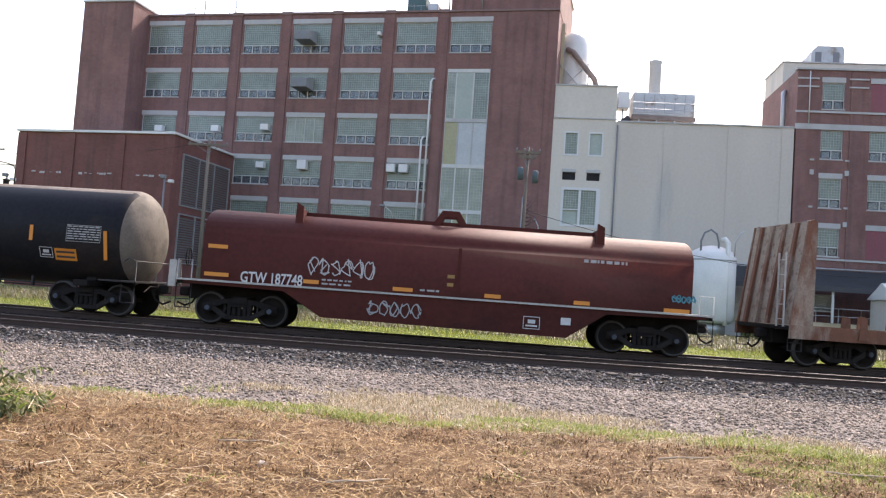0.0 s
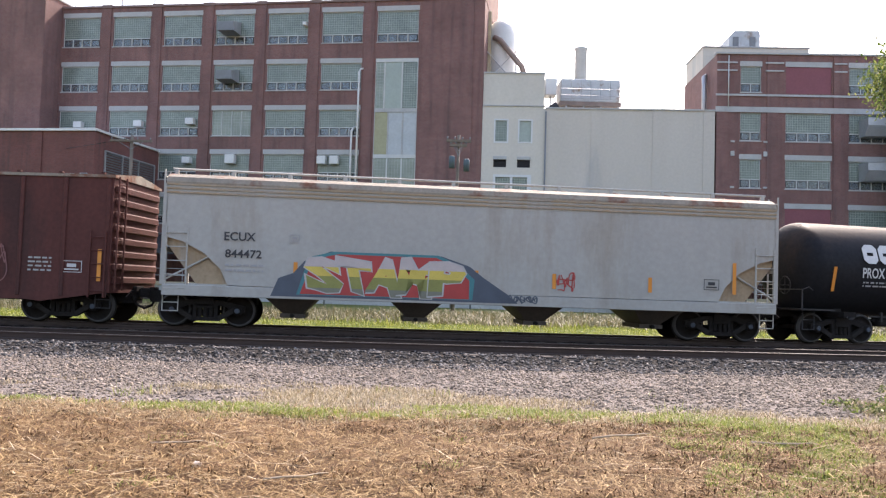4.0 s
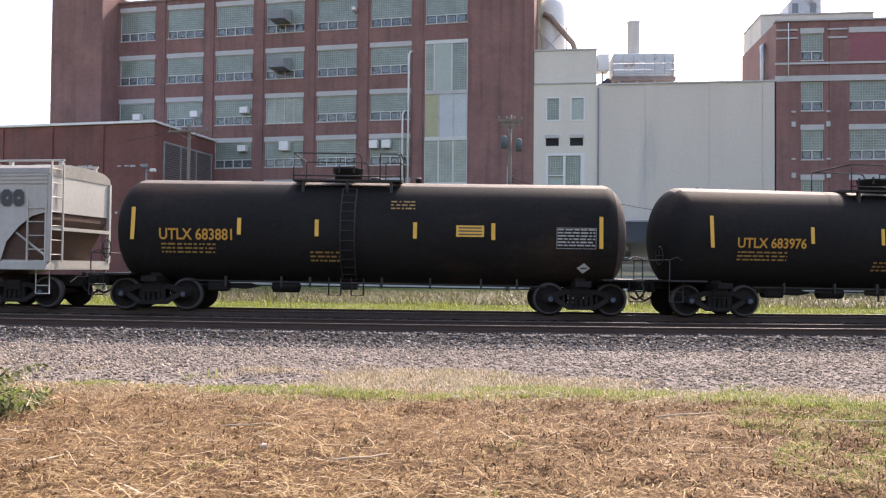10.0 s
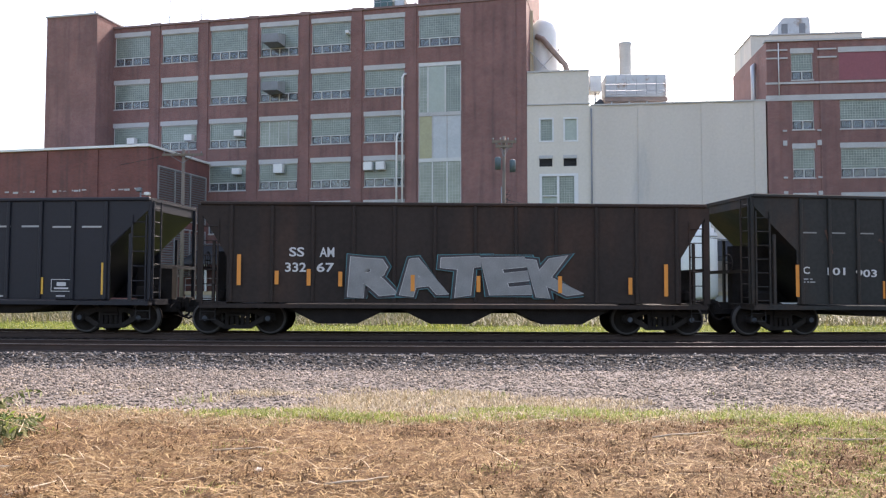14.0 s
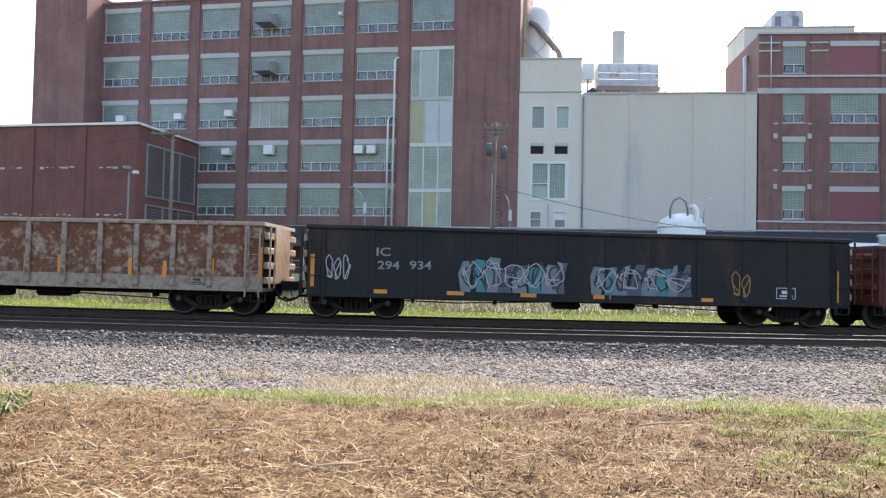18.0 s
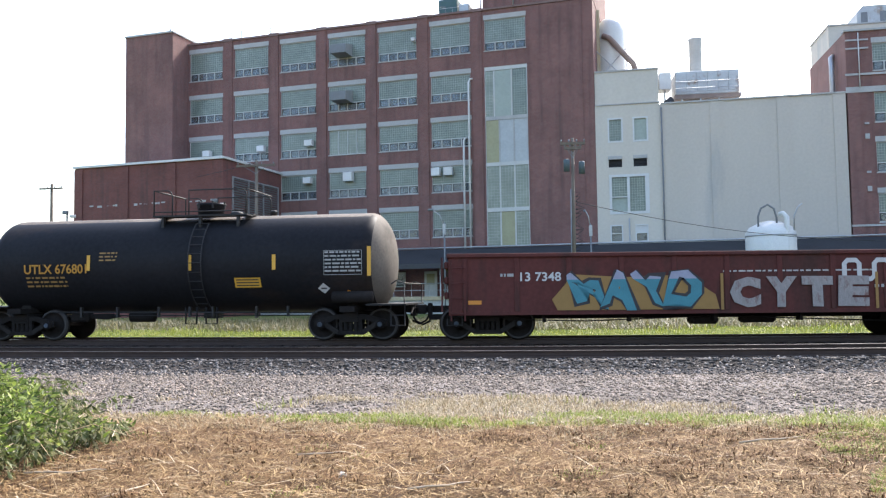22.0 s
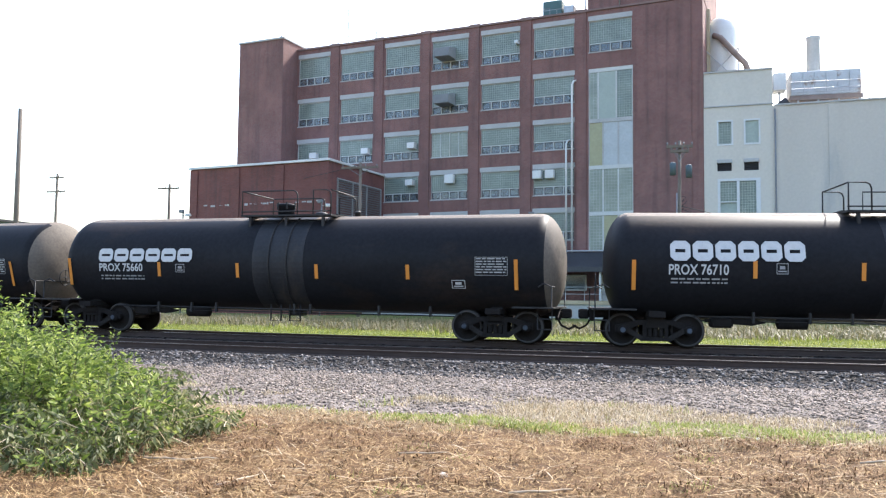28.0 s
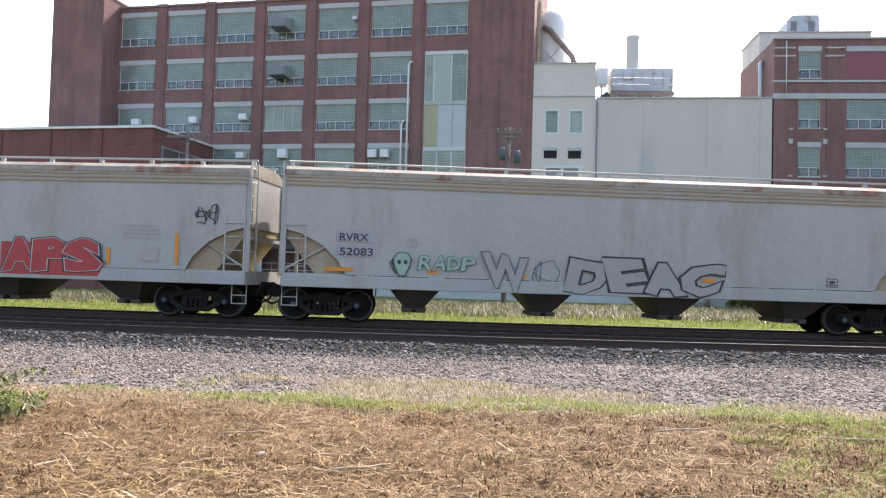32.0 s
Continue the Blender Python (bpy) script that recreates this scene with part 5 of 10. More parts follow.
def coupler_bm():
    bm = bmesh.new()
    box(bm, -0.75, 0.05, -0.09, 0.09, 0.76, 0.96)
    box(bm, 0.0, 0.30, -0.16, 0.14, 0.72, 1.0, bevel=0.04)
    box(bm, -0.15, -0.02, -0.25, 0.25, 0.66, 1.04, bevel=0.02)
    tube(bm, [(0.05, -0.2, 0.9), (0.05, -0.75, 0.92), (0.05, -1.1, 0.75)], 0.018, 6)
    tube(bm, [(-0.1, -0.35, 0.78), (0.05, -0.36, 0.52), (0.25, -0.30, 0.42), (0.45, -0.2, 0.52)], 0.032, 6)
    return bm


def add_coupler(car, x, sx):
    m = pose(x, 0, 0) if sx > 0 else pose(x, 0, 0, 0, 0, 180)
    share("coupler", cached("coupler", coupler_bm, [SOOT]), car, m)


def add_end_gear(car, x0, x1, z=0.95, m=None):
    """Uncoupling rod, steps and a brake hose bracket at both ends."""
    for x, s in ((x0, -1), (x1, 1)):
        for y in (-1.42, 1.42):
            bm = bmesh.new()
            for dx in (0, 0.42):
                tube(bm, [(x - s * dx, y, 0.42), (x - s * dx, y, z)], 0.016, 5)
            tube(bm, [(x, y, 0.43), (x - s * 0.42, y, 0.43)], 0.016, 5)
            tube(bm, [(x, y, 0.66), (x - s * 0.42, y, 0.66)], 0.016, 5)
            part("sill_step", bm, m or STEEL_BLACK, car)


def ladder(car, x0, x1, y, z0, z1, m, n=None, name="ladder"):
    bm = bmesh.new()
    n = n or max(3, int((z1 - z0) / 0.36))
    for x in (x0, x1):
        box(bm, x - 0.02, x + 0.02, y - 0.02, y + 0.02, z0, z1)
    for i in range(n):
        z = z0 + (z1 - z0) * (i + 0.5) / n
        tube(bm, [(x0, y - 0.03, z), (x1, y - 0.03, z)], 0.016, 6)
    return part(name, bm, m, car)


def side_ladder(car, x, y0, y1, z0, z1, m):
    bm = bmesh.new()
    n = max(3, int((z1 - z0) / 0.36))
    for y in (y0, y1):
        box(bm, x - 0.02, x + 0.02, y - 0.02, y + 0.02, z0, z1)
    for i in range(n):
        z = z0 + (z1 - z0) * (i + 0.5) / n
        tube(bm, [(x, y0, z), (x, y1, z)], 0.016, 6)
    return part("ladder", bm, m, car)


def brake_wheel(car, x, y, z, m):
    bm = bmesh.new()
    pts = [(x, y + 0.27 * math.cos(a), z + 0.27 * math.sin(a)) for a in [2 * math.pi * i / 16 for i in range(17)]]
    tube(bm, pts, 0.018, 5, cap=False)
    for k in range(4):
        a = k * math.pi / 2
        tube(bm, [(x, y, z), (x, y + 0.27 * math.cos(a), z + 0.27 * math.sin(a))], 0.012, 5)
    return part("brake_wheel", bm, m, car)


def new_car(kind, label, xl, xr, group="cars of the freight train", category="rail car"):
    """An empty rail car whose trucks stand at xl and xr along the train; returns it and its centre."""
    xc = (xl + xr) / 2
    car = thing(kind, pose(xc, FAR_Y, 0), label, category, group)
    CARS.append((car, xc))
    h = (xr - xl) / 2
    add_truck(car, -h, xc)
    add_truck(car, h, xc)
    add_coupler(car, -h - 1.75, -1)
    add_coupler(car, h + 1.75, 1)
    return car, xc, h


# ---- markings ----
TEXT = {}


def text_mesh(word):
    """A word in the built-in font as a mesh from 0 to 1 in width and in height of capitals."""
    if word not in TEXT:
        cu = bpy.data.curves.new("word", 'FONT')
        cu.body = word
        cu.resolution_u = 3
        cu.offset = 0.018
        ob = bpy.data.objects.new("word", cu)
        me = bpy.data.meshes.new_from_object(ob)
        bpy.data.objects.remove(ob)
        co = np.zeros(len(me.vertices) * 3)
        me.vertices.foreach_get("co", co)
        co = co.reshape(-1, 3)
        lo, hi = co.min(0), co.max(0)
        co[:, 0] = (co[:, 0] - lo[0]) / (hi[0] - lo[0])
        co[:, 1] = (co[:, 1] - lo[1]) / (hi[1] - lo[1])
        co[:, 2] = 0
        me.vertices.foreach_set("co", co.ravel())
        TEXT[word] = me
    return TEXT[word]


def side_frame(car, z):
    """Height of the middle of a marking -> place and upward direction on the car's near side."""
    r = car.get("shell_r", 0.0)
    if r:
        zc = car["shell_z"]
        s = max(-0.97, min(0.97, (z - zc) / r))
        c = math.sqrt(1 - s * s)
        return Vector((0, -r * c, z)), Vector((0, s, c)), Vector((0, -c, s))
    y = car["side_y"] if z > car.get("sill_top", -1) else 1.6
    return Vector((0, -y, z)), Vector((0, 0, 1)), Vector((0, -1, 0))


def on_side(car, x, z, lift=0.012):
    p, up, out = side_frame(car, z)
    p = p + out * lift
    m = Matrix.Identity(4)
    m.col[0][:3] = (1, 0, 0)
    m.col[1][:3] = up
    m.col[2][:3] = out
    m.translation = (x, p.y, p.z)
    return m


def word(car, s, x0, x1, z0, z1, m, name="marking"):
    me = text_mesh(s)
    key = (s, m.name)
    if key not in TEXT:
        q = me.copy()
        q.materials.clear()
        q.materials.append(m)
        TEXT[key] = q
    ob = new(name, TEXT[key])
    ob.parent = car
    mm = on_side(car, x0, (z0 + z1) / 2, car["rib_out"] + 0.010 if "rib_out" in car else 0.036 if "door_out" in car else 0.034 if "shell_r" in car else 0.02) @ Matrix.Diagonal((x1 - x0, z1 - z0, 1, 1)) @ Matrix.Translation((0, -0.5, 0))
    ob.matrix_basis = mm
    return ob


def flat(car, polys, m, name, x, z, lift=0.012, label=""):
    """Flat painted shapes on the near side: lists of (x, z) about a middle."""
    bm = bmesh.new()
    for k, poly in enumerate(polys):
        mi = 0
        dz = 0.0
        if isinstance(poly[0], int):
            mi, poly, *rest = poly
            dz = rest[0] if rest else 0.003 * mi
        f = bm.faces.new([bm.verts.new((a, b, dz + 0.0002 * (k % 7))) for a, b in poly])
        f.normal_update()
        if f.normal.z < 0:
            f.normal_flip()
        f.material_index = mi
    ob = part(name, bm, m, car, label)
    ob.matrix_basis = on_side(car, x, z, lift)
    return ob


def rect(a, b, c, d):
    return [(a, c), (b, c), (b, d), (a, d)]


def stripe(car, x, z0, z1, m=None, w=0.11):
    return flat(car, [rect(-w / 2, w / 2, -(z1 - z0) / 2, (z1 - z0) / 2)], m or ORANGE, "reflective_stripe", x, (z0 + z1) / 2, 0.036 if "door_out" in car else 0.085 if "silver graffiti" in car["label"] else 0.016)


def plate(car, x0, x1, z0, z1, m, lines=0, ink=None, name="placard_plate"):
    w, h = (x1 - x0) / 2, (z1 - z0) / 2
    polys = [(0, rect(-w, w, -h, h))]
    for i in range(lines):
        zz = h - (i + 0.75) * 2 * h / (lines + 0.5)
        polys.append((1, rect(-w * 0.85, w * 0.85, zz - h * 0.35 / lines, zz + h * 0.35 / lines)))
    return flat(car, polys, [m, ink or BLACK_INK], name, (x0 + x1) / 2, (z0 + z1) / 2, 0.014)


def outline_box(car, x0, x1, z0, z1, m, cells=1):
    w, h, t = (x1 - x0) / 2, (z1 - z0) / 2, 0.018
    polys = [rect(-w, w, h - t, h), rect(-w, w, -h, -h + t), rect(-w, -w + t, -h + t, h - t), rect(w - t, w, -h + t, h - t)]
    for i in range(cells):
        xa = -w + 2 * w * (i + 0.5) / cells
        polys.append(rect(xa - w / cells * 0.45, xa + w / cells * 0.45, -h * 0.1, h * 0.5))
    polys.append(rect(-w * 0.7, w * 0.7, -h * 0.6, -h * 0.35))
    return flat(car, polys, m, "stencil_box", (x0 + x1) / 2, (z0 + z1) / 2, 0.014)


def lines(car, x0, x1, z0, z1, n, m, seed=1):
    """Rows of small writing, too small to read."""
    rnd = random.Random(seed)
    w, h = (x1 - x0) / 2, (z1 - z0) / 2
    polys = []
    for i in range(n):
        zt = h - 2 * h * i / n
        zb = zt - 2 * h / n * 0.42
        x = -w
        while x < w - 0.02:
            l = rnd.uniform(0.05, 0.22)
            polys.append(rect(x, min(w, x + l), zb, zt))
            x += l + rnd.uniform(0.025, 0.07)
    return flat(car, polys, TABLE_INK if m == WHITE_INK else m, "stencil_text", (x0 + x1) / 2, (z0 + z1) / 2, 0.014)


def table(car, x0, x1, z0, z1, m):
    """The tank test panel: a box of tabulated writing."""
    rnd = random.Random(int(x0 * 10))
    w, h = (x1 - x0) / 2, (z1 - z0) / 2
    t = 0.012
    polys = [rect(-w, w, h - t, h), rect(-w, w, -h, -h + t), rect(-w, -w + t, -h + t, h - t), rect(w - t, w, -h + t, h - t)]
    n = 6
    for i in range(n):
        zt = h - 0.03 - (2 * h - 0.06) * i / n
        zb = zt - (2 * h - 0.06) / n * 0.45
        x = -w + 0.03
        while x < w - 0.08:
            l = rnd.uniform(0.06, 0.24)
            polys.append(rect(x, min(w - 0.03, x + l), zb, zt))
            x += l + 0.035
    return flat(car, polys, TABLE_INK, "test_panel", (x0 + x1) / 2, (z0 + z1) / 2, 0.014)


def diamond(car, x, z, r, m):
    return flat(car, [(0, [(0, -r), (r, 0), (0, r), (-r, 0)]), (1, rect(-r * 0.45, r * 0.45, -r * 0.14, r * 0.14))], [m, BLACK_INK], "hazard_placard", x, z, 0.02)


def ring_emblem(car, x0, x1, z0, z1, m, n=6):
    """The owner's emblem, as a row of plain rounded slabs, each with a slot."""
    w, h = x1 - x0, z1 - z0
    s = w / n
    k = h * 0.2
    for i in range(n):
        b = s * 0.45
        q, e = 0.085 * h, b - h * 0.24
        slab = [(-b, -h / 2 + k), (-b + k, -h / 2), (b - k, -h / 2), (b, -h / 2 + k), (b, h / 2 - k), (b - k, h / 2), (0, h / 2), (0, q), (e, q), (e, -q), (-e, -q), (-e, q), (-0.0005, q), (-0.0005, h / 2), (-b + k, h / 2), (-b, h / 2 - k)]
        flat(car, [slab], m, "emblem", x0 + (i + 0.5) * s, (z0 + z1) / 2, 0.03, "plain rounded emblem slab")


def stroke(pts, w):
    """A thick line through points, as quads."""
    out = []
    for (xa, za), (xb, zb) in zip(pts, pts[1:]):
        d = Vector((xb - xa, zb - za))
        if d.length < 1e-5:
            continue
        d.normalize()
        n = Vector((-d.y, d.x)) * w / 2
        e = d * w * 0.3
        out.append([(xa - n.x - e.x, za - n.y - e.y), (xb - n.x + e.x, zb - n.y + e.y), (xb + n.x + e.x, zb + n.y + e.y), (xa + n.x - e.x, za + n.y - e.y)])
    return out


def worm_emblem(car, x0, x1, z0, z1, m):
    """A plain wave of thick line with rounded bends."""
    w, h = x1 - x0, z1 - z0
    t = 0.2 * h
    a, b = -w / 2 + t / 2, w / 2 - t / 2
    lo, hi = -h / 2 + t / 2, h / 2 - t / 2
    k = 0.14 * h
    pts = [(a, lo)]
    n = 4
    for i in range(n):
        xa, xb = a + (b - a) * i / n, a + (b - a) * (i + 1) / n
        z = hi if i % 2 == 0 else lo
        e = -k if i % 2 == 0 else k
        pts += [(xa, z + e), (xa + k, z), (xb - k, z), (xb, z + e)]
    pts.append((b, hi))
    left, right = [], []
    for i, (px, pz) in enumerate(pts):
        qa, qb = pts[max(0, i - 1)], pts[min(len(pts) - 1, i + 1)]
        d = Vector((qb[0] - qa[0], qb[1] - qa[1])).normalized()
        left.append((px - d.y * t / 2, pz + d.x * t / 2))
        right.append((px + d.y * t / 2, pz - d.x * t / 2))
    bm = bmesh.new()
    L = [bm.verts.new((u, v, 0)) for u, v in left]
    R = [bm.verts.new((u, v, 0)) for u, v in right]
    for k in range(len(L) - 1):
        bm.faces.new((L[k], R[k], R[k + 1], L[k + 1]))
    ob = part("emblem", bm, m, car, "white wavy line emblem")
    ob.matrix_basis = on_side(car, (x0 + x1) / 2, (z0 + z1) / 2, car.get("over_rib", 0.0) + 0.008)
    return ob


def disc_emblem(car, x, z, r, m):
    """A disc of horizontal bars with an upright one."""
    n = 7
    for i in range(n):
        z0 = -r + 2 * r * i / n
        z1 = z0 + 2 * r / n * 0.62
        w0 = math.sqrt(max(0.0001, r * r - z0 * z0))
        w1 = math.sqrt(max(0.0001, r * r - z1 * z1))
        flat(car, [[(-w0, z0), (w0, z0), (w1, z1), (-w1, z1)]], m, "emblem_bar", x, z, 0.014)
    flat(car, [rect(-r * 0.22, r * 0.22, -r * 0.1, r * 0.96)], m, "emblem_bar", x, z, 0.016)


def fat_letter(ch, offset):
    """A letter of the built-in font, thickened, in a box of about one unit."""
    key = (ch, offset)
    if key not in TEXT:
        cu = bpy.data.curves.new("letter", 'FONT')
        cu.body = ch
        cu.resolution_u = 2
        cu.offset = offset
        ob = bpy.data.objects.new("letter", cu)
        TEXT[key] = bpy.data.meshes.new_from_object(ob)
        bpy.data.objects.remove(ob)
    return TEXT[key]


def spray_letters(car, s, x0, x1, z0, z1, layers, seed, lift=0.012, bands=(), wild=1.0, squeeze=1.25, label="sprayed graffiti letter with a dark outline"):
    """Fat sprayed letters that lean on one another; layers are (thickness, material) from the back, bands split the front one by height."""
    rnd = random.Random(seed)
    n = len(s)
    w = (x1 - x0) / n
    h = z1 - z0
    for i, ch in enumerate(s):
        me0 = fat_letter(ch, layers[-1][0])
        co = np.zeros(len(me0.vertices) * 3)
        me0.vertices.foreach_get("co", co)
        co = co.reshape(-1, 3)
        lo, hi = co.min(0), co.max(0)
        shear, tip, bow = rnd.uniform(-0.16, 0.16) * wild, rnd.uniform(-0.10, 0.10) * wild, rnd.uniform(-0.12, 0.12) * wild
        tall = 1 - rnd.uniform(0.0, 0.10) * wild
        bm = bmesh.new()
        mats = [m for _, m in layers] + [m for _, m in bands]
        for k, (off, m) in enumerate(layers):
            me = fat_letter(ch, off)
            old = set(bm.verts)
            bm.from_mesh(me)
            for f in bm.faces:
                if f.verts[0] not in old:
                    f.material_index = k
            for v in bm.verts:
                if v not in old:
                    u = (v.co.x - lo[0]) / (hi[0] - lo[0]) - 0.5
                    q = (v.co.y - lo[1]) / (hi[1] - lo[1]) - 0.5
                    v.co = (w * squeeze * (u + shear * q + bow * math.sin(3 * q)), h * tall * (q + tip * u + 0.06 * wild * math.sin(5 * u + seed)), 0.0015 * k)
        top = len(layers) - 1
        for cut_at, m in bands:
            g = [f for f in bm.faces if f.material_index >= top]
            geo = list({v for f in g for v in f.verts}) + list({e for f in g for e in f.edges}) + g
            bmesh.ops.bisect_plane(bm, geom=geo, plane_co=(0, cut_at * h, 0), plane_no=(0, 1, 0))
        for f in bm.faces:
            if f.material_index >= top:
                z = f.calc_center_median().y / h
                for b, (cut_at, m) in enumerate(bands):
                    if z < cut_at:
                        f.material_index = top + 1 + b
            f.normal_update()
            if f.normal.z < 0:
                f.normal_flip()
        for v in bm.verts:
            v.co.y = max(-h * 0.56, min(h * 0.6, v.co.y))
            v.co.x = max(-w * 0.66, min(w * 0.66, v.co.x))
        ob = part("graffiti_letter", bm, mats, car, label)
        ob.matrix_basis = on_side(car, x0 + (i + 0.5) * w, (z0 + z1) / 2, lift + 0.0035 * i + car.get("over_rib", 0.0))


def wing(car, pts, m, x, z, lift=0.008, label="sprayed backing shape"):
    return flat(car, [pts], m, "graffiti_field", x, z, lift + car.get("over_rib", 0.0), label)


def tag_scrawl(car, x0, x1, z0, z1, n, m, seed, w=0.03, lift=0.016):
    """A thin sprayed scrawl."""
    rnd = random.Random(seed)
    W, h = x1 - x0, z1 - z0
    out = 0.09 if "door_out" in car and x0 > -1 and x1 < 2 else 0.034 if "door_out" in car else lift + car.get("over_rib", 0.0)
    for i in range(n):
        cx = -W / 2 + (i + 0.5) * W / n
        s = W / n
        pts = []
        ph = rnd.uniform(0, 6.28)
        for k in range(13):
            a = ph + k * rnd.uniform(0.55, 0.9)
            pts.append((cx + s * 0.5 * math.cos(a) * rnd.uniform(0.6, 1.05), h * 0.46 * math.sin(a) * rnd.uniform(0.65, 1.0)))
        smooth = []
        for p0, p1, p2, p3 in zip([pts[0]] + pts, pts, pts[1:], pts[2:] + [pts[-1]]):
            for q in (0.0, 0.25, 0.5, 0.75):
                smooth.append(tuple(0.5 * (2 * b + (c - a) * q + (2 * a - 5 * b + 4 * c - d) * q * q + (3 * b - a - 3 * c + d) * q ** 3) for a, b, c, d in zip(p0, p1, p2, p3)))
        flat(car, stroke(smooth, w), m, "graffiti", (x0 + x1) / 2, (z0 + z1) / 2, out + 0.0004 * (i % 3), "thin sprayed scrawl")


# ---- kinds of car ----
def tank_car(label, xl, xr, sl, sr, plat, paint=None, zt=3.76, zb=0.80, dome=None, rails=True, end_mat=None, style=0, low=None):
    car, xc, h = new_car("tank_car", label, xl, xr)
    paint = paint or BLACK
    r = (zt - zb) / 2
    zc = (zt + zb) / 2
    car["shell_r"], car["shell_z"] = r, zc
    a, b = sl - xc, sr - xc
    d = 0.70
    prof = [(a, 0.02)] + [(a + d * (1 - math.cos(t)), r * math.sin(t) ** 0.86) for t in [radians(q) for q in (6, 12, 20, 28, 36, 44, 52, 60, 68, 76, 83)]] + [(a + d, r)]
    back = [(b - (p - a), q) for p, q in prof][::-1]
    mid = [(a + d + (b - a - 2 * d) * k / 6, r) for k in range(1, 6)]
    bm = revolve(bmesh.new(), prof + mid + back, 'X', 56)
    for v in bm.verts:
        v.co.z += zc
    for f in bm.faces:
        x = f.calc_center_median().x
        # sun-side head gets its lit, dusty tone; the far head keeps the shell paint
        if x > b - d * 0.62 or (end_mat is HOPPER_GREY and x < a + d * 0.62):
            f.material_index = 1
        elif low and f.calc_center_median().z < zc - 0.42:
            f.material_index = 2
        # crown strip in a paler colour: dust or rust plus painted sun sheen
        elif f.calc_center_median().z > zc + r * 0.915:
            f.material_index = 3
    part("shell", bm, [paint, end_mat or TANK_END, low or paint, TANK_TOP if paint is not GREY_TANK else ROOF_RUST], car, smooth=False)
    # underframe at each end
    for s, xe in ((-1, a), (1, b)):
        xt = s * h
        bm = bmesh.new()
        box(bm, min(xt - s * 0.9, s * (h + 1.75)), max(xt - s * 0.9, s * (h + 1.75)), -0.22, 0.22, 0.78, 1.02)
        part("stub_sill", bm, SOOT, car)
        bm = bmesh.new()
        box(bm, xt - 0.22, xt + 0.22, -1.42, 1.42, 0.82, 0.98)
        prism(bm, [(xt - 0.16, 0.98), (xt + 0.16, 0.98), (xt + 0.12, 1.2), (xt - 0.12, 1.2)], -0.85, 0.85)
        part("saddle", bm, SOOT, car)
        xa, xb = sorted((xt + s * 0.55, s * (h + 1.72)))
        part("end_platform", boxm(xa, xb, -1.45, 1.45, 1.0, 1.045), STEEL_BLACK, car)
        bm = bmesh.new()
        xo = s * (h + 1.68)
        for y in (-1.4, 1.4):
            tube(bm, [(xo - s * 0.02, y, 1.04), (xo - s * 0.02, y, 1.62), (xo - s * 0.25, y, 1.70), (xo - s * 0.40, y * 0.98, 1.60)], 0.02, 6)
        tube(bm, [(xo - s * 0.02, -1.4, 1.62), (xo - s * 0.02, 1.4, 1.62)], 0.02, 6)
        part("end_handrail", bm, STEEL_BLACK, car)
        bm = bmesh.new()
        for dx in (0, 0.4):
            tube(bm, [(xo - s * dx, -1.44, 0.42), (xo - s * dx, -1.44, 1.03)], 0.016, 5)
        tube(bm, [(xo, -1.44, 0.43), (xo - s * 0.4, -1.44, 0.43)], 0.016, 5)
        tube(bm, [(xo, -1.44, 0.72), (xo - s * 0.4, -1.44, 0.72)], 0.016, 5)
        part("sill_step", bm, STEEL_BLACK, car)
    brake_wheel(car, -h - 1.6, -0.5, 1.75, STEEL_BLACK)
    # side pipe and hangers under the tank
    bm = bmesh.new()
    tube(bm, [(-h + 1.0, -1.05, 0.86), (h - 1.0, -1.05, 0.80)], 0.028, 6)
    tube(bm, [(-h + 1.0, -0.7, 0.74), (h - 1.2, -0.7, 0.72)], 0.02, 6)
    part("brake_pipe", bm, STEEL_BLACK, car)
    rnd = random.Random(int(abs(xc)))
    for k in range(7):
        x = -h + 1.3 + (2 * h - 2.6) * (k + rnd.uniform(0.1, 0.9)) / 7
        part("hanger", boxm(x - 0.03, x + 0.03, -1.1, -1.0, 0.70, 1.0), STEEL_BLACK, car)
    pm = (plat[0] + plat[1]) / 2 - xc
    part("bottom_outlet", boxm(pm - 0.25, pm + 0.25, -0.2, 0.2, 0.62, 0.86, bevel=0.03), STEEL_BLACK, car)
    for dx in (-0.5, 0.15):
        part("outlet_guard", tubem([(pm + dx, -0.85, 0.98), (pm + dx, -0.85, 0.48), (pm + dx + 0.35, -0.85, 0.48), (pm + dx + 0.35, -0.85, 0.98)], 0.028, 6), STEEL_BLACK, car)
    part("brake_rigging", prism(bmesh.new(), [(-h + 1.4, 0.70), (-h + 2.6, 0.62), (-h + 3.0, 0.70), (-h + 2.7, 0.80), (-h + 1.4, 0.78)], -0.75, -0.55), SOOT, car)
    part("air_reservoir", revolve(bmesh.new(), [(-h + 3.3, 0.06), (-h + 3.35, 0.17), (-h + 4.1, 0.17), (-h + 4.15, 0.06)], 'X', 14), SOOT, car).location = (0, -0.55, 0.70)
    part("brake_cylinder", boxm(-h + 1.5, -h + 2.1, -0.9, -0.5, 0.55, 0.85, bevel=0.06), SOOT, car)
    # top platform
    pa, pb = plat[0] - xc, plat[1] - xc
    bm = bmesh.new()
    for y0, y1 in ((-1.05, -0.55), (0.55, 1.05)):
        box(bm, pa, pb, y0, y1, zt - 0.06, zt - 0.01)
    for x in (pa, pb - 0.3):
        box(bm, x, x + 0.3, -0.55, 0.55, zt - 0.02, zt + 0.03)
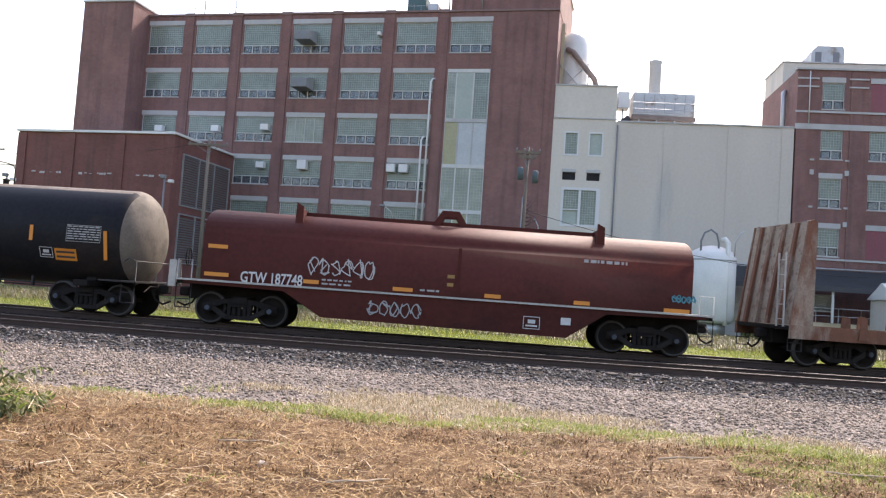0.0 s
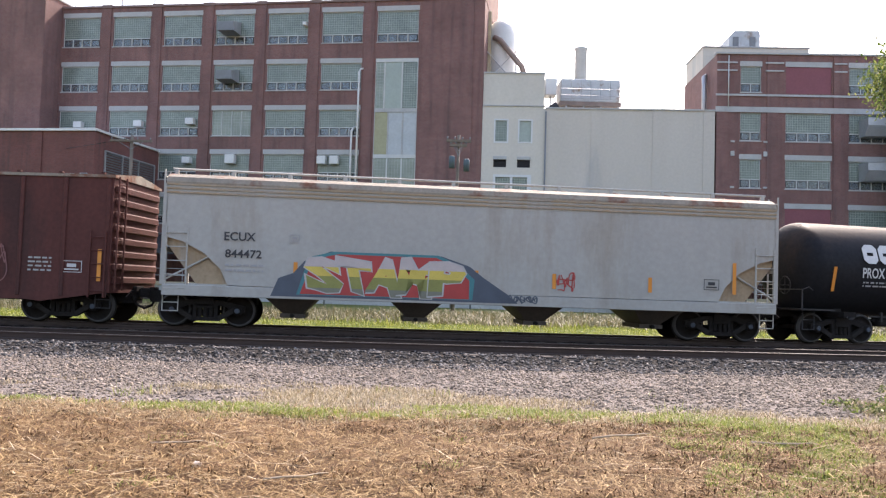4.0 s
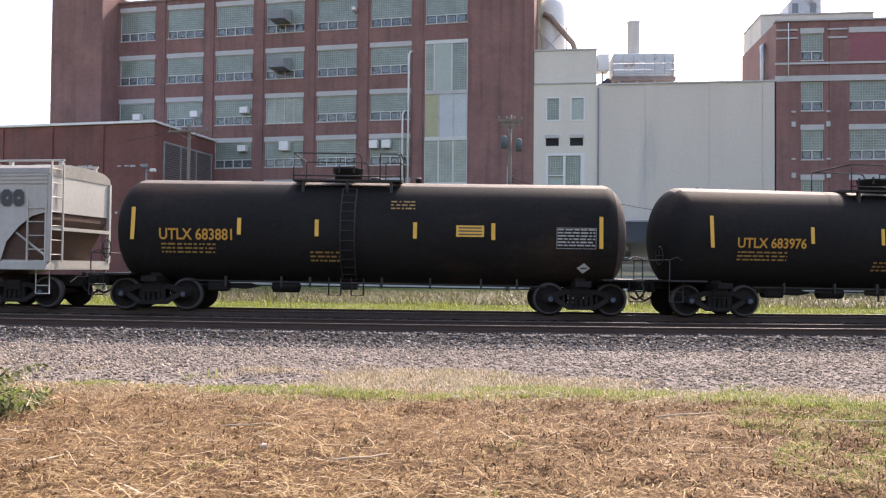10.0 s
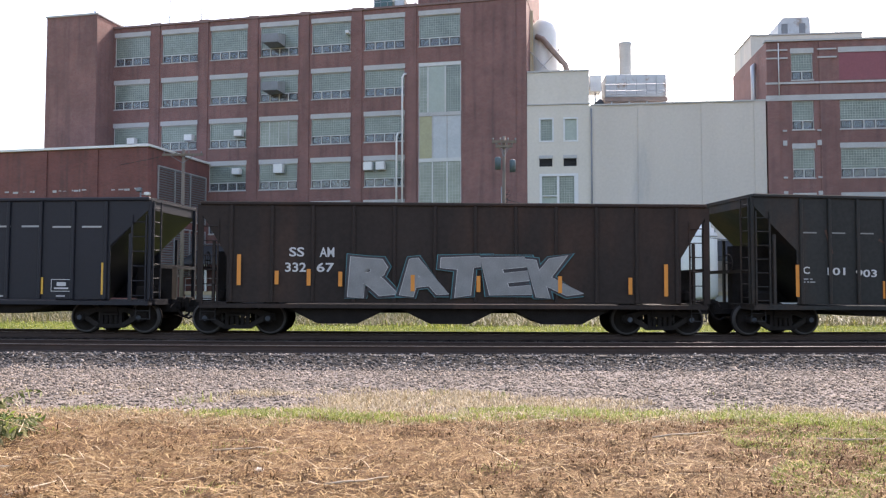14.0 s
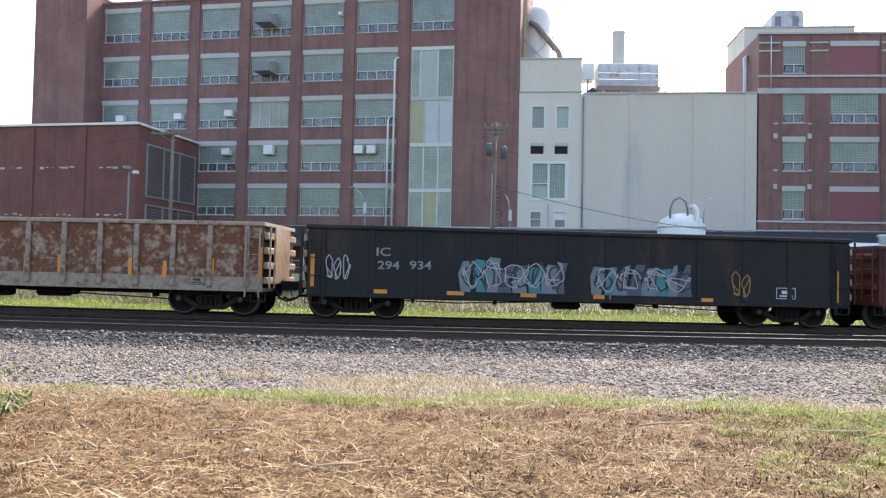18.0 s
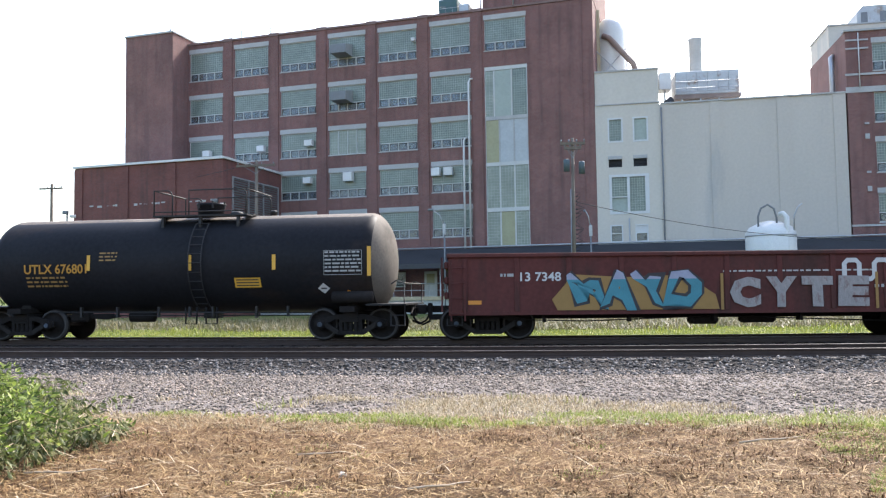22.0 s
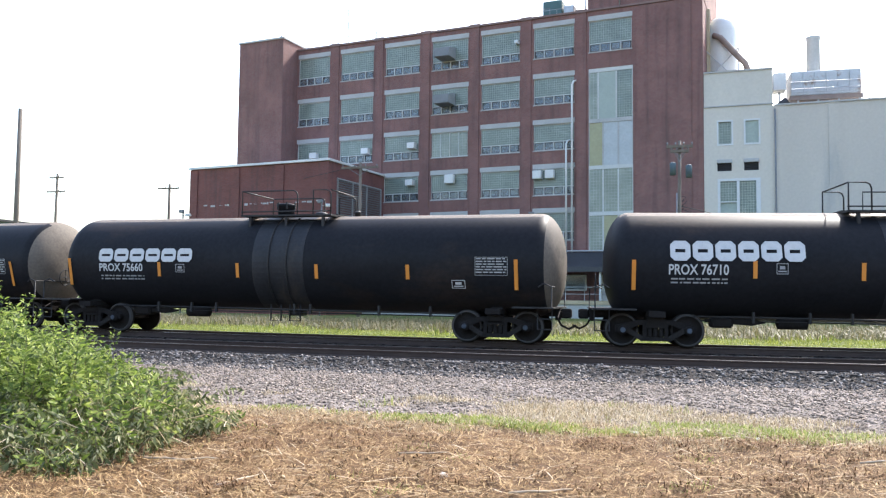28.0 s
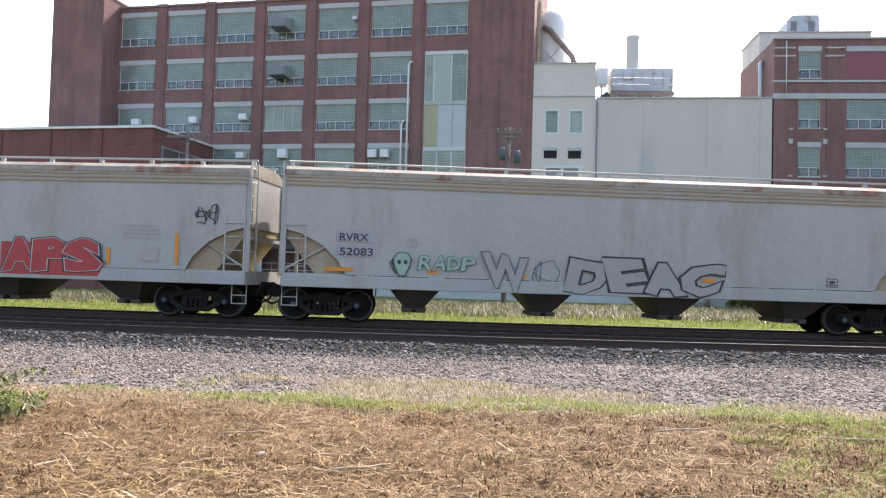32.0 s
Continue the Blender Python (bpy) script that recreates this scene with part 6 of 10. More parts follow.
    for x in (pa + 0.3, pm, pb - 0.3):
        box(bm, x - 0.04, x + 0.04, -1.0, -0.9, zt - 0.5, zt - 0.06)
        box(bm, x - 0.04, x + 0.04, 0.9, 1.0, zt - 0.5, zt - 0.06)
    part("walkway", bm, STEEL_BLACK, car)
    if rails:
        top = zt + 0.74
        for y in (-1.02, 1.02):
            part("toe_rail", tubem([(pa, y, zt + 0.09), (pb, y, zt + 0.09)], 0.022, 6), STEEL_BLACK, car)
            for xs, xe in ((pa + 0.03, pa + 0.62), (pa + 1.15, pb - 0.03)) if style % 2 == 0 else ((pa + 0.03, pb - 1.15), (pb - 0.62, pb - 0.03)):
                hoop = [(xs, y, zt - 0.04), (xs, y, top), (xe - 0.14, y, top), (xe - 0.04, y, top - 0.05), (xe, y, top - 0.16), (xe, y, zt - 0.04)]
                part("guard_rail", tubem(hoop, 0.022, 6), STEEL_BLACK, car)
        for x in (pa + 0.03, pb - 0.03):
            part("end_rail", tubem([(x, -1.02, top), (x, 1.02, top)], 0.022, 6), STEEL_BLACK, car)
    slim = 0.27 if "emblem" in label else 0.40
    dx = dome if dome is not None else pm - 0.5 if "emblem" in label else pm - 0.1
    bm = revolve(bmesh.new(), [(zt - 0.08, slim), (zt + 0.33, slim), (zt + 0.35, slim + 0.05), (zt + 0.42, slim + 0.05), (zt + 0.45, 0.2), (zt + 0.455, 0.02)], 'Z', 20)
    for v in bm.verts:
        v.co.x += dx
    part("manway", bm, paint, car)
    for k in range(6):
        q = k * math.pi / 3
        xq, yq = dx + (slim + 0.03) * math.cos(q), (slim + 0.03) * math.sin(q)
        part("lid_bolt", boxm(xq - 0.025, xq + 0.025, yq - 0.025, yq + 0.025, zt + 0.26, zt + 0.47), STEEL_BLACK, car)
    part("vent_valve", revolve(bmesh.new(), [(zt - 0.06, 0.09), (zt + 0.10, 0.09), (zt + 0.12, 0.13), (zt + 0.17, 0.06)], 'Z', 10), STEEL_BLACK, car).location = (pb + 0.45, 0, 0)
    bm = revolve(bmesh.new(), [(zt - 0.08, 0.2), (zt + 0.12, 0.2), (zt + 0.16, 0.12)], 'Z', 12)
    for v in bm.verts:
        v.co.x += pm + 0.75
    part("valve_housing", bm, STEEL_BLACK, car)
    if "emblem" in label:
        # wide strap round the middle instead of a ladder
        bm = revolve(bmesh.new(), [(pm - 0.85, r - 0.05), (pm - 0.85, r + 0.006), (pm + 0.85, r + 0.006), (pm + 0.85, r - 0.05)], 'X', 56, smooth=False)
        for v in bm.verts:
            v.co.z += zc
        part("middle_band", bm, BAND_BLACK, car, "scuffed black band")
        for dx in (-0.3, 0.3):
            part("strap", tubem([(pm + dx, -(r + 0.03) * math.cos(t), zc + (r + 0.03) * math.sin(t)) for t in [radians(q) for q in range(66, -67, -12)]], 0.03, 6), STEEL_BLACK, car)
        return car, xc
    # ladder down the side from the platform, following the shell
    bm = bmesh.new()
    lx = pm + 0.1
    ang = [radians(q) for q in range(50, -61, -10)]
    for x in (lx - 0.2, lx + 0.2):
        tube(bm, [(x, -(r + 0.09) * math.cos(t), zc + (r + 0.09) * math.sin(t)) for t in ang], 0.02, 6)
    for t in ang:
        tube(bm, [(lx - 0.2, -(r + 0.09) * math.cos(t), zc + (r + 0.09) * math.sin(t)), (lx + 0.2, -(r + 0.09) * math.cos(t), zc + (r + 0.09) * math.sin(t))], 0.014, 5)
    part("ladder", bm, STEEL_BLACK, car)
    return car, xc


def covered_hopper(label, xl, xr, xa, xb, zt, paint, cut, bays, roof, sill_z=(0.78, 1.12), ribs=0, curved=True, chute=None, chute_z=0.3, slope=None, band=None):
    car, xc, h = new_car("covered_hopper", label, xl, xr)
    a, b = xa - xc, xb - xc
    ze = zt - 0.38
    car["side_y"] = 1.56
    car["sill_top"] = sill_z[1]
    zs = sill_z[1]
    zc0, dx = cut     # height and length of the cut-away lower corner
    left = [(a + 0.02, ze), (a + 0.02, zc0)]
    if curved:
        left += [(a + 0.5, zc0 - 0.12), (a + dx * 0.62, zc0 - 0.42), (a + dx * 0.88, zc0 - 0.85), (a + dx, zs + 0.02)]
    else:
        left += [(a + 0.1, zc0 - 0.05), (a + dx, zc0 - 0.9), (a + dx, zs + 0.02)]
    right = [(b - (p - a), q) for p, q in left][::-1]
    bm = bmesh.new()
    prism(bm, left + right, -1.55, 1.55)
    for f in bm.faces:
        n = f.normal
        if abs(n.y) < 0.5 and n.z < -0.05 and abs(n.x) > 0.2:
            f.material_index = 1
    part("body", bm, [paint, slope or SLOPE_TAN], car)
    if band:
        part("stained_band", boxm(a + dx + 0.9, b - dx - 0.6, -1.562, -1.55, zs + 0.03, band), HOPPER_TAN, car)
    # roof
    bm = bmesh.new()
    sec = [(-1.56, ze - 0.02), (-1.56, ze + 0.05), (-1.50, ze + 0.18), (-1.2, ze + 0.30), (-0.6, zt - 0.01), (0.6, zt - 0.01), (1.2, ze + 0.30), (1.50, ze + 0.18), (1.56, ze + 0.05), (1.56, ze - 0.02)]
    A = [bm.verts.new((a, y, z)) for y, z in sec]
    B = [bm.verts.new((b, y, z)) for y, z in sec]
    for i in range(len(sec)):
        j = (i + 1) % len(sec)
        bm.faces.new((A[i], A[j], B[j], B[i]))
    bm.faces.new(A)
    bm.faces.new(B)
    bmesh.ops.recalc_face_normals(bm, faces=bm.faces[:])
    part("roof", bm, roof, car)
    for z in () if ribs else (ze - 0.05, ze - 0.16, ze - 0.27):
        part("roof_flange", boxm(a + 0.02, b - 0.02, -1.585, -1.552, z, z + 0.05), HOPPER_TAN if roof is ROOF_RUST else paint, car)
    bm = bmesh.new()
    for y in (-0.85, 0.85):
        tube(bm, [(a, y, zt + 0.10), (b, y, zt + 0.10)], 0.035, 6)
    part("running_board", bm, PALE_GREY, car)
    n = max(6, int((b - a) / 1.55))
    sup = cached("board_bracket_%d" % int(zt * 100), lambda: boxm(-0.05, 0.05, -0.9, -0.8, zt - 0.2, zt + 0.09), [PALE_GREY])
    for i in range(n + 1):
        share("board_support", sup, car, pose(a + 0.1 + (b - a - 0.2) * i / n, 1.7, 0))
        share("board_support", sup, car, pose(a + 0.1 + (b - a - 0.2) * i / n, 0, 0))
    for i in range(10):
        x = a + 1.2 + (b - a - 2.4) * i / 9
        bm = revolve(bmesh.new(), [(zt - 0.02, 0.32), (zt + 0.07, 0.30)], 'Z', 14)
        for v in bm.verts:
            v.co.x += x
        part("hatch", bm, roof, car)
    # sill
    part("side_sill", boxm(a, b, -1.6, 1.6, sill_z[0], sill_z[1], bevel=0.015), paint, car)
    for s in (-1, 1):
        part("stub_sill", boxm(min(s * (h - 1.3), s * (h + 1.7)), max(s * (h - 1.3), s * (h + 1.7)), -0.25, 0.25, 0.62, 0.95), SOOT, car)
    # chutes
    chute = chute or CHUTE
    inner = b - a - 2 * dx
    w = 4.4 if ribs else 0.47 * h if bays == 4 else inner / bays
    slim = 0.50 if ribs else 0.27 if bays == 4 else 0.42
    for i in range(bays):
        x0 = (a + b) / 2 + w * (i - bays / 2)
        x1 = x0 + w
        xm = (x0 + x1) / 2
        bm = bmesh.new()
        wide = 1.5 if ribs else 0.70 if bays == 4 else w * 0.40
        zz = sill_z[0] if not ribs else sill_z[1] - 0.02
        t = [(xm - wide, -1.35, zz), (xm + wide, -1.35, zz), (xm + wide, 1.35, zz), (xm - wide, 1.35, zz)]
        q = [(xm - slim, -0.75, chute_z + 0.12), (xm + slim, -0.75, chute_z + 0.12), (xm + slim, 0.75, chute_z + 0.12), (xm - slim, 0.75, chute_z + 0.12)]
        vt = [bm.verts.new(p) for p in t]
        vb = [bm.verts.new(p) for p in q]
        for k in range(4):
            bm.faces.new((vt[k], vb[k], vb[(k + 1) % 4], vt[(k + 1) % 4]))
        bm.faces.new(vt)
        bm.faces.new(vb)
        bmesh.ops.recalc_face_normals(bm, faces=bm.faces[:])
        box(bm, xm - slim - 0.08, xm + slim + 0.08, -0.8, 0.8, chute_z, chute_z + 0.12)
        c = part("chute", bm, chute, car)
        bm = revolve(bmesh.new(), [(-0.95, 0.06), (-0.78, 0.06)], 'Y', 8)
        for v in bm.verts:
            v.co.x += xm
            v.co.z += chute_z + 0.06
        part("gate_shaft", bm, SOOT, c)
    if bays == 3 and not ribs:
        part("centre_sill", boxm(a + dx + 0.6, b - dx - 0.6, -0.5, 0.5, 0.60, sill_z[0]), RUST_DARK, car, "rust-brown centre sill")
        for i in range(7):
            x = a + dx + 0.9 + (inner - 1.8) * i / 6
            part("panel_seam", boxm(x - 0.02, x + 0.02, -1.566, -1.55, zs, ze - 0.3), paint, car)
    # ribs
    if ribs:
        for i in range(bays - 1):
            xm = (a + b) / 2 + w * (i - bays / 2 + 1)
            part("centre_plate", boxm(xm - 1.4, xm + 1.4, -0.6, 0.6, 0.62, sill_z[0]), chute, car, "dusty tan plate between the chutes")
        for s in (-1, 1):
            xp = (a + b) / 2 + s * ((b - a) / 2 - dx - 0.15)
            part("bolster_plate", boxm(xp - 0.3, xp + 0.3, -1.6, -1.56, sill_z[0] - 0.4, sill_z[0], bevel=0.01), paint, car)
            part("jacking_hole", boxm(xp - 0.07, xp + 0.07, -1.606, -1.59, sill_z[0] - 0.28, sill_z[0] - 0.12), SOOT, car)
            xe = a if s < 0 else b
            for k in range(3):
                xq = xe - s * (0.55 + 0.3 * k)
                part("bay_post", boxm(xq - 0.04, xq + 0.04, -1.2, -1.1, zs, zc0 - 0.15 - 0.28 * k), paint, car)
            part("bay_handrail", tubem([(xe, -1.55, zs + 0.12), (xe - s * dx, -1.55, zs + 0.12)], 0.03, 6), paint, car)
        rib = cached("hopper_rib_%d" % int(zt * 100), lambda: boxm(-0.045, 0.045, -1.578, -1.55, zs, ze - 0.02, bevel=0.01), [paint])
        for i in range(ribs):
            share("rib", rib, car, pose(a + dx + 0.15 + (inner - 0.3) * i / (ribs - 1), 0, 0))
    # ladders and end frames
    for s, xe in ((-1, a), (1, b)):
        ladder(car, xe - s * 0.06, xe - s * 0.62, -1.56, sill_z[0], zc0 + 0.3 if s < 0 else zc0 + 0.3, PALE_GREY)
        side_ladder(car, xe + s * 0.06, -1.5, -0.95, sill_z[1], zt, PALE_GREY)
        bm = bmesh.new()
        for y in (-1.5, 1.5):
            box(bm, xe - 0.05, xe + 0.05, y - 0.05, y + 0.05, zs, ze)
        box(bm, xe - 0.05, xe + 0.05, -1.45, 1.45, zs + 0.9, zs + 1.0)
        tube(bm, [(xe, -1.5, zs + 0.1), (xe - s * dx * 0.8, -1.45, zs + 0.9)], 0.03, 6)
        part("end_frame", bm, paint, car)
        if curved:
            # slope sheet of the end pocket, set back behind the arched side
            q = [(xe - s * 0.06, zc0 + 0.05), (xe - s * 0.06, zc0 - 0.2), (xe - s * dx * 0.5, zs + 0.04), (xe - s * (dx + 0.05), zs + 0.04), (xe - s * (dx + 0.05), zc0 + 0.05)]
            bm = bmesh.new()
            prism(bm, q, -1.42, 1.42)
            # tan by default; a dark slope colour paints the pocket's shade
            part("slope_sheet", bm, HOPPER_TAN if slope is None else slope, car, "rust-toned slope sheet in the end pocket")
        x0, x1 = sorted((xe, xe - s * dx))
        part("end_floor", boxm(x0, x1, -1.5, 1.5, zs, zs + 0.04), paint, car)
    brake_wheel(car, a - 0.12, -0.2, 2.6, PALE_GREY)
    add_end_gear(car, a, b, sill_z[0], PALE_GREY)
    return car, xc


def gondola(label, xl, xr, xa, xb, zt, zb, paint, rib_paint, ribs, rim=None):
    car, xc, h = new_car("gondola_car", label, xl, xr)
    a, b = xa - xc, xb - xc
    car["side_y"] = 1.545
    proud = 0.09 if paint is GON_RUST else 0.03
    car["rib_out"] = proud
    car["over_rib"] = proud if paint is not GON_RUST else 0.0
    for y0, y1 in ((-1.54, -1.50), (1.50, 1.54)):
        part("side", boxm(a + 0.05, b - 0.05, y0, y1, zb, zt - 0.12), paint, car)
    if paint is GON_RUST:
        part("lower_side_strip", boxm(a + 0.05, b - 0.05, -1.543, -1.54, zb, zb + 0.30), rib_paint, car, "pale scuffed lower strip")
    slotted = paint in (GON_RUST, GON_BLACK)
    for x0, x1, s in ((a + 0.05, a + 0.12, -1), (b - 0.12, b - 0.05, 1)):
        # slotted ends get a dark sheet that paints the shade between the beams
        e = part("end", boxm(x0, x1, -1.5, 1.5, zb, zt - 0.1), SOOT if slotted else paint, car)
        xo = sorted((x0 if s < 0 else x1, (x0 if s < 0 else x1) + s * 0.12))
        if slotted:
            # rusty beams in a sunlit tan with dark slots, and a plain sheet in the middle
            for k in range(4):
                z = zb + 0.12 + k * (zt - zb - 0.35) / 3.6
                part("end_rib", boxm(xo[0], xo[1], -1.5, 1.5, z, z + 0.19, bevel=0.02), SLOPE_TAN, e, "rusty end beam in a sunlit tan")
            xm = xo[1] if s > 0 else xo[0]
            part("end_sheet", boxm(min(xm, xm + s * 0.02), max(xm, xm + s * 0.02), -0.75, 0.75, zb + 0.1, zt - 0.12), SLOPE_TAN, e, "rust-stained tan end sheet")
        else:
            for k in range(3):
                z = zb + 0.35 + k * (zt - zb - 0.6) / 2.4
                part("end_rib", boxm(xo[0], xo[1], -1.5, 1.5, z, z + 0.2, bevel=0.03), paint, e)
    part("floor", boxm(a + 0.12, b - 0.12, -1.5, 1.5, zb + 0.02, zb + 0.1), SOOT, car)
    bm = bmesh.new()
    for y0, y1 in ((-1.62, -1.48), (1.48, 1.62)):
        box(bm, a, b, y0, y1, zt - 0.12, zt, bevel=0.02)
    for x0, x1 in ((a, a + 0.15), (b - 0.15, b)):
        box(bm, x0, x1, -1.48, 1.48, zt - 0.11, zt - 0.005)
    part("top_chord", bm, rim or rib_paint, car)
    part("side_sill", boxm(a + 0.05, b - 0.05, -1.56, 1.56, zb - 0.10, zb + 0.0), paint if paint is not GON_RUST else rib_paint, car)
    rib = cached("gondola_rib_%s_%d" % (rib_paint.name, int(zt * 100)), lambda: boxm(-0.075, 0.075, -1.54 - proud, -1.54, zb, zt - 0.12, bevel=min(0.03, proud * 0.4)), [rib_paint])
    n = ribs
    for i in range(n):
        x = a + 0.5 + (b - a - 1.0) * i / (n - 1)
        share("rib", rib, car, pose(x, 0, 0))
        share("rib", rib, car, pose(x, 0, 0, 0, 0, 180))
    part("centre_sill", boxm(-h - 1.7, h + 1.7, -0.25, 0.25, 0.55, zb - 0.1), SOOT, car)
    bm = bmesh.new()
    tube(bm, [(-h + 1.1, -1.0, 0.55), (-h + 2.8, -1.0, 0.5), (0, -1.0, 0.62), (h - 1.1, -1.0, 0.42)], 0.02, 6)
    part("brake_rod", bm, SOOT, car)
    for k in range(5):
        x = -h + 1.6 + (2 * h - 3.2) * k / 4
        part("hanger", boxm(x - 0.04, x + 0.04, -1.2, -0.9, 0.48, zb - 0.1), SOOT, car)
    part("brake_cylinder", boxm(-0.6, 0.2, -0.9, -0.4, 0.38, 0.62, bevel=0.08), SOOT, car)
    part("air_reservoir", boxm(0.9, 1.9, -0.7, -0.3, 0.40, 0.62, bevel=0.08), SOOT, car)
    for s, xe in ((-1, a), (1, b)):
        ladder(car, xe - s * 0.12, xe - s * 0.5, -1.66, zb - 0.25, zt - 0.2, paint if paint is not GON_RUST else rib_paint, 4)
        side_ladder(car, xe + s * 0.14, -1.5, -1.05, zb, zt - 0.1, paint if paint is not GON_RUST else rib_paint)
    brake_wheel(car, a - 0.2, 0.3, 1.9, SOOT)
    add_end_gear(car, a, b, zb - 0.1)
    return car, xc


def open_hopper(label, xl, xr, xa, xb, zt, zb, paint, cut_z, cut_x, ribs, bays, sun_mat=None, foot=0.32):
    car, xc, h = new_car("open_hopper", label, xl, xr)
    a, b = xa - xc, xb - xc
    car["side_y"] = 1.545
    poly = [(a + 0.03, zt - 0.1), (a + 0.03, zt - 0.35), (a + cut_x, cut_z), (a + cut_x, zb), (b - cut_x, zb), (b - cut_x, cut_z), (b - 0.03, zt - 0.35), (b - 0.03, zt - 0.1)]
    for y0, y1 in ((-1.54, -1.50), (1.50, 1.54)):
        bm = bmesh.new()
        prism(bm, poly, y0, y1)
        part("side", bm, paint, car)
    for s, xe in ((-1, a), (1, b)):
        bm = bmesh.new()
        p = [(xe - s * 0.03, zt - 0.1), (xe - s * 0.03, zt - 0.35), (xe - s * (cut_x + 1.6), 0.95), (xe - s * (cut_x + 1.7), 1.02), (xe - s * 0.10, zt - 0.1)]
        prism(bm, p, -1.5, 1.5)
        part("slope_sheet", bm, paint, car)
        bm = bmesh.new()
        for y in (-1.48, 1.48):
            box(bm, xe - 0.05, xe + 0.05, y - 0.05, y + 0.05, zb, zt - 0.1)
            box(bm, xe - s * cut_x * 0.5 - 0.04, xe - s * cut_x * 0.5 + 0.04, y - 0.04, y + 0.04, zb, (zt + cut_z) / 2 - 0.35)
        box(bm, xe - 0.05, xe + 0.05, -1.43, 1.43, zb + 0.9, zb + 1.0)
        part("end_post", bm, paint, car)
        ladder(car, xe - s * 0.08, xe - s * 0.5, -1.56, zb - 0.1, zt - 0.5, paint)
        side_ladder(car, xe + s * 0.08, -1.45, -1.0, zb, zt - 0.1, paint)
        x0, x1 = sorted((xe, xe - s * cut_x))
        part("end_floor", boxm(x0, x1, -1.5, 1.5, zb - 0.04, zb), paint, car)
        # with sun_mat the web's sun side is painted as lit; other webs stay dark
        part("centre_web", boxm(x0 + 0.1, x1 + 0.05, -0.15, 0.15, zb, cut_z + 0.2 if s < 0 else zb + 0.95), sun_mat if sun_mat and s > 0 else SOOT, car)
        part("air_reservoir", boxm(x0 + 0.3, x1 - 0.2, -0.7, -0.2, zb + 0.02, zb + 0.38, bevel=0.08), SOOT, car)
    bm = bmesh.new()
    for y0, y1 in ((-1.60, -1.48), (1.48, 1.60)):
        box(bm, a, b, y0, y1, zt - 0.1, zt, bevel=0.02)
    for x0, x1 in ((a, a + 0.12), (b - 0.12, b)):
        box(bm, x0, x1, -1.48, 1.48, zt - 0.1, zt - 0.004)
    part("top_chord", bm, paint, car)
    part("side_sill", boxm(a, b, -1.57, 1.57, zb - 0.16, zb - 0.042), paint, car)
    part("centre_sill", boxm(-h - 1.7, h + 1.7, -0.25, 0.25, 0.6, zb - 0.16), SOOT, car)
    for i in range(ribs):
        x = a + cut_x + 0.12 + (b - a - 2 * cut_x - 0.24) * i / (ribs - 1)
        rib = cached("open_hopper_rib_%s_%d" % (paint.name, int(zt * 100)), lambda: boxm(-0.05, 0.05, -1.60, -1.54, zb, zt - 0.1, bevel=0.02), [paint])
        share("rib", rib, car, pose(x, 0, 0))
        share("rib", rib, car, pose(x, 0, 0, 0, 0, 180))
    inner = 2 * h - 2.6
    for i in range(bays):
        x0 = -inner / 2 + inner * i / bays
        x1 = x0 + inner / bays
        xm = (x0 + x1) / 2
        w = (x1 - x0) / 2
        bm = bmesh.new()
        prism(bm, [(xm - w * 0.92, zb - 0.16), (xm - w * 0.35, foot), (xm + w * 0.35, foot), (xm + w * 0.92, zb - 0.16)], -1.3, 1.3)
        part("discharge_bay", bm, SOOT, car)
    add_end_gear(car, a, b, zb - 0.16)
    brake_wheel(car, a - 0.12, -0.3, zb + 1.2, paint)
    return car, xc


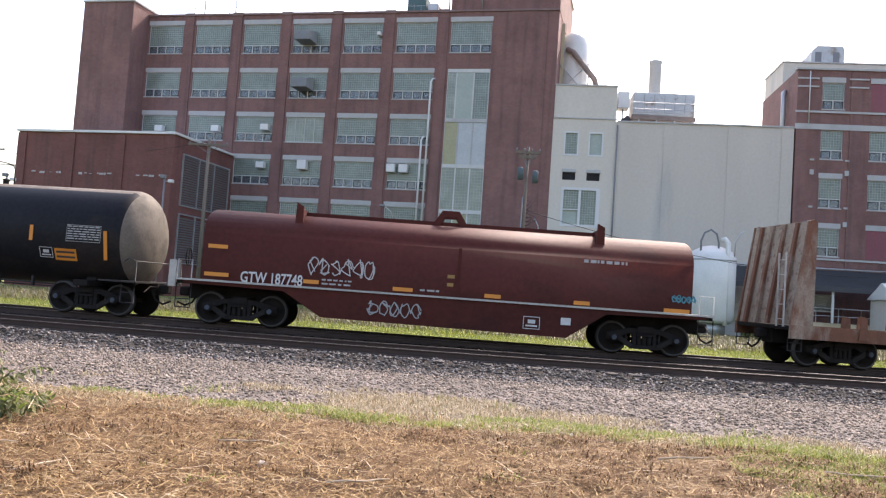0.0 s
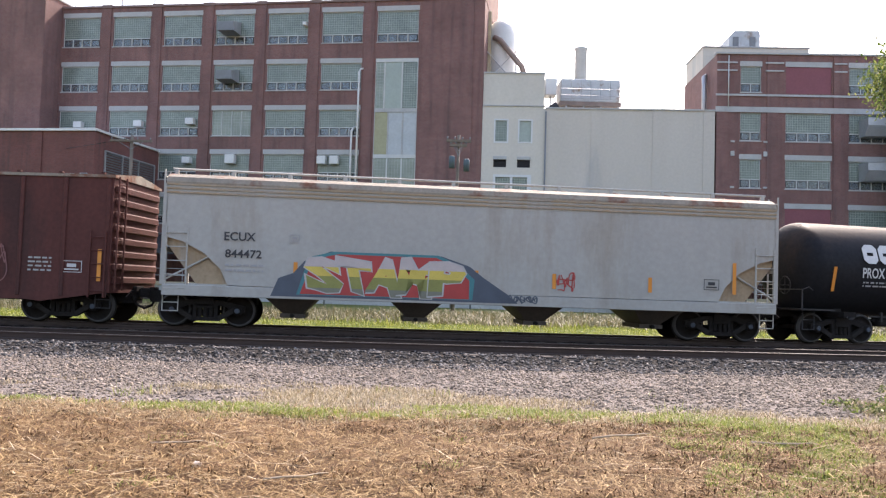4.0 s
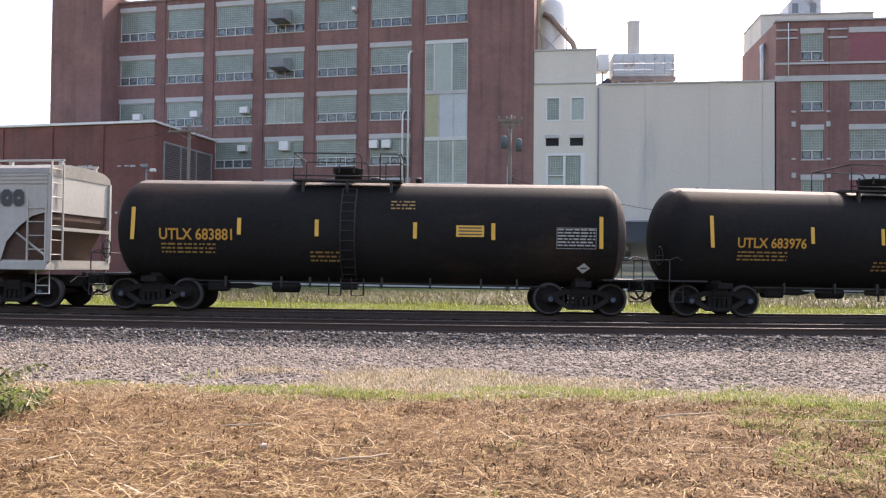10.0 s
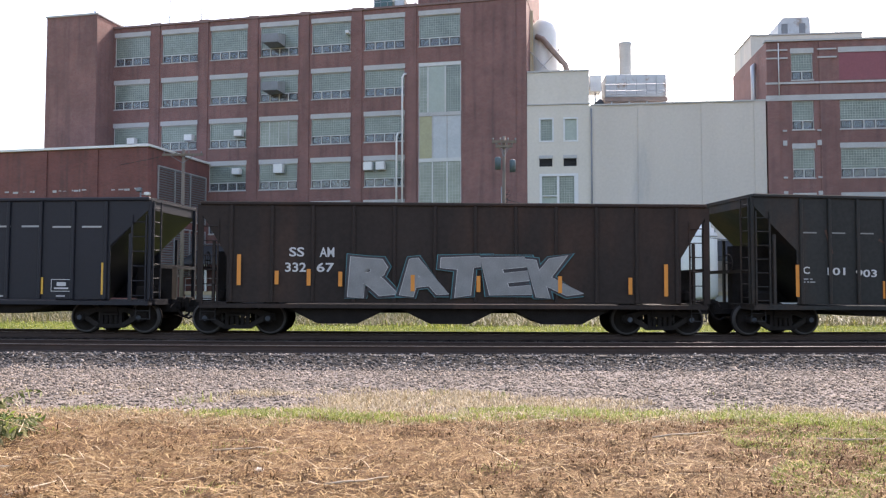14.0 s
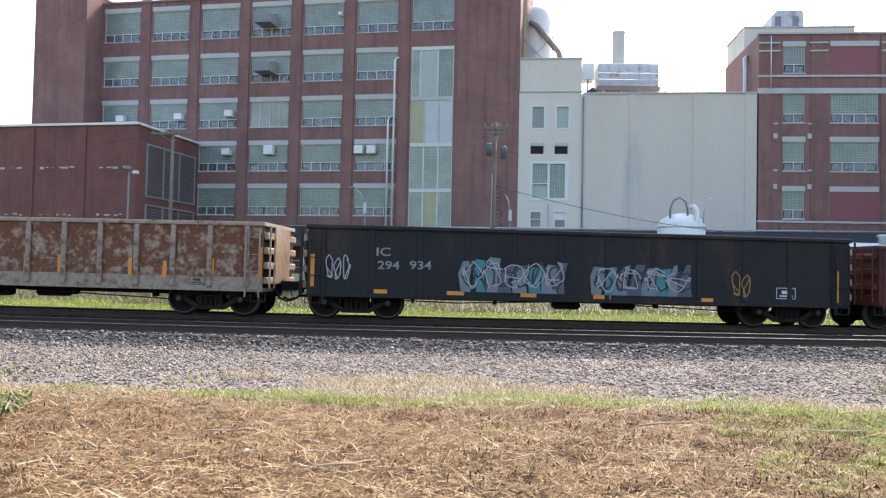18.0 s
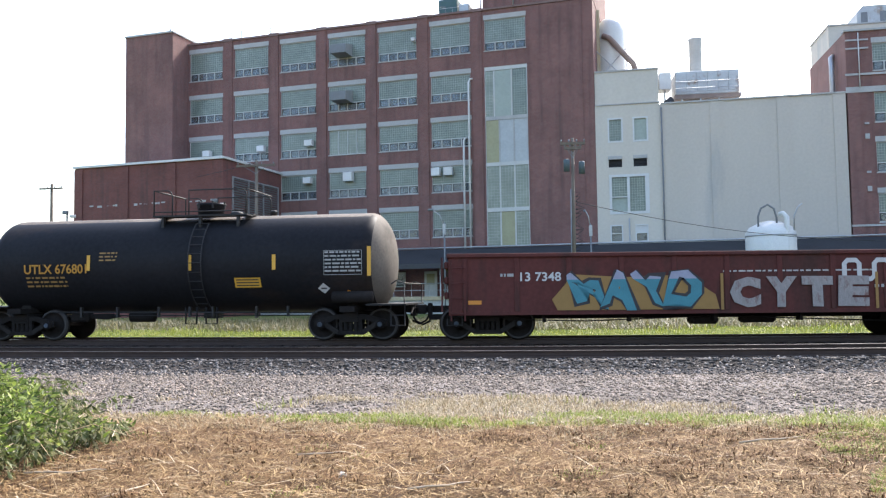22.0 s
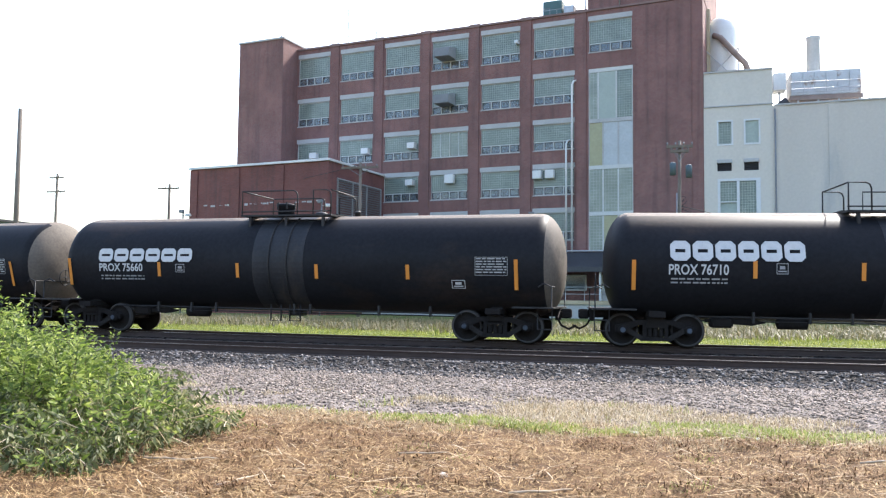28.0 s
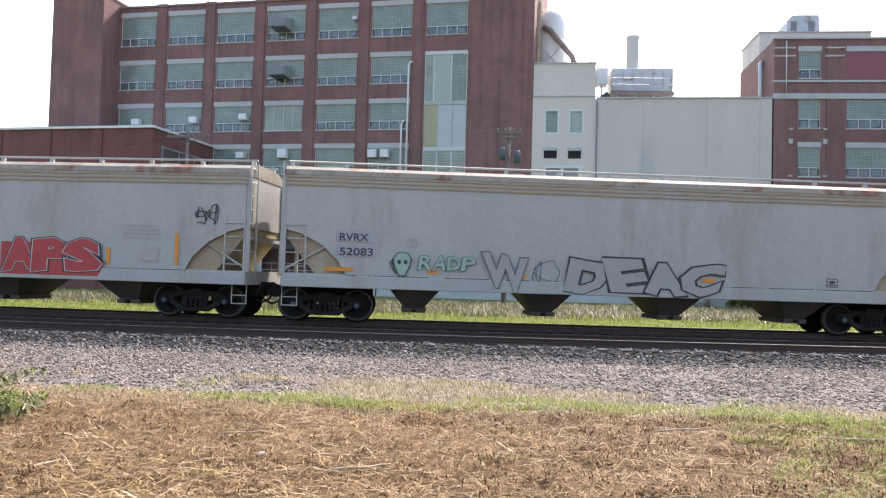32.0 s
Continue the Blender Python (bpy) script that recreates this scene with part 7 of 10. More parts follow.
def box_car(label, xl, xr, xa, xb, zt, zb):
    car, xc, h = new_car("box_car", label, xl, xr)
    a, b = xa - xc, xb - xc
    car["side_y"] = 1.545
    car["door_out"] = 1
    zs = 0.62
    part("body", boxm(a, b, -1.53, 1.53, zb, zt - 0.12), BOX_RED, car)
    # side sill with a shallow scalloped lower edge
    bm = bmesh.new()
    low = [(a + 0.1, zb)]
    n = 24
    for i in range(n + 1):
        x = a + 1.9 + (b - a - 3.8) * i / n
        low.append((x, zs - 0.03 + 0.03 * math.cos(i * 1.4)))
    low.append((b - 0.1, zb))
    prism(bm, low, -1.54, -1.49)
    part("side_sill", bm, BOX_RED, car)
    bm = bmesh.new()
    sec = [(-1.58, zt - 0.14), (-1.58, zt - 0.06), (0, zt + 0.12), (1.58, zt - 0.06), (1.58, zt - 0.14)]
    A = [bm.verts.new((a - 0.05, y, z)) for y, z in sec]
    B = [bm.verts.new((b + 0.05, y, z)) for y, z in sec]
    for i in range(5):
        bm.faces.new((A[i], A[(i + 1) % 5], B[(i + 1) % 5], B[i]))
    bm.faces.new(A)
    bm.faces.new(B)
    bmesh.ops.recalc_face_normals(bm, faces=bm.faces[:])
    # sunlit glints are put into this pale roof colour
    part("roof", bm, ROOF_RUST, car, "rusty roof paled to grey for sunlight")
    for i in range(13):
        x = a + 0.3 + (b - a - 0.6) * i / 12
        bm = bmesh.new()
        prism(bm, [(x - 0.05, zt - 0.05), (x + 0.05, zt - 0.05), (x + 0.05, zt + 0.0), (x - 0.05, zt + 0.0)], -1.6, -1.5)
        v = [bm.verts.new(p) for p in ((x - 0.05, -1.6, zt - 0.03), (x + 0.05, -1.6, zt - 0.03), (x + 0.05, 0, zt + 0.16), (x - 0.05, 0, zt + 0.16))]
        bm.faces.new(v)
        part("roof_seam", bm, BOX_RED, car)
    rib = cached("boxcar_rib", lambda: boxm(-0.06, 0.06, -1.565, -1.53, zs + 0.1, zt - 0.16, bevel=0.015), [BOX_RED])
    d0, d1 = a + 6.25, a + 8.75
    for i in range(13):
        x = a + 0.12 + (b - a - 0.24) * i / 12
        if not d0 - 0.2 < x < d1 + 0.2:
            share("rib", rib, car, pose(x, 0, 0))
    door = part("door", boxm(d0, d1, -1.60, -1.56, zs + 0.25, zt - 0.3), BOX_RED, car)
    cor = cached("door_corrugation", lambda: boxm(0, d1 - d0 - 0.16, -1.625, -1.60, 0, 0.07, bevel=0.02), [BOX_RED])
    for i in range(21):
        share("corrugation", cor, door, pose(d0 + 0.08, 0, zs + 0.36 + i * 0.135))
    part("door_rail", boxm(d0 - 2.3, d1 + 0.2, -1.63, -1.56, zt - 0.30, zt - 0.22), BOX_RED, car)
    part("door_rail", boxm(d0 - 2.3, d1 + 0.2, -1.63, -1.56, zs + 0.12, zs + 0.22), BOX_RED, car)
    for s, xe in ((-1, a), (1, b)):
        for k in range(8):
            z = zb + 0.25 + k * 0.36
            x0, x1 = sorted((xe, xe + s * 0.07))
            part("end_corrugation", boxm(x0, x1, -1.45, 1.45, z, z + 0.2, bevel=0.03), BOX_RED, car)
        ladder(car, xe - s * 0.12, xe - s * 0.55, -1.60, zs + 0.1, zt - 1.6, BOX_RED)
        side_ladder(car, xe + s * 0.12, -1.45, -1.0, zs + 0.3, zt - 0.1, BOX_RED)
    part("centre_sill", boxm(-h - 1.7, h + 1.7, -0.25, 0.25, 0.55, zb), SOOT, car)
    part("brake_cylinder", boxm(1.2, 2.2, -0.9, -0.4, 0.36, 0.6, bevel=0.08), SOOT, car)
    brake_wheel(car, a - 0.18, -0.5, 2.6, SOOT)
    add_end_gear(car, a, b, zb)
    return car, xc


def coil_car(label, xl, xr, xa, xb):
    car, xc, h = new_car("coil_car", label, xl, xr)
    a, b = xa - xc, xb - xc
    car["side_y"] = 1.50
    zd, zt = 1.22, 3.36
    ca, cb = -8.57 - xc, 5.27 - xc
    bm = bmesh.new()
    sec = [(-1.48, zd + 0.04), (-1.48, zt - 0.75)]
    for q in range(180, -1, -12):
        t = radians(q)
        sec.append((1.48 * math.cos(t), zt - 0.75 + 0.75 * math.sin(t)))
    sec += [(1.48, zd + 0.04)]
    A = [bm.verts.new((ca, y, z)) for y, z in sec]
    B = [bm.verts.new((cb, y, z)) for y, z in sec]
    for i in range(len(sec) - 1):
        f = bm.faces.new((A[i], A[i + 1], B[i + 1], B[i]))
        f.smooth = True
    bm.faces.new(A)
    bm.faces.new(B)
    bmesh.ops.recalc_face_normals(bm, faces=bm.faces[:])
    part("cover", bm, COIL_RED, car, "maroon rounded steel cover")
    part("cover_seam", boxm((ca + cb) / 2 + 0.3, (ca + cb) / 2 + 0.38, -1.5, 1.5, zd + 0.14, zt - 0.72), COIL_RED, car)
    part("deck_edge", boxm(a, b, -1.52, 1.52, zd - 0.02, zd + 0.03), PALE_GREY, car)
    bm = bmesh.new()
    prism(bm, [(a + 0.2, zd - 0.02), (a + 0.2, 1.12), (-h + 1.3, 1.08), (-h + 2.4, 0.42), (h - 2.3, 0.34), (h - 1.2, 1.08), (b - 0.2, 1.12), (b - 0.2, zd - 0.02)], -1.45, -1.38)
    prism(bm, [(a + 0.2, zd - 0.02), (a + 0.2, 1.12), (-h + 1.3, 1.08), (-h + 2.4, 0.42), (h - 2.3, 0.34), (h - 1.2, 1.08), (b - 0.2, 1.12), (b - 0.2, zd - 0.02)], 1.38, 1.45)
    part("side_girder", bm, COIL_RED, car)
    part("centre_sill", boxm(-h - 1.7, h + 1.7, -0.3, 0.3, 0.7, zd - 0.02), SOOT, car)
    part("deck", boxm(a, b, -1.38, 1.38, zd - 0.12, zd - 0.03), SOOT, car)
    # lifting rail along the crown, with brackets
    bm = bmesh.new()
    x0, x1 = ca + 2.6, cb - 2.6
    for y in (-0.35, 0.35):
        box(bm, x0, x1, y - 0.03, y + 0.03, zt - 0.08, zt + 0.08)
    part("lifting_rail", bm, COIL_RED, car)
    for x in (x0, x1):
        bm = bmesh.new()
        prism(bm, [(x - 0.12, zt - 0.6), (x + 0.12, zt - 0.6), (x + 0.10, zt + 0.18), (x - 0.10, zt + 0.28)], -1.2, -1.08)
        box(bm, x - 0.05, x + 0.05, -1.1, 1.1, zt - 0.1, zt + 0.12)
        part("lifting_bracket", bm, COIL_RED, car)
    xm = (ca + cb) / 2
    bm = bmesh.new()
    for y in (-0.4, 0.4):
        prism(bm, [(xm - 0.55, zt - 0.05), (xm - 0.25, zt + 0.42), (xm + 0.25, zt + 0.42), (xm + 0.55, zt - 0.05), (xm + 0.32, zt - 0.05), (xm + 0.17, zt + 0.25), (xm - 0.17, zt + 0.25), (xm - 0.32, zt - 0.05)], y - 0.05, y + 0.05)
    part("lifting_bracket", bm, COIL_RED, car)
    bm = bmesh.new()
    for s, xe in ((-1, a), (1, b)):
        tube(bm, [(xe, -1.4, zd), (xe, -1.4, zd + 0.55), (xe - s * 0.4, -1.4, zd + 0.55), (xe - s * 0.4, -1.4, zd)], 0.02, 6)
    part("handrail", bm, PALE_GREY, car)
    part("dock_plate", boxm(a - 0.25, a - 0.05, -1.4, -1.0, 1.0, 1.75), PALE_GREY, car)
    add_end_gear(car, a, b, zd - 0.1)
    brake_wheel(car, a - 0.3, 0.4, 1.9, SOOT)
    return car, xc


def bulkhead_flat(label, xl, xr):
    car, xc, h = new_car("bulkhead_flatcar", label, xl, xr)
    a, b = -h - 1.9, h + 1.9
    car["side_y"] = 1.52
    part("deck", boxm(a, b, -1.45, 1.45, 1.02, 1.14), SOOT, car)
    for y in (-1.5, 1.5):
        part("side_sill", boxm(a, b, y - 0.06, y + 0.06, 0.78, 1.16), RUST_ORANGE, car)
    part("centre_sill", boxm(-h - 1.7, h + 1.7, -0.3, 0.3, 0.6, 1.0), SOOT, car)
    for s, xe in ((-1, a), (1, b)):
        lean = [(xe - s * 0.06, 1.15), (xe - s * 0.16, 1.15), (xe - s * 0.58, 4.15), (xe - s * 0.48, 4.15)]
        bulk = part("bulkhead", prism(bmesh.new(), lean, -1.42, 1.42), GON_RIB, car, "rust-streaked leaning steel bulkhead")
        for y in (-0.95, -0.3, 0.35, 0.95):
            part("stiffener", prism(bmesh.new(), [(xe + s * 0.06, 1.15), (xe - s * 0.05, 1.15), (xe - s * 0.47, 4.12), (xe - s * 0.40, 4.12)], y - 0.07, y + 0.07), RUST_ORANGE, bulk)
        for y in (-1.5, 1.42):
            bm = bmesh.new()
            prism(bm, [(xe, 1.1), (xe - s * 0.70, 1.1), (xe - s * 0.72, 4.1), (xe - s * 0.62, 4.2), (xe - s * 0.46, 4.15)], y, y + 0.08)
            part("gusset", bm, RUST_ORANGE, bulk)
        side_ladder(car, xe + s * 0.12, -1.35, -1.0, 1.1, 3.2, PALE_GREY)
    for k in range(9):
        x = a + 2.2 + k * (b - a - 4.4) / 8
        for y in (-1.5, 1.5):
            bm = bmesh.new()
            prism(bm, [(x - 0.14, 0.85), (x + 0.14, 0.85), (x + 0.10, 1.5), (x - 0.06, 1.52)], y - 0.11, y + 0.09)
            part("stake_pocket", bm, RUST_ORANGE, car)
    add_end_gear(car, a, b, 0.8)
    return car, xc


EMBLEM_L = "black tank car with a white emblem and orange stripes"
LETTERED_L = "black tank car with yellow lettering and amber stripes"
C = {}
C["c0"] = bulkhead_flat("rusty bulkhead flatcar with an empty deck", 9.96, 23.21)
C["c1"] = coil_car("maroon coil car with a rounded steel cover and graffiti", -7.52, 4.11, -9.25, 5.91)
C["c2"] = tank_car(EMBLEM_L, -22.59, -12.15, -23.81, -10.64, (-19.23, -16.29), style=1)
C["c3"] = tank_car(EMBLEM_L, -37.09, -26.55, -38.63, -25.16, (-33.43, -30.21), style=1)
C["c4"] = covered_hopper("pale grey covered hopper with colourful graffiti", -56.19, -41.23, -57.28, -39.79, 4.3, HOPPER_GREY, (2.45, 1.75), 4, ROOF_RUST, (0.85, 1.15), slope=HOPPER_TAN)
C["c6"] = box_car("oxide red box car with black and cream graffiti", -72.23, -60.22, -73.57, -58.71, 4.15, 0.85)
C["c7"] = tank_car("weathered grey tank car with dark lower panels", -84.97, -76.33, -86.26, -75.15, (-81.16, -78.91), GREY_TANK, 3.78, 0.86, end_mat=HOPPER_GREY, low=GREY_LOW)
C["c8"] = covered_hopper("white ribbed covered hopper with black lettering", -102.36, -89.11, -103.79, -87.63, 4.12, HOPPER_WHITE, (3.1, 1.25), 3, ROOF_GREY, (1.22, 1.34), ribs=13, curved=False, chute=CHUTE_GREY, chute_z=0.2, slope=HOPPER_GREY)
C["c9"] = tank_car(LETTERED_L, -118.91, -106.62, -120.48, -105.57, (-114.81, -111.79), BLACK_DUSTY, 3.80, 0.78, style=1, end_mat=TANK_END_DARK)
C["c10"] = tank_car(LETTERED_L, -135.29, -123.01, -136.52, -121.60, (-131.34, -128.20), BLACK_DUSTY, 3.83, 0.80, style=1, end_mat=TANK_END_DARK)
# slope=RUST_DARK darkens the end pockets as if in shadow
C["c11"] = covered_hopper("pale grey covered hopper with a tan grain-stained band", -153.23, -139.50, -154.33, -138.13, 4.2, HOPPER_GREY, (2.75, 1.45), 3, ROOF_GREY, (1.10, 1.34), chute=CHUTE_GREY, chute_z=0.3, band=2.45, slope=RUST_DARK)
C["c12"] = open_hopper("faded black open hopper with a white disc emblem", -168.01, -157.15, -169.12, -155.50, 4.08, 0.92, HOP_BLACK, 2.45, 1.35, 13, 2, SLOPE_TAN, 0.56)
C["c13"] = open_hopper("brown-black open hopper with silver graffiti", -183.80, -171.70, -184.75, -170.48, 3.74, 0.92, HOP_BROWN, 2.2, 0.75, 12, 3)
C["c15"] = open_hopper("clean blue-black open hopper with amber stripes", -198.35, -187.54, -199.56, -186.19, 3.86, 0.98, HOP_BLUE, 2.5, 1.15, 12, 2, None, 0.56)
C["c16"] = gondola("brown-red gondola with lilac graffiti and a white emblem", -214.88, -202.18, -216.39, -200.41, 2.48, 0.80, CN_RED, CN_RED, 11)
C["c17"] = gondola("faded black gondola with pale blue graffiti", -231.58, -218.97, -232.99, -217.32, 2.63, 0.72, GON_BLACK, GON_BLACK, 12)
C["c18"] = gondola("rust-eaten pale gondola with orange stripes", -248.42, -235.77, -249.84, -234.09, 2.64, 0.80, GON_RUST, GON_RIB, 15)
C["c19"] = gondola("rust-eaten pale gondola with green graffiti", -265.15, -252.43, -266.56, -250.88, 2.68, 0.80, GON_RUST, GON_RIB, 15)
C["c20"] = gondola("brown-red gondola with turquoise and white graffiti", -281.83, -269.09, -282.97, -267.48, 2.42, 0.80, CN_RED, CN_RED, 11)
C["c21"] = tank_car(LETTERED_L, -296.27, -285.84, -297.48, -284.71, (-291.99, -289.00), BLACK)
C["c22"] = tank_car("black tank car with white lettering and hazard placards", -310.69, -300.30, -311.95, -299.09, (-307.01, -304.60), BLACK, 3.80, 0.86, style=1, end_mat=TANK_END_DARK)
C["c23"] = tank_car(LETTERED_L, -325.20, -314.60, -326.17, -313.31, (-321.04, -318.01), BLACK_DUSTY, 3.78, 0.84, style=1, end_mat=TANK_END_DARK)
C["c24"] = tank_car(LETTERED_L, -339.59, -329.14, -340.85, -327.70, (-335.28, -332.14), BLACK)
C["c25"] = tank_car(EMBLEM_L, -357.18, -343.53, -358.53, -342.29, (-352.13, -348.82), BLACK, 3.80, 0.74, dome=0.65)
C["c26"] = tank_car(EMBLEM_L, -375.34, -361.67, -376.50, -359.80, (-369.91, -366.82), BLACK, 3.78, 0.76, style=1)
C["c27"] = tank_car(EMBLEM_L, -392.92, -379.31, -394.02, -377.59, (-387.65, -384.64), BLACK, 3.76, 0.76, style=1)
C["c28"] = covered_hopper("pale blue-grey covered hopper with outlined graffiti", -412.97, -397.00, -414.15, -395.51, 4.42, HOPPER_GREY, (2.55, 1.75), 4, ROOF_RUST, (0.95, 1.3))
C["c29"] = covered_hopper("pale grey covered hopper with red graffiti", -432.63, -416.73, -433.81, -415.11, 4.4, HOPPER_GREY, (2.55, 1.75), 4, ROOF_RUST, (0.95, 1.3))


# ---- markings, reflective stripes and graffiti ----
car = C["c2"][0]
ring_emblem(car, -4.87, -1.37, 2.44, 2.96, WHITE_INK)
word(car, "PROX 70525", -4.88, -3.24, 2.03, 2.31, WHITE_INK)
lines(car, -4.82, -3.40, 1.69, 1.93, 2, GREY_INK, 22)
stripe(car, -5.77, 1.65, 2.54)
stripe(car, -3.23, 2.06, 2.52)
stripe(car, -1.49, 2.03, 2.50)
stripe(car, 1.60, 2.03, 2.50)
stripe(car, 3.60, 2.02, 2.46)
stripe(car, 5.92, 1.58, 2.42)
table(car, 4.70, 5.76, 2.06, 2.54, WHITE_INK)
plate(car, 4.32, 5.00, 1.49, 1.86, ORANGE, 2)
outline_box(car, 3.85, 4.26, 1.55, 1.87, WHITE_INK)
car = C["c3"][0]
ring_emblem(car, -4.87, -1.43, 2.45, 3.07, WHITE_INK)
word(car, "PROX 70549", -4.90, -3.29, 2.03, 2.35, WHITE_INK)
lines(car, -4.84, -3.47, 1.71, 1.93, 2, GREY_INK, 32)
stripe(car, -5.88, 1.59, 2.35)
stripe(car, -2.78, 1.95, 2.40)
stripe(car, -0.18, 1.90, 2.36)
stripe(car, 2.75, 1.89, 2.34)
stripe(car, 5.94, 1.45, 2.31)
table(car, 4.53, 5.62, 1.95, 2.48, WHITE_INK)
plate(car, 2.99, 3.68, 1.53, 1.92, ORANGE, 2)
outline_box(car, 3.77, 4.19, 1.60, 1.91, WHITE_INK)
diamond(car, 5.26, 1.33, 0.2, WHITE_INK)
tag_scrawl(car, 1.54, 2.60, 1.59, 1.84, 6, GREY_INK, 1)
car = C["c7"][0]
word(car, "CCLX 1289", -4.18, -2.46, 1.93, 2.25, WHITE_INK)
lines(car, -4.04, -2.75, 1.65, 1.83, 2, GREY_INK, 71)
stripe(car, -4.91, 1.50, 2.36)
stripe(car, -2.22, 1.85, 2.32)
stripe(car, -0.15, 1.85, 2.33)
stripe(car, 2.50, 1.84, 2.29)
stripe(car, 5.10, 1.44, 2.30)
table(car, 3.47, 4.53, 1.83, 2.31, WHITE_INK)
tag_scrawl(car, 1.78, 2.79, 1.23, 1.90, 4, SPRAY_WHITE, 7)
tag_scrawl(car, -2.97, -2.29, 1.35, 1.66, 3, SPRAY_WHITE, 8)
tag_scrawl(car, -1.61, -0.28, 1.47, 2.18, 4, SPRAY_BLACK, 5, 0.07)
car = C["c9"][0]
word(car, "UTLX 683976", -5.84, -3.75, 1.99, 2.29, YELLOW_INK)
lines(car, -5.81, -4.29, 1.57, 1.91, 3, DIM_YELLOW_INK, 91)
stripe(car, -6.60, 1.98, 2.89, YELLOW)
stripe(car, -3.55, 2.14, 2.62, YELLOW)
stripe(car, -1.36, 2.13, 2.61, YELLOW)
stripe(car, 1.36, 2.11, 2.56, YELLOW)
stripe(car, 3.56, 2.09, 2.55, YELLOW)
stripe(car, 6.59, 1.87, 2.75, YELLOW)
plate(car, 2.49, 3.28, 2.21, 2.52, YELLOW, 3)
table(car, 5.37, 6.48, 1.88, 2.42, WHITE_INK)
diamond(car, 6.13, 1.35, 0.19, WHITE_INK)
lines(car, -1.57, -0.78, 1.29, 1.68, 3, DIM_YELLOW_INK, 96)
car = C["c10"][0]
word(car, "UTLX 683881", -5.83, -3.77, 2.01, 2.34, YELLOW_INK)
lines(car, -5.79, -4.25, 1.57, 1.93, 3, DIM_YELLOW_INK, 101)
stripe(car, -6.58, 2.00, 2.92, YELLOW)
stripe(car, -3.58, 2.17, 2.64, YELLOW)
stripe(car, -1.39, 2.15, 2.62, YELLOW)
stripe(car, 1.38, 2.12, 2.58, YELLOW)
stripe(car, 3.58, 2.11, 2.58, YELLOW)
stripe(car, 6.61, 1.90, 2.80, YELLOW)
plate(car, 2.54, 3.32, 2.19, 2.51, YELLOW, 3)
table(car, 5.36, 6.47, 1.89, 2.48, WHITE_INK)
diamond(car, 6.17, 1.36, 0.19, WHITE_INK)
lines(car, 0.68, 1.37, 2.87, 3.21, 3, DIM_YELLOW_INK, 106)
lines(car, -1.58, -0.74, 1.36, 1.76, 3, DIM_YELLOW_INK, 107)
car = C["c21"][0]
word(car, "UTLX 676801", -4.84, -2.79, 2.02, 2.31, YELLOW_INK)
lines(car, -4.81, -3.47, 1.55, 1.95, 3, DIM_YELLOW_INK, 211)
stripe(car, -5.89, 1.91, 2.82, YELLOW)
stripe(car, -2.74, 2.10, 2.56, YELLOW)
stripe(car, 0.48, 2.06, 2.52, YELLOW)
stripe(car, 3.06, 2.05, 2.49, YELLOW)
stripe(car, 5.88, 1.84, 2.68, YELLOW)
plate(car, 1.83, 2.63, 1.54, 1.85, YELLOW, 3)
table(car, 4.55, 5.67, 1.88, 2.58, WHITE_INK)
diamond(car, 4.50, 1.51, 0.18, WHITE_INK)
diamond(car, 5.22, 1.33, 0.18, ORANGE)
lines(car, -2.40, -1.83, 2.32, 2.64, 3, DIM_YELLOW_INK, 217)
car = C["c22"][0]
lines(car, -5.03, -4.11, 2.05, 2.26, 1, WHITE_INK, 221)
word(car, "235092", -3.98, -2.77, 2.00, 2.27, WHITE_INK)
lines(car, -4.87, -3.28, 1.67, 1.94, 2, WHITE_INK, 222)
stripe(car, -5.73, 1.95, 2.87)
stripe(car, -2.52, 2.13, 2.61)
stripe(car, 0.84, 2.10, 2.57)
stripe(car, 2.84, 2.08, 2.55)
stripe(car, 5.81, 1.89, 2.75)
plate(car, 1.24, 2.01, 1.97, 2.29, YELLOW, 3)
plate(car, 0.08, 0.49, 1.23, 1.58, YELLOW, 0)
table(car, 4.64, 5.71, 1.97, 2.62, WHITE_INK)
lines(car, 3.30, 3.96, 1.68, 2.23, 5, WHITE_INK, 227)
lines(car, -2.37, -1.17, 1.48, 1.81, 4, WHITE_INK, 228)
lines(car, 1.10, 2.17, 1.39, 1.79, 4, WHITE_INK, 229)
diamond(car, 4.54, 1.55, 0.18, WHITE_INK)
diamond(car, 5.14, 1.35, 0.18, ORANGE)
car = C["c23"][0]
word(car, "UTLX 676782", -4.91, -2.82, 2.02, 2.32, YELLOW_INK)
lines(car, -4.86, -3.40, 1.59, 1.93, 3, DIM_YELLOW_INK, 231)
stripe(car, -5.80, 2.00, 2.92, YELLOW)
stripe(car, -2.78, 2.17, 2.64, YELLOW)
stripe(car, -0.94, 2.13, 2.63, YELLOW)
stripe(car, 2.27, 2.13, 2.60, YELLOW)
stripe(car, 5.85, 1.88, 2.84, YELLOW)
plate(car, -2.67, -1.89, 1.76, 2.09, YELLOW, 3)
table(car, 4.52, 5.61, 1.87, 2.61, WHITE_INK)
diamond(car, 5.84, 1.75, 0.18, WHITE_INK)
diamond(car, 5.26, 1.40, 0.18, ORANGE)
outline_box(car, 3.80, 4.25, 1.54, 1.82, WHITE_INK)
car = C["c24"][0]
word(car, "UTLX 676772", -4.99, -2.92, 1.78, 2.09, YELLOW_INK)
lines(car, -4.94, -3.35, 1.39, 1.71, 3, DIM_YELLOW_INK, 241)
stripe(car, -5.83, 1.67, 2.55, YELLOW)
stripe(car, -1.37, 1.80, 2.24, YELLOW)
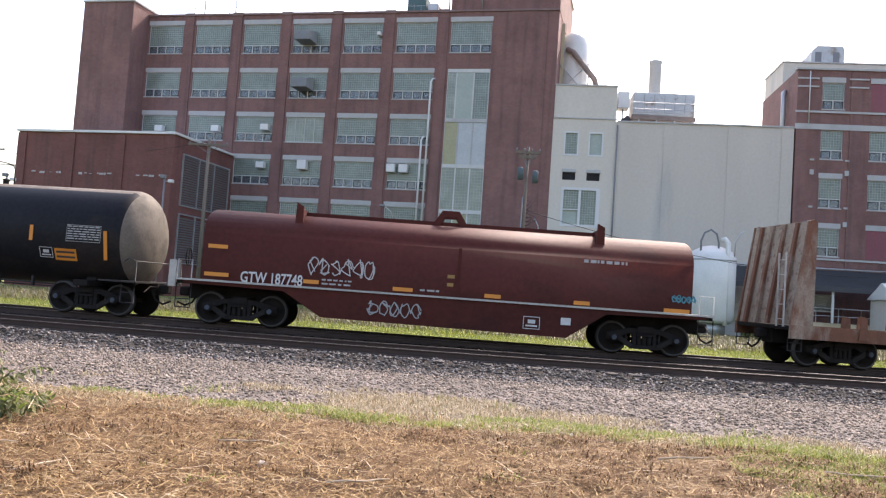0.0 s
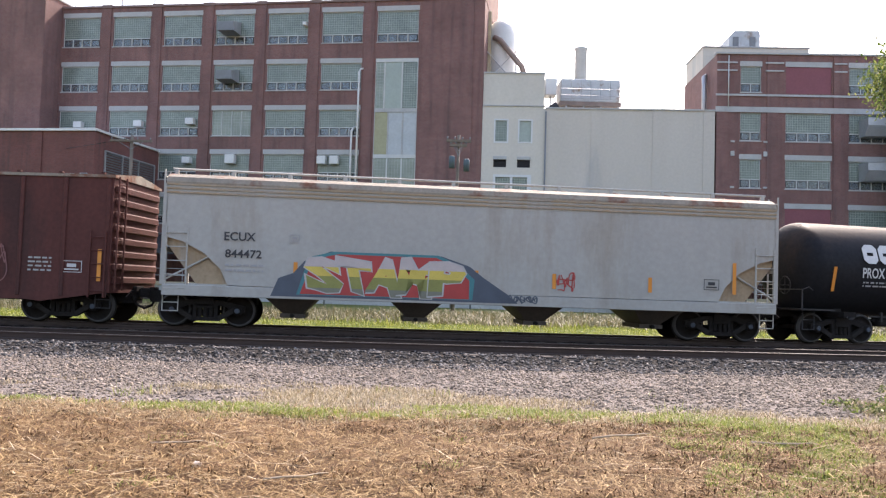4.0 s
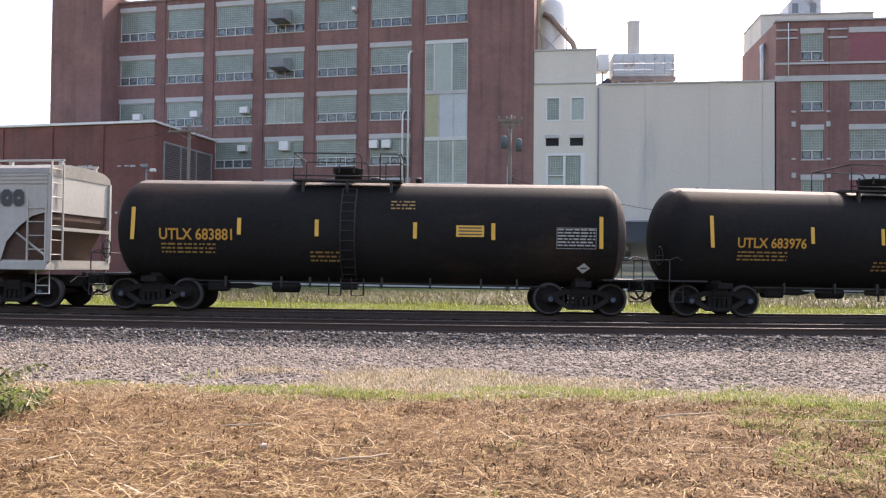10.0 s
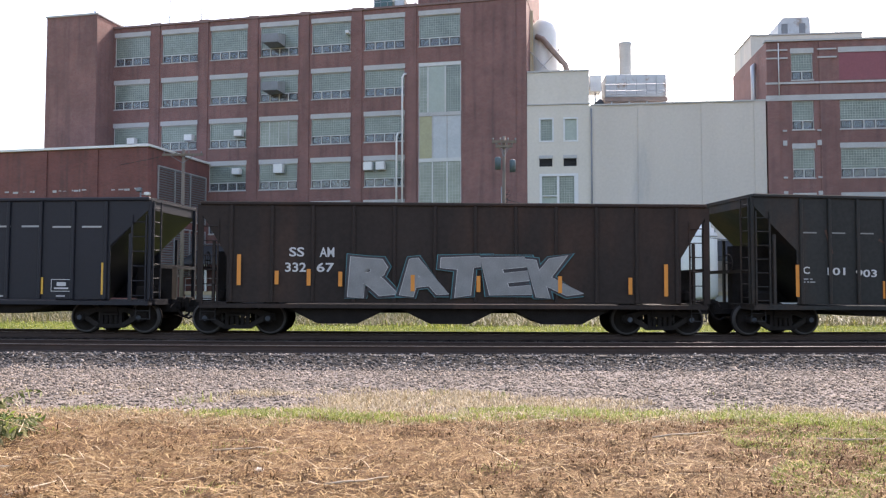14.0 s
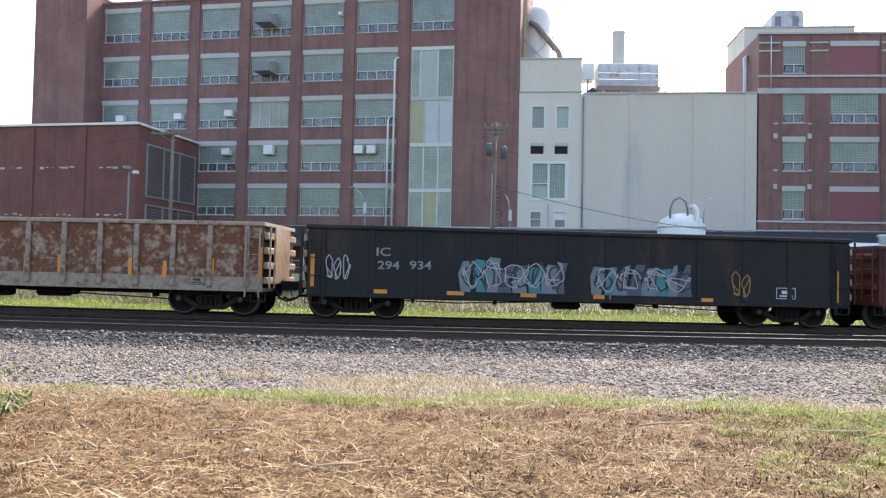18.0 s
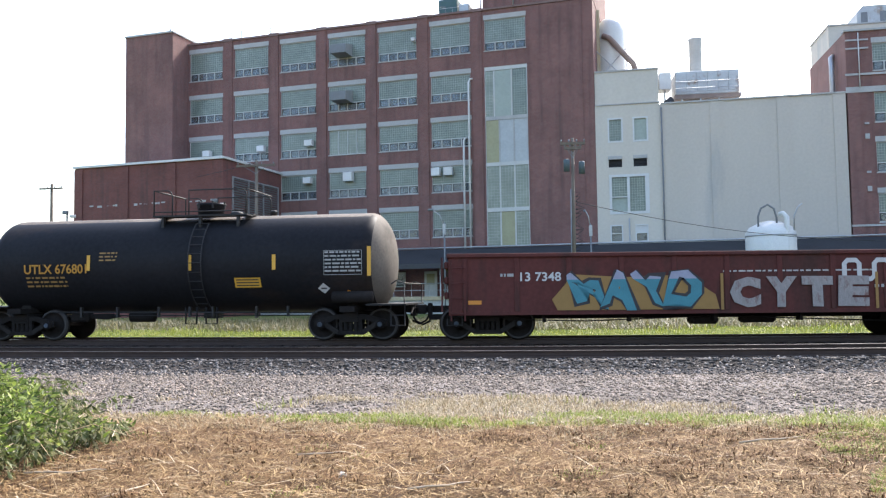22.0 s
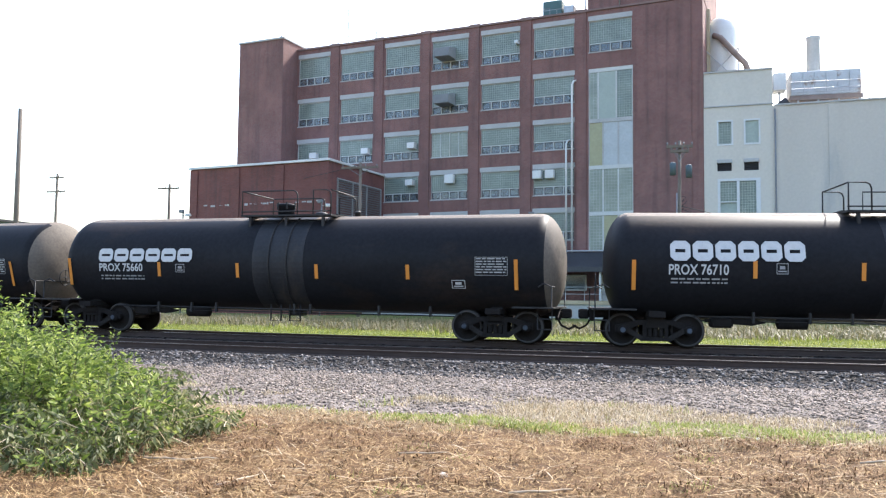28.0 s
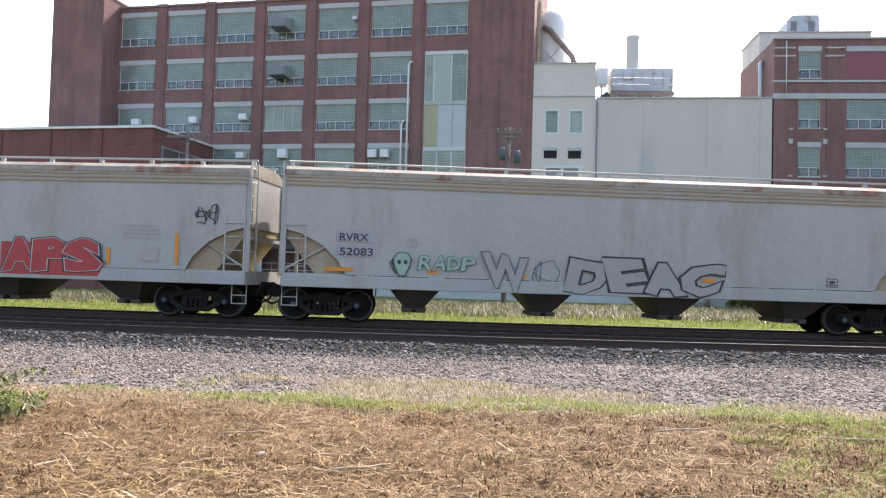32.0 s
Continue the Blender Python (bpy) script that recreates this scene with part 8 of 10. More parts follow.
stripe(car, 0.74, 1.80, 2.23, YELLOW)
stripe(car, 2.96, 1.76, 2.19, YELLOW)
plate(car, 3.45, 4.23, 1.78, 2.08, YELLOW, 3)
table(car, 4.73, 5.81, 1.86, 2.47, WHITE_INK)
diamond(car, 3.75, 1.61, 0.18, WHITE_INK)
diamond(car, 5.24, 1.34, 0.18, ORANGE)
car = C["c25"][0]
ring_emblem(car, -6.53, -2.99, 2.34, 2.90, WHITE_INK)
word(car, "PROX 76710", -6.54, -4.98, 1.98, 2.27, WHITE_INK)
lines(car, -6.48, -5.00, 1.69, 1.90, 2, GREY_INK, 252)
stripe(car, -7.46, 1.55, 2.38)
stripe(car, -4.30, 1.90, 2.37)
stripe(car, -1.57, 1.87, 2.34)
stripe(car, 1.26, 1.87, 2.33)
stripe(car, 4.22, 1.86, 2.31)
stripe(car, 7.48, 1.47, 2.34)
table(car, 6.36, 7.39, 1.94, 2.43, WHITE_INK)
outline_box(car, 5.38, 5.82, 1.57, 1.87, WHITE_INK)
outline_box(car, -3.76, -3.46, 2.02, 2.31, GREY_INK)
car = C["c26"][0]
ring_emblem(car, -6.29, -2.78, 2.26, 2.69, WHITE_INK)
word(car, "PROX 75660", -6.23, -4.60, 1.96, 2.22, WHITE_INK)
lines(car, -6.21, -4.57, 1.64, 1.85, 2, GREY_INK, 262)
stripe(car, -7.38, 1.50, 2.39)
stripe(car, -4.00, 1.81, 2.26)
stripe(car, -1.21, 1.79, 2.24)
stripe(car, 1.44, 1.78, 2.21)
stripe(car, 4.32, 1.78, 2.21)
outline_box(car, -3.40, -3.08, 1.94, 2.20, GREY_INK)
table(car, 6.33, 7.27, 1.91, 2.43, WHITE_INK)
stripe(car, 7.51, 1.50, 2.37)
outline_box(car, 5.63, 6.03, 1.53, 1.79, WHITE_INK)
car = C["c27"][0]
ring_emblem(car, -6.31, -2.89, 2.51, 2.96, WHITE_INK)
word(car, "PROX 77275", -6.28, -4.74, 2.01, 2.26, WHITE_INK)
lines(car, -6.25, -4.74, 1.67, 1.91, 2, GREY_INK, 272)
stripe(car, -7.31, 1.55, 2.43)
stripe(car, -4.21, 1.95, 2.42)
stripe(car, -1.42, 1.92, 2.37)
stripe(car, 1.68, 1.87, 2.33)
stripe(car, 4.27, 1.87, 2.32)
stripe(car, 7.42, 1.43, 2.29)
table(car, 6.07, 7.13, 1.85, 2.37, WHITE_INK)
outline_box(car, 5.39, 5.79, 1.49, 1.78, WHITE_INK)
outline_box(car, -3.61, -3.30, 1.96, 2.23, GREY_INK)
car = C["c4"][0]
word(car, "ECUX", -6.96, -6.11, 2.40, 2.64, BLACK_INK)
word(car, "844472", -6.92, -5.93, 1.93, 2.16, BLACK_INK)
lines(car, -6.91, -5.87, 1.47, 1.76, 2, GREY_INK, 41)
wing(car, [(-3.2, -0.6), (-3.0, -0.1), (-2.6, 0.05), (-2.3, 0.4), (-1.6, 0.68), (1.5, 0.66), (2.3, 0.4), (2.7, 0.1), (3.4, -0.35), (3.7, -0.6)], SPRAY_SLATE, -2.45, 1.52, 0.045, "dark blue backing of the graffiti")
wing(car, [(-2.5, -0.52), (-2.3, 0.15), (-2.1, 0.55), (-1.5, 0.70), (1.4, 0.70), (2.0, 0.45), (2.45, 0.05), (2.4, -0.52)], SPRAY_TEAL, -2.45, 1.5, 0.047, "teal halo of the graffiti")
wing(car, [(-2.4, -0.5), (-2.2, 0.12), (-1.95, 0.5), (-1.4, 0.63), (1.35, 0.63), (1.9, 0.4), (2.3, 0.02), (2.3, -0.5)], SPRAY_RED, -2.45, 1.5, 0.049, "red field of the graffiti")
spray_letters(car, "STAMP", -4.65, -0.35, 1.02, 2.06, ((0.085, SPRAY_WHITE), (0.06, SPRAY_PALE)), 3, 0.051, ((0.22, SPRAY_YELLOW), (-0.02, SPRAY_OLIVE), (-0.34, SPRAY_GREY)), 1.0, 1.2)
tag_scrawl(car, 2.36, 2.93, 1.23, 1.91, 2, SPRAY_RED, 5)
tag_scrawl(car, 0.74, 1.83, 0.92, 1.16, 6, SPRAY_SLATE, 4)
stripe(car, -5.00, 1.39, 1.87)
stripe(car, 0.05, 1.38, 1.82)
stripe(car, 2.29, 1.38, 1.81)
stripe(car, 5.11, 1.37, 1.80)
stripe(car, 7.64, 1.39, 2.31)
outline_box(car, 6.72, 7.18, 1.50, 1.81, BLACK_INK)
outline_box(car, -5.19, -4.92, 2.39, 2.63, GREY_INK)
car = C["c6"][0]
word(car, "GN", -6.50, -6.05, 2.12, 2.39, WHITE_INK)
word(car, "RR", -5.66, -5.19, 2.10, 2.37, WHITE_INK)
word(car, "11", -6.49, -6.10, 1.77, 2.03, WHITE_INK)
word(car, "031", -5.70, -5.15, 1.78, 2.04, WHITE_INK)
wing(car, [(-2.6, -0.5), (-2.3, 0.05), (-1.7, 0.52), (-0.75, 0.55), (-0.2, 0.42), (0.5, 0.2), (0.6, 0.45), (1.0, 0.5), (1.5, 0.42), (1.6, 0.05), (2.0, -0.1), (2.25, -0.5)], SPRAY_BLACK, -4.5, 1.36, 0.024, "black sprayed field")
for pts in ([(-1.95, -0.48), (-1.75, -0.1), (-1.42, 0.0), (-1.5, -0.48)], [(-1.3, 0.5), (-1.17, 0.5), (-1.2, -0.1), (-1.27, -0.12)], [(-0.95, -0.48), (-0.9, -0.02), (-0.78, -0.02), (-0.72, -0.25)], [(-0.55, 0.1), (-0.42, 0.15), (-0.3, -0.3), (-0.4, -0.35)], [(-0.4, 0.35), (-0.25, 0.62), (0.0, 0.7), (0.3, 0.6), (0.45, 0.2), (0.35, 0.05), (0.28, 0.35), (0.08, 0.57), (-0.15, 0.55)], [(0.55, -0.15), (0.85, 0.35), (0.9, 0.2), (0.78, -0.15)], [(0.8, -0.48), (0.62, -0.32), (0.95, -0.3), (1.08, -0.48)], [(1.2, 0.1), (1.05, 0.2), (1.35, -0.48), (1.48, -0.48)], [(1.6, -0.2), (1.85, -0.22), (2.2, -0.5), (1.95, -0.5)], [(1.7, 0.0), (2.0, 0.1), (2.15, 0.35), (2.0, 0.5), (2.05, -0.05), (1.85, -0.15)]):
    wing(car, pts, SPRAY_CREAM, -4.5, 1.36, 0.027, "cream sprayed slash")
wing(car, [(-0.3, -0.25), (0.3, -0.25), (0.3, 0.25), (-0.3, 0.25)], BOX_RED, -4.45, 1.40, 0.030, "repainted red square")
tag_scrawl(car, -1.21, 0.81, 1.20, 1.95, 9, SPRAY_SILVER, 3)
tag_scrawl(car, 2.18, 4.69, 0.88, 2.24, 4, SPRAY_PINK, 9)
stripe(car, -7.08, 1.14, 2.05)
stripe(car, -4.07, 0.94, 1.50)
stripe(car, -1.83, 1.14, 1.60)
stripe(car, 2.02, 1.12, 1.60)
stripe(car, 4.28, 1.14, 1.51)
stripe(car, 7.23, 1.16, 2.04)
lines(car, 5.22, 5.88, 1.33, 1.78, 4, WHITE_INK, 65)
outline_box(car, 6.16, 6.74, 1.38, 1.70, WHITE_INK)
car = C["c8"][0]
word(car, "IT", -6.60, -6.34, 2.70, 2.93, BLACK_INK)
word(car, "LX", -5.87, -5.50, 2.70, 2.93, BLACK_INK)
word(car, "40", -6.60, -6.17, 2.27, 2.49, BLACK_INK)
word(car, "33", -5.88, -5.52, 2.27, 2.49, BLACK_INK)
word(car, "3", -5.18, -5.01, 2.27, 2.50, BLACK_INK)
outline_box(car, -4.40, -4.17, 2.51, 2.77, GREY_INK)
stripe(car, -6.74, 1.40, 2.35, YELLOW)
stripe(car, -4.55, 1.39, 1.89, YELLOW)
stripe(car, -1.28, 1.35, 1.83, YELLOW)
stripe(car, 1.36, 1.36, 1.84, YELLOW)
stripe(car, 4.62, 1.38, 1.84, YELLOW)
stripe(car, 6.77, 1.38, 2.30, YELLOW)
lines(car, -6.59, -5.56, 1.79, 2.01, 2, GREY_INK, 83)
lines(car, -2.86, -2.38, 1.59, 1.75, 2, SPRAY_RED, 84)
car = C["c11"][0]
word(car, "GACX", -6.06, -5.23, 2.57, 2.77, BLACK_INK)
word(car, "8383", -6.06, -5.36, 2.12, 2.33, BLACK_INK)
plate(car, -6.66, -5.75, 1.29, 1.40, ORANGE, name="reflective_stripe")
plate(car, -3.73, -3.24, 1.27, 1.38, ORANGE, name="reflective_stripe")
plate(car, -1.34, -0.89, 1.25, 1.36, ORANGE, name="reflective_stripe")
plate(car, 0.81, 1.26, 1.25, 1.36, ORANGE, name="reflective_stripe")
plate(car, 3.18, 3.53, 1.25, 1.36, ORANGE, name="reflective_stripe")
word(car, "F", -4.15, -3.87, 1.85, 2.40, SPRAY_WHITE)
word(car, "A", 1.52, 1.90, 1.78, 2.26, SPRAY_WHITE)
word(car, "E", 2.17, 2.45, 1.84, 2.20, SPRAY_WHITE)
plate(car, -0.01, 0.67, 1.60, 1.83, YELLOW, 2)
outline_box(car, -5.06, -4.77, 2.31, 2.57, GREY_INK)
plate(car, -1.80, 0.02, 2.22, 2.42, HOPPER_WHITE)
word(car, "DO NOT HAMMER ON CAR", -1.75, -0.03, 2.27, 2.37, SPRAY_RED)
lines(car, -1.26, -0.28, 1.78, 2.02, 3, GREY_INK, 117)
lines(car, 5.14, 6.32, 2.01, 2.60, 6, GREY_INK, 111)
ring_emblem(car, 6.01, 7.52, 2.90, 3.38, BLACK_INK, 4)
outline_box(car, 5.87, 6.32, 1.66, 1.95, BLACK_INK)
car = C["c12"][0]
word(car, "IC", -5.10, -4.82, 1.79, 2.00, WHITE_INK)
word(car, "101", -4.27, -3.71, 1.76, 1.98, WHITE_INK)
word(car, "903", -3.38, -2.71, 1.71, 1.93, WHITE_INK)
disc_emblem(car, 0.53, 2.93, 0.40, WHITE_INK)
stripe(car, -5.20, 1.13, 2.05)
stripe(car, -2.47, 1.09, 1.60)
stripe(car, 0.23, 1.09, 1.60)
stripe(car, 2.61, 1.09, 1.59)
stripe(car, 5.41, 1.09, 1.98)
for _k, (_x, _w) in enumerate(((-0.45, 0.34), (0.15, 0.30), (0.80, 0.36), (1.45, 0.30), (2.10, 0.38))):
    _ring = [(_w * math.cos(0.4 + 0.42 * q) * (1 + 0.12 * math.sin(3 * q + _k)), (0.42 + 0.04 * (_k % 3)) * math.sin(0.4 + 0.42 * q)) for q in range(14)]
    flat(car, stroke(_ring, 0.03), SPRAY_WHITE, "graffiti_loop", _x, 1.50 + 0.04 * (_k % 2), 0.062, "thin white sprayed loop")
    flat(car, stroke([(-0.8 * _w, -0.35), (-0.1 * _w, 0.12), (0.5 * _w, -0.1 + 0.1 * _k), (0.3 * _w, -0.38)], 0.028), SPRAY_WHITE, "graffiti_loop", _x, 1.50, 0.063, "thin white sprayed loop")
lines(car, -5.08, -4.65, 1.49, 1.66, 2, GREY_INK, 124)
outline_box(car, 3.86, 4.46, 1.23, 1.53, GREY_INK)
plate(car, 0.18, 0.91, 1.93, 2.40, CHUTE_GREY, 0)
car = C["c13"][0]
word(car, "SS", -4.51, -4.09, 2.20, 2.46, WHITE_INK)
word(car, "AM", -3.66, -3.25, 2.19, 2.46, WHITE_INK)
word(car, "332", -4.62, -4.03, 1.77, 2.03, WHITE_INK)
word(car, "67", -3.74, -3.25, 1.77, 2.03, WHITE_INK)
spray_letters(car, "RATEK", -2.75, 3.55, 1.10, 2.22, ((0.115, SPRAY_TEAL), (0.105, SPRAY_BLACK), (0.066, SPRAY_WHITE), (0.058, SPRAY_SILVER)), 12, 0.060, (), 0.8, 1.12, "silver sprayed letter with a black and teal edge")
stripe(car, -5.89, 1.39, 2.25)
stripe(car, -4.84, 1.42, 1.80)
stripe(car, -3.95, 1.39, 1.85)
stripe(car, -3.07, 1.37, 1.78)
stripe(car, -1.05, 1.24, 1.70)
stripe(car, 0.79, 1.23, 1.68)
stripe(car, 3.08, 1.21, 1.68)
stripe(car, 5.06, 1.18, 1.65)
stripe(car, 6.07, 1.13, 2.03)
car = C["c15"][0]
word(car, "IC", -4.13, -3.74, 1.99, 2.25, SPRAY_SILVER)
word(car, "101", -4.16, -3.69, 1.66, 1.90, SPRAY_SILVER)
word(car, "983", -3.30, -2.72, 1.66, 1.90, SPRAY_SILVER)
disc_emblem(car, 0.53, 3.22, 0.36, WHITE_INK)
stripe(car, -5.17, 1.11, 2.06, YELLOW)
stripe(car, -3.36, 1.12, 1.59, YELLOW)
stripe(car, -0.67, 1.11, 1.58, YELLOW)
stripe(car, 1.72, 1.12, 1.59, YELLOW)
stripe(car, 3.58, 1.12, 1.59, YELLOW)
stripe(car, 5.42, 1.11, 2.01, YELLOW)
plate(car, -5.19, -4.56, 3.09, 3.14, TABLE_INK, name="reflective_stripe")
plate(car, -4.24, -3.57, 3.06, 3.11, TABLE_INK, name="reflective_stripe")
plate(car, -3.26, -2.72, 3.09, 3.14, TABLE_INK, name="reflective_stripe")
plate(car, -2.39, -1.78, 3.07, 3.12, TABLE_INK, name="reflective_stripe")
plate(car, -1.54, -0.92, 3.06, 3.11, TABLE_INK, name="reflective_stripe")
plate(car, -0.67, -0.11, 3.04, 3.09, TABLE_INK, name="reflective_stripe")
plate(car, 1.20, 1.74, 3.02, 3.07, TABLE_INK, name="reflective_stripe")
plate(car, 1.94, 2.59, 3.02, 3.07, TABLE_INK, name="reflective_stripe")
plate(car, 2.93, 3.55, 3.02, 3.07, TABLE_INK, name="reflective_stripe")
plate(car, 3.87, 4.43, 3.00, 3.05, TABLE_INK, name="reflective_stripe")
plate(car, 4.76, 5.34, 3.00, 3.05, TABLE_INK, name="reflective_stripe")
plate(car, -3.85, -3.53, 1.03, 1.08, TABLE_INK, name="reflective_stripe")
plate(car, -2.18, -1.91, 1.03, 1.08, TABLE_INK, name="reflective_stripe")
plate(car, -0.54, -0.25, 1.02, 1.07, TABLE_INK, name="reflective_stripe")
plate(car, 0.45, 0.75, 1.03, 1.08, TABLE_INK, name="reflective_stripe")
plate(car, 2.16, 2.43, 1.03, 1.08, TABLE_INK, name="reflective_stripe")
plate(car, 4.03, 4.30, 1.04, 1.09, TABLE_INK, name="reflective_stripe")
plate(car, 0.43, 0.76, 1.33, 1.55, SPRAY_GREEN, 0)
outline_box(car, -1.38, -1.01, 1.80, 2.12, GREY_INK)
outline_box(car, 3.87, 4.49, 1.19, 1.54, WHITE_INK)
lines(car, 0.23, 0.91, 2.53, 2.84, 3, WHITE_INK, 157)
lines(car, -4.16, -2.74, 1.20, 1.45, 3, GREY_INK, 158)
car = C["c16"][0]
lines(car, -5.99, -5.55, 1.65, 1.86, 1, WHITE_INK, 161)
word(car, "1 35289", -5.43, -4.18, 1.63, 1.90, WHITE_INK)
worm_emblem(car, 3.57, 5.27, 1.52, 2.21, WHITE_INK)
lines(car, 3.46, 5.27, 1.25, 1.45, 1, WHITE_INK, 163)
wing(car, [(-2.3, -0.5), (-2.35, -0.1), (-2.0, 0.05), (-1.2, 0.3), (0.4, 0.28), (1.6, 0.34), (2.0, 0.1), (2.5, -0.1), (2.45, -0.5)], SPRAY_SLATE, 1.30, 1.27, 0.006, "dark blue field of the graffiti")
spray_letters(car, "BANK", -0.95, 3.2, 0.84, 1.80, ((0.10, SPRAY_SLATE), (0.05, SPRAY_SKY)), 5, 0.010, ((0.20, SPRAY_LILAC),), 1.3, 1.2, "lilac sprayed letter with pale tops")
for _x, _z in ((-1.05, 1.02), (3.55, 1.0), (3.2, 1.66)):
    wing(car, [(-0.22, -0.16), (0.0, -0.24), (0.24, -0.12), (0.26, 0.12), (0.02, 0.24), (-0.24, 0.14)], SPRAY_LILAC, _x, _z, 0.012, "round lilac sprayed spot")
outline_box(car, 5.56, 6.06, 1.28, 1.61, WHITE_INK)
stripe(car, -6.82, 1.31, 1.78)
stripe(car, 6.94, 1.17, 1.63)
plate(car, -6.91, -6.44, 0.90, 1.01, ORANGE, name="reflective_stripe")
plate(car, -4.88, -4.38, 0.91, 1.02, ORANGE, name="reflective_stripe")
plate(car, -1.77, -1.45, 0.90, 1.01, ORANGE, name="reflective_stripe")
plate(car, 4.53, 5.04, 0.87, 0.98, ORANGE, name="reflective_stripe")
plate(car, 6.64, 7.06, 0.86, 0.97, ORANGE, name="reflective_stripe")
lines(car, 6.44, 6.87, 1.58, 1.80, 2, GREY_INK, 168)
tag_scrawl(car, -0.9, 3.3, 0.86, 1.5, 6, SPRAY_SLATE, 52, 0.04, 0.036)
tag_scrawl(car, -6.50, -5.95, 1.78, 2.28, 2, SPRAY_LIME, 6)
tag_scrawl(car, -6.55, -5.90, 1.25, 1.60, 3, SPRAY_LIME, 8)
tag_scrawl(car, -7.45, -7.05, 1.62, 1.86, 2, SPRAY_LIME, 9, 0.04)
lines(car, -5.99, -5.54, 1.28, 1.53, 2, WHITE_INK, 170)
lines(car, -4.65, -4.26, 1.28, 1.53, 2, WHITE_INK, 171)
car = C["c17"][0]
word(car, "IC", -5.76, -5.37, 1.78, 2.02, SPRAY_SILVER)
word(car, "294", -5.72, -5.11, 1.41, 1.65, SPRAY_SILVER)
word(car, "934", -4.83, -4.22, 1.43, 1.67, SPRAY_SILVER)
_rnd = random.Random(61)
for _x0, _x1, _m in ((-3.45, -0.35, SPRAY_BLUE), (0.32, 3.25, SPRAY_BLUE)):
    for _k in range(8):
        _w, _h = _rnd.uniform(0.13, 0.24), _rnd.uniform(0.30, 0.50)
        _j = [_rnd.uniform(-0.09, 0.09) for _ in range(8)]
        wing(car, [(-_w + _j[0], -0.46), (_w + _j[1], -0.46), (0.8 * _w + _j[2], -0.1 + _j[3]), (1.1 * _w + _j[4], _h), (-0.3 * _w + _j[5], _h + _j[6]), (-_w + _j[7], 0.05)], (_m, SPRAY_TEAL, _m, SPRAY_SLATE)[_k % 4], _x0 + (_x1 - _x0) * (_k + 0.5) / 8, 1.30, 0.008 + 0.0015 * (_k % 4), "worn pale blue sprayed slab")
tag_scrawl(car, -3.35, -0.45, 0.88, 1.75, 6, SPRAY_BLACK, 63, 0.05, 0.016)
tag_scrawl(car, -3.35, -0.45, 0.90, 1.80, 5, GREY_INK, 65, 0.03, 0.018)
tag_scrawl(car, 0.4, 3.2, 0.88, 1.65, 5, SPRAY_BLACK, 64, 0.05, 0.016)
tag_scrawl(car, 0.4, 3.2, 0.90, 1.70, 4, GREY_INK, 66, 0.03, 0.018)
stripe(car, -7.52, 0.89, 1.79)
stripe(car, 7.53, 0.77, 1.71)
plate(car, -5.91, -5.44, 0.74, 0.85, ORANGE, name="reflective_stripe")
plate(car, -3.77, -3.26, 0.74, 0.85, ORANGE, name="reflective_stripe")
plate(car, -1.69, -1.24, 0.73, 0.84, ORANGE, name="reflective_stripe")
plate(car, 0.39, 0.89, 0.73, 0.84, ORANGE, name="reflective_stripe")
plate(car, 3.38, 3.87, 0.71, 0.82, ORANGE, name="reflective_stripe")
outline_box(car, 5.73, 6.30, 0.85, 1.17, WHITE_INK)
tag_scrawl(car, -7.17, -6.48, 1.03, 1.83, 3, GREY_INK, 6)
tag_scrawl(car, 4.37, 4.97, 0.79, 1.66, 2, DIM_YELLOW_INK, 6)
car = C["c18"][0]
plate(car, -6.19, -5.08, 1.25, 2.19, PATCH_BLUE, 0)
word(car, "IC", -5.76, -5.41, 1.95, 2.12, WHITE_INK)
word(car, "54298", -6.12, -5.11, 1.53, 1.78, WHITE_INK)
stripe(car, -7.67, 1.10, 2.15)
stripe(car, -6.31, 1.00, 1.77)
stripe(car, -3.97, 1.17, 1.65)
stripe(car, -0.92, 1.12, 1.60)
stripe(car, 1.12, 1.09, 1.59)
stripe(car, 2.12, 1.11, 1.60)
stripe(car, 4.17, 1.09, 1.56)
stripe(car, 5.17, 1.03, 1.50)
stripe(car, 6.52, 1.13, 1.60)
stripe(car, 7.89, 1.08, 1.94)
outline_box(car, 5.87, 6.33, 0.86, 1.09, BLACK_INK)
tag_scrawl(car, -7.10, -6.55, 1.44, 2.33, 3, SPRAY_SLATE, 6)
car = C["c19"][0]
word(car, "W", -3.95, -3.40, 1.65, 2.36, FADED_INK)
word(car, "I", -2.66, -2.50, 1.67, 2.38, FADED_INK)
word(car, "S", -1.75, -1.27, 1.69, 2.41, FADED_INK)
word(car, "C", -0.87, -0.39, 1.71, 2.42, FADED_INK)
word(car, "O", 0.26, 0.74, 1.73, 2.44, FADED_INK)
word(car, "N", 1.29, 1.78, 1.75, 2.46, FADED_INK)
word(car, "S", 2.25, 2.74, 1.77, 2.48, FADED_INK)
word(car, "I", 3.53, 4.00, 1.80, 2.50, FADED_INK)
word(car, "N", 4.40, 4.87, 1.82, 2.52, FADED_INK)
wing(car, [(-1.3, -0.4), (-1.35, 0.3), (-0.9, 0.42), (0.2, 0.38), (1.2, 0.45), (1.3, -0.1), (1.2, -0.42), (0.3, -0.36)], SPRAY_GREEN, 1.6, 1.24, 0.006, "faded green sprayed field")
tag_scrawl(car, 0.5, 2.8, 0.95, 1.55, 5, SPRAY_OLIVE, 72, 0.05)
plate(car, -6.99, -6.49, 0.96, 1.24, ORANGE, 0)
plate(car, 6.63, 7.19, 0.87, 1.15, ORANGE, 0)
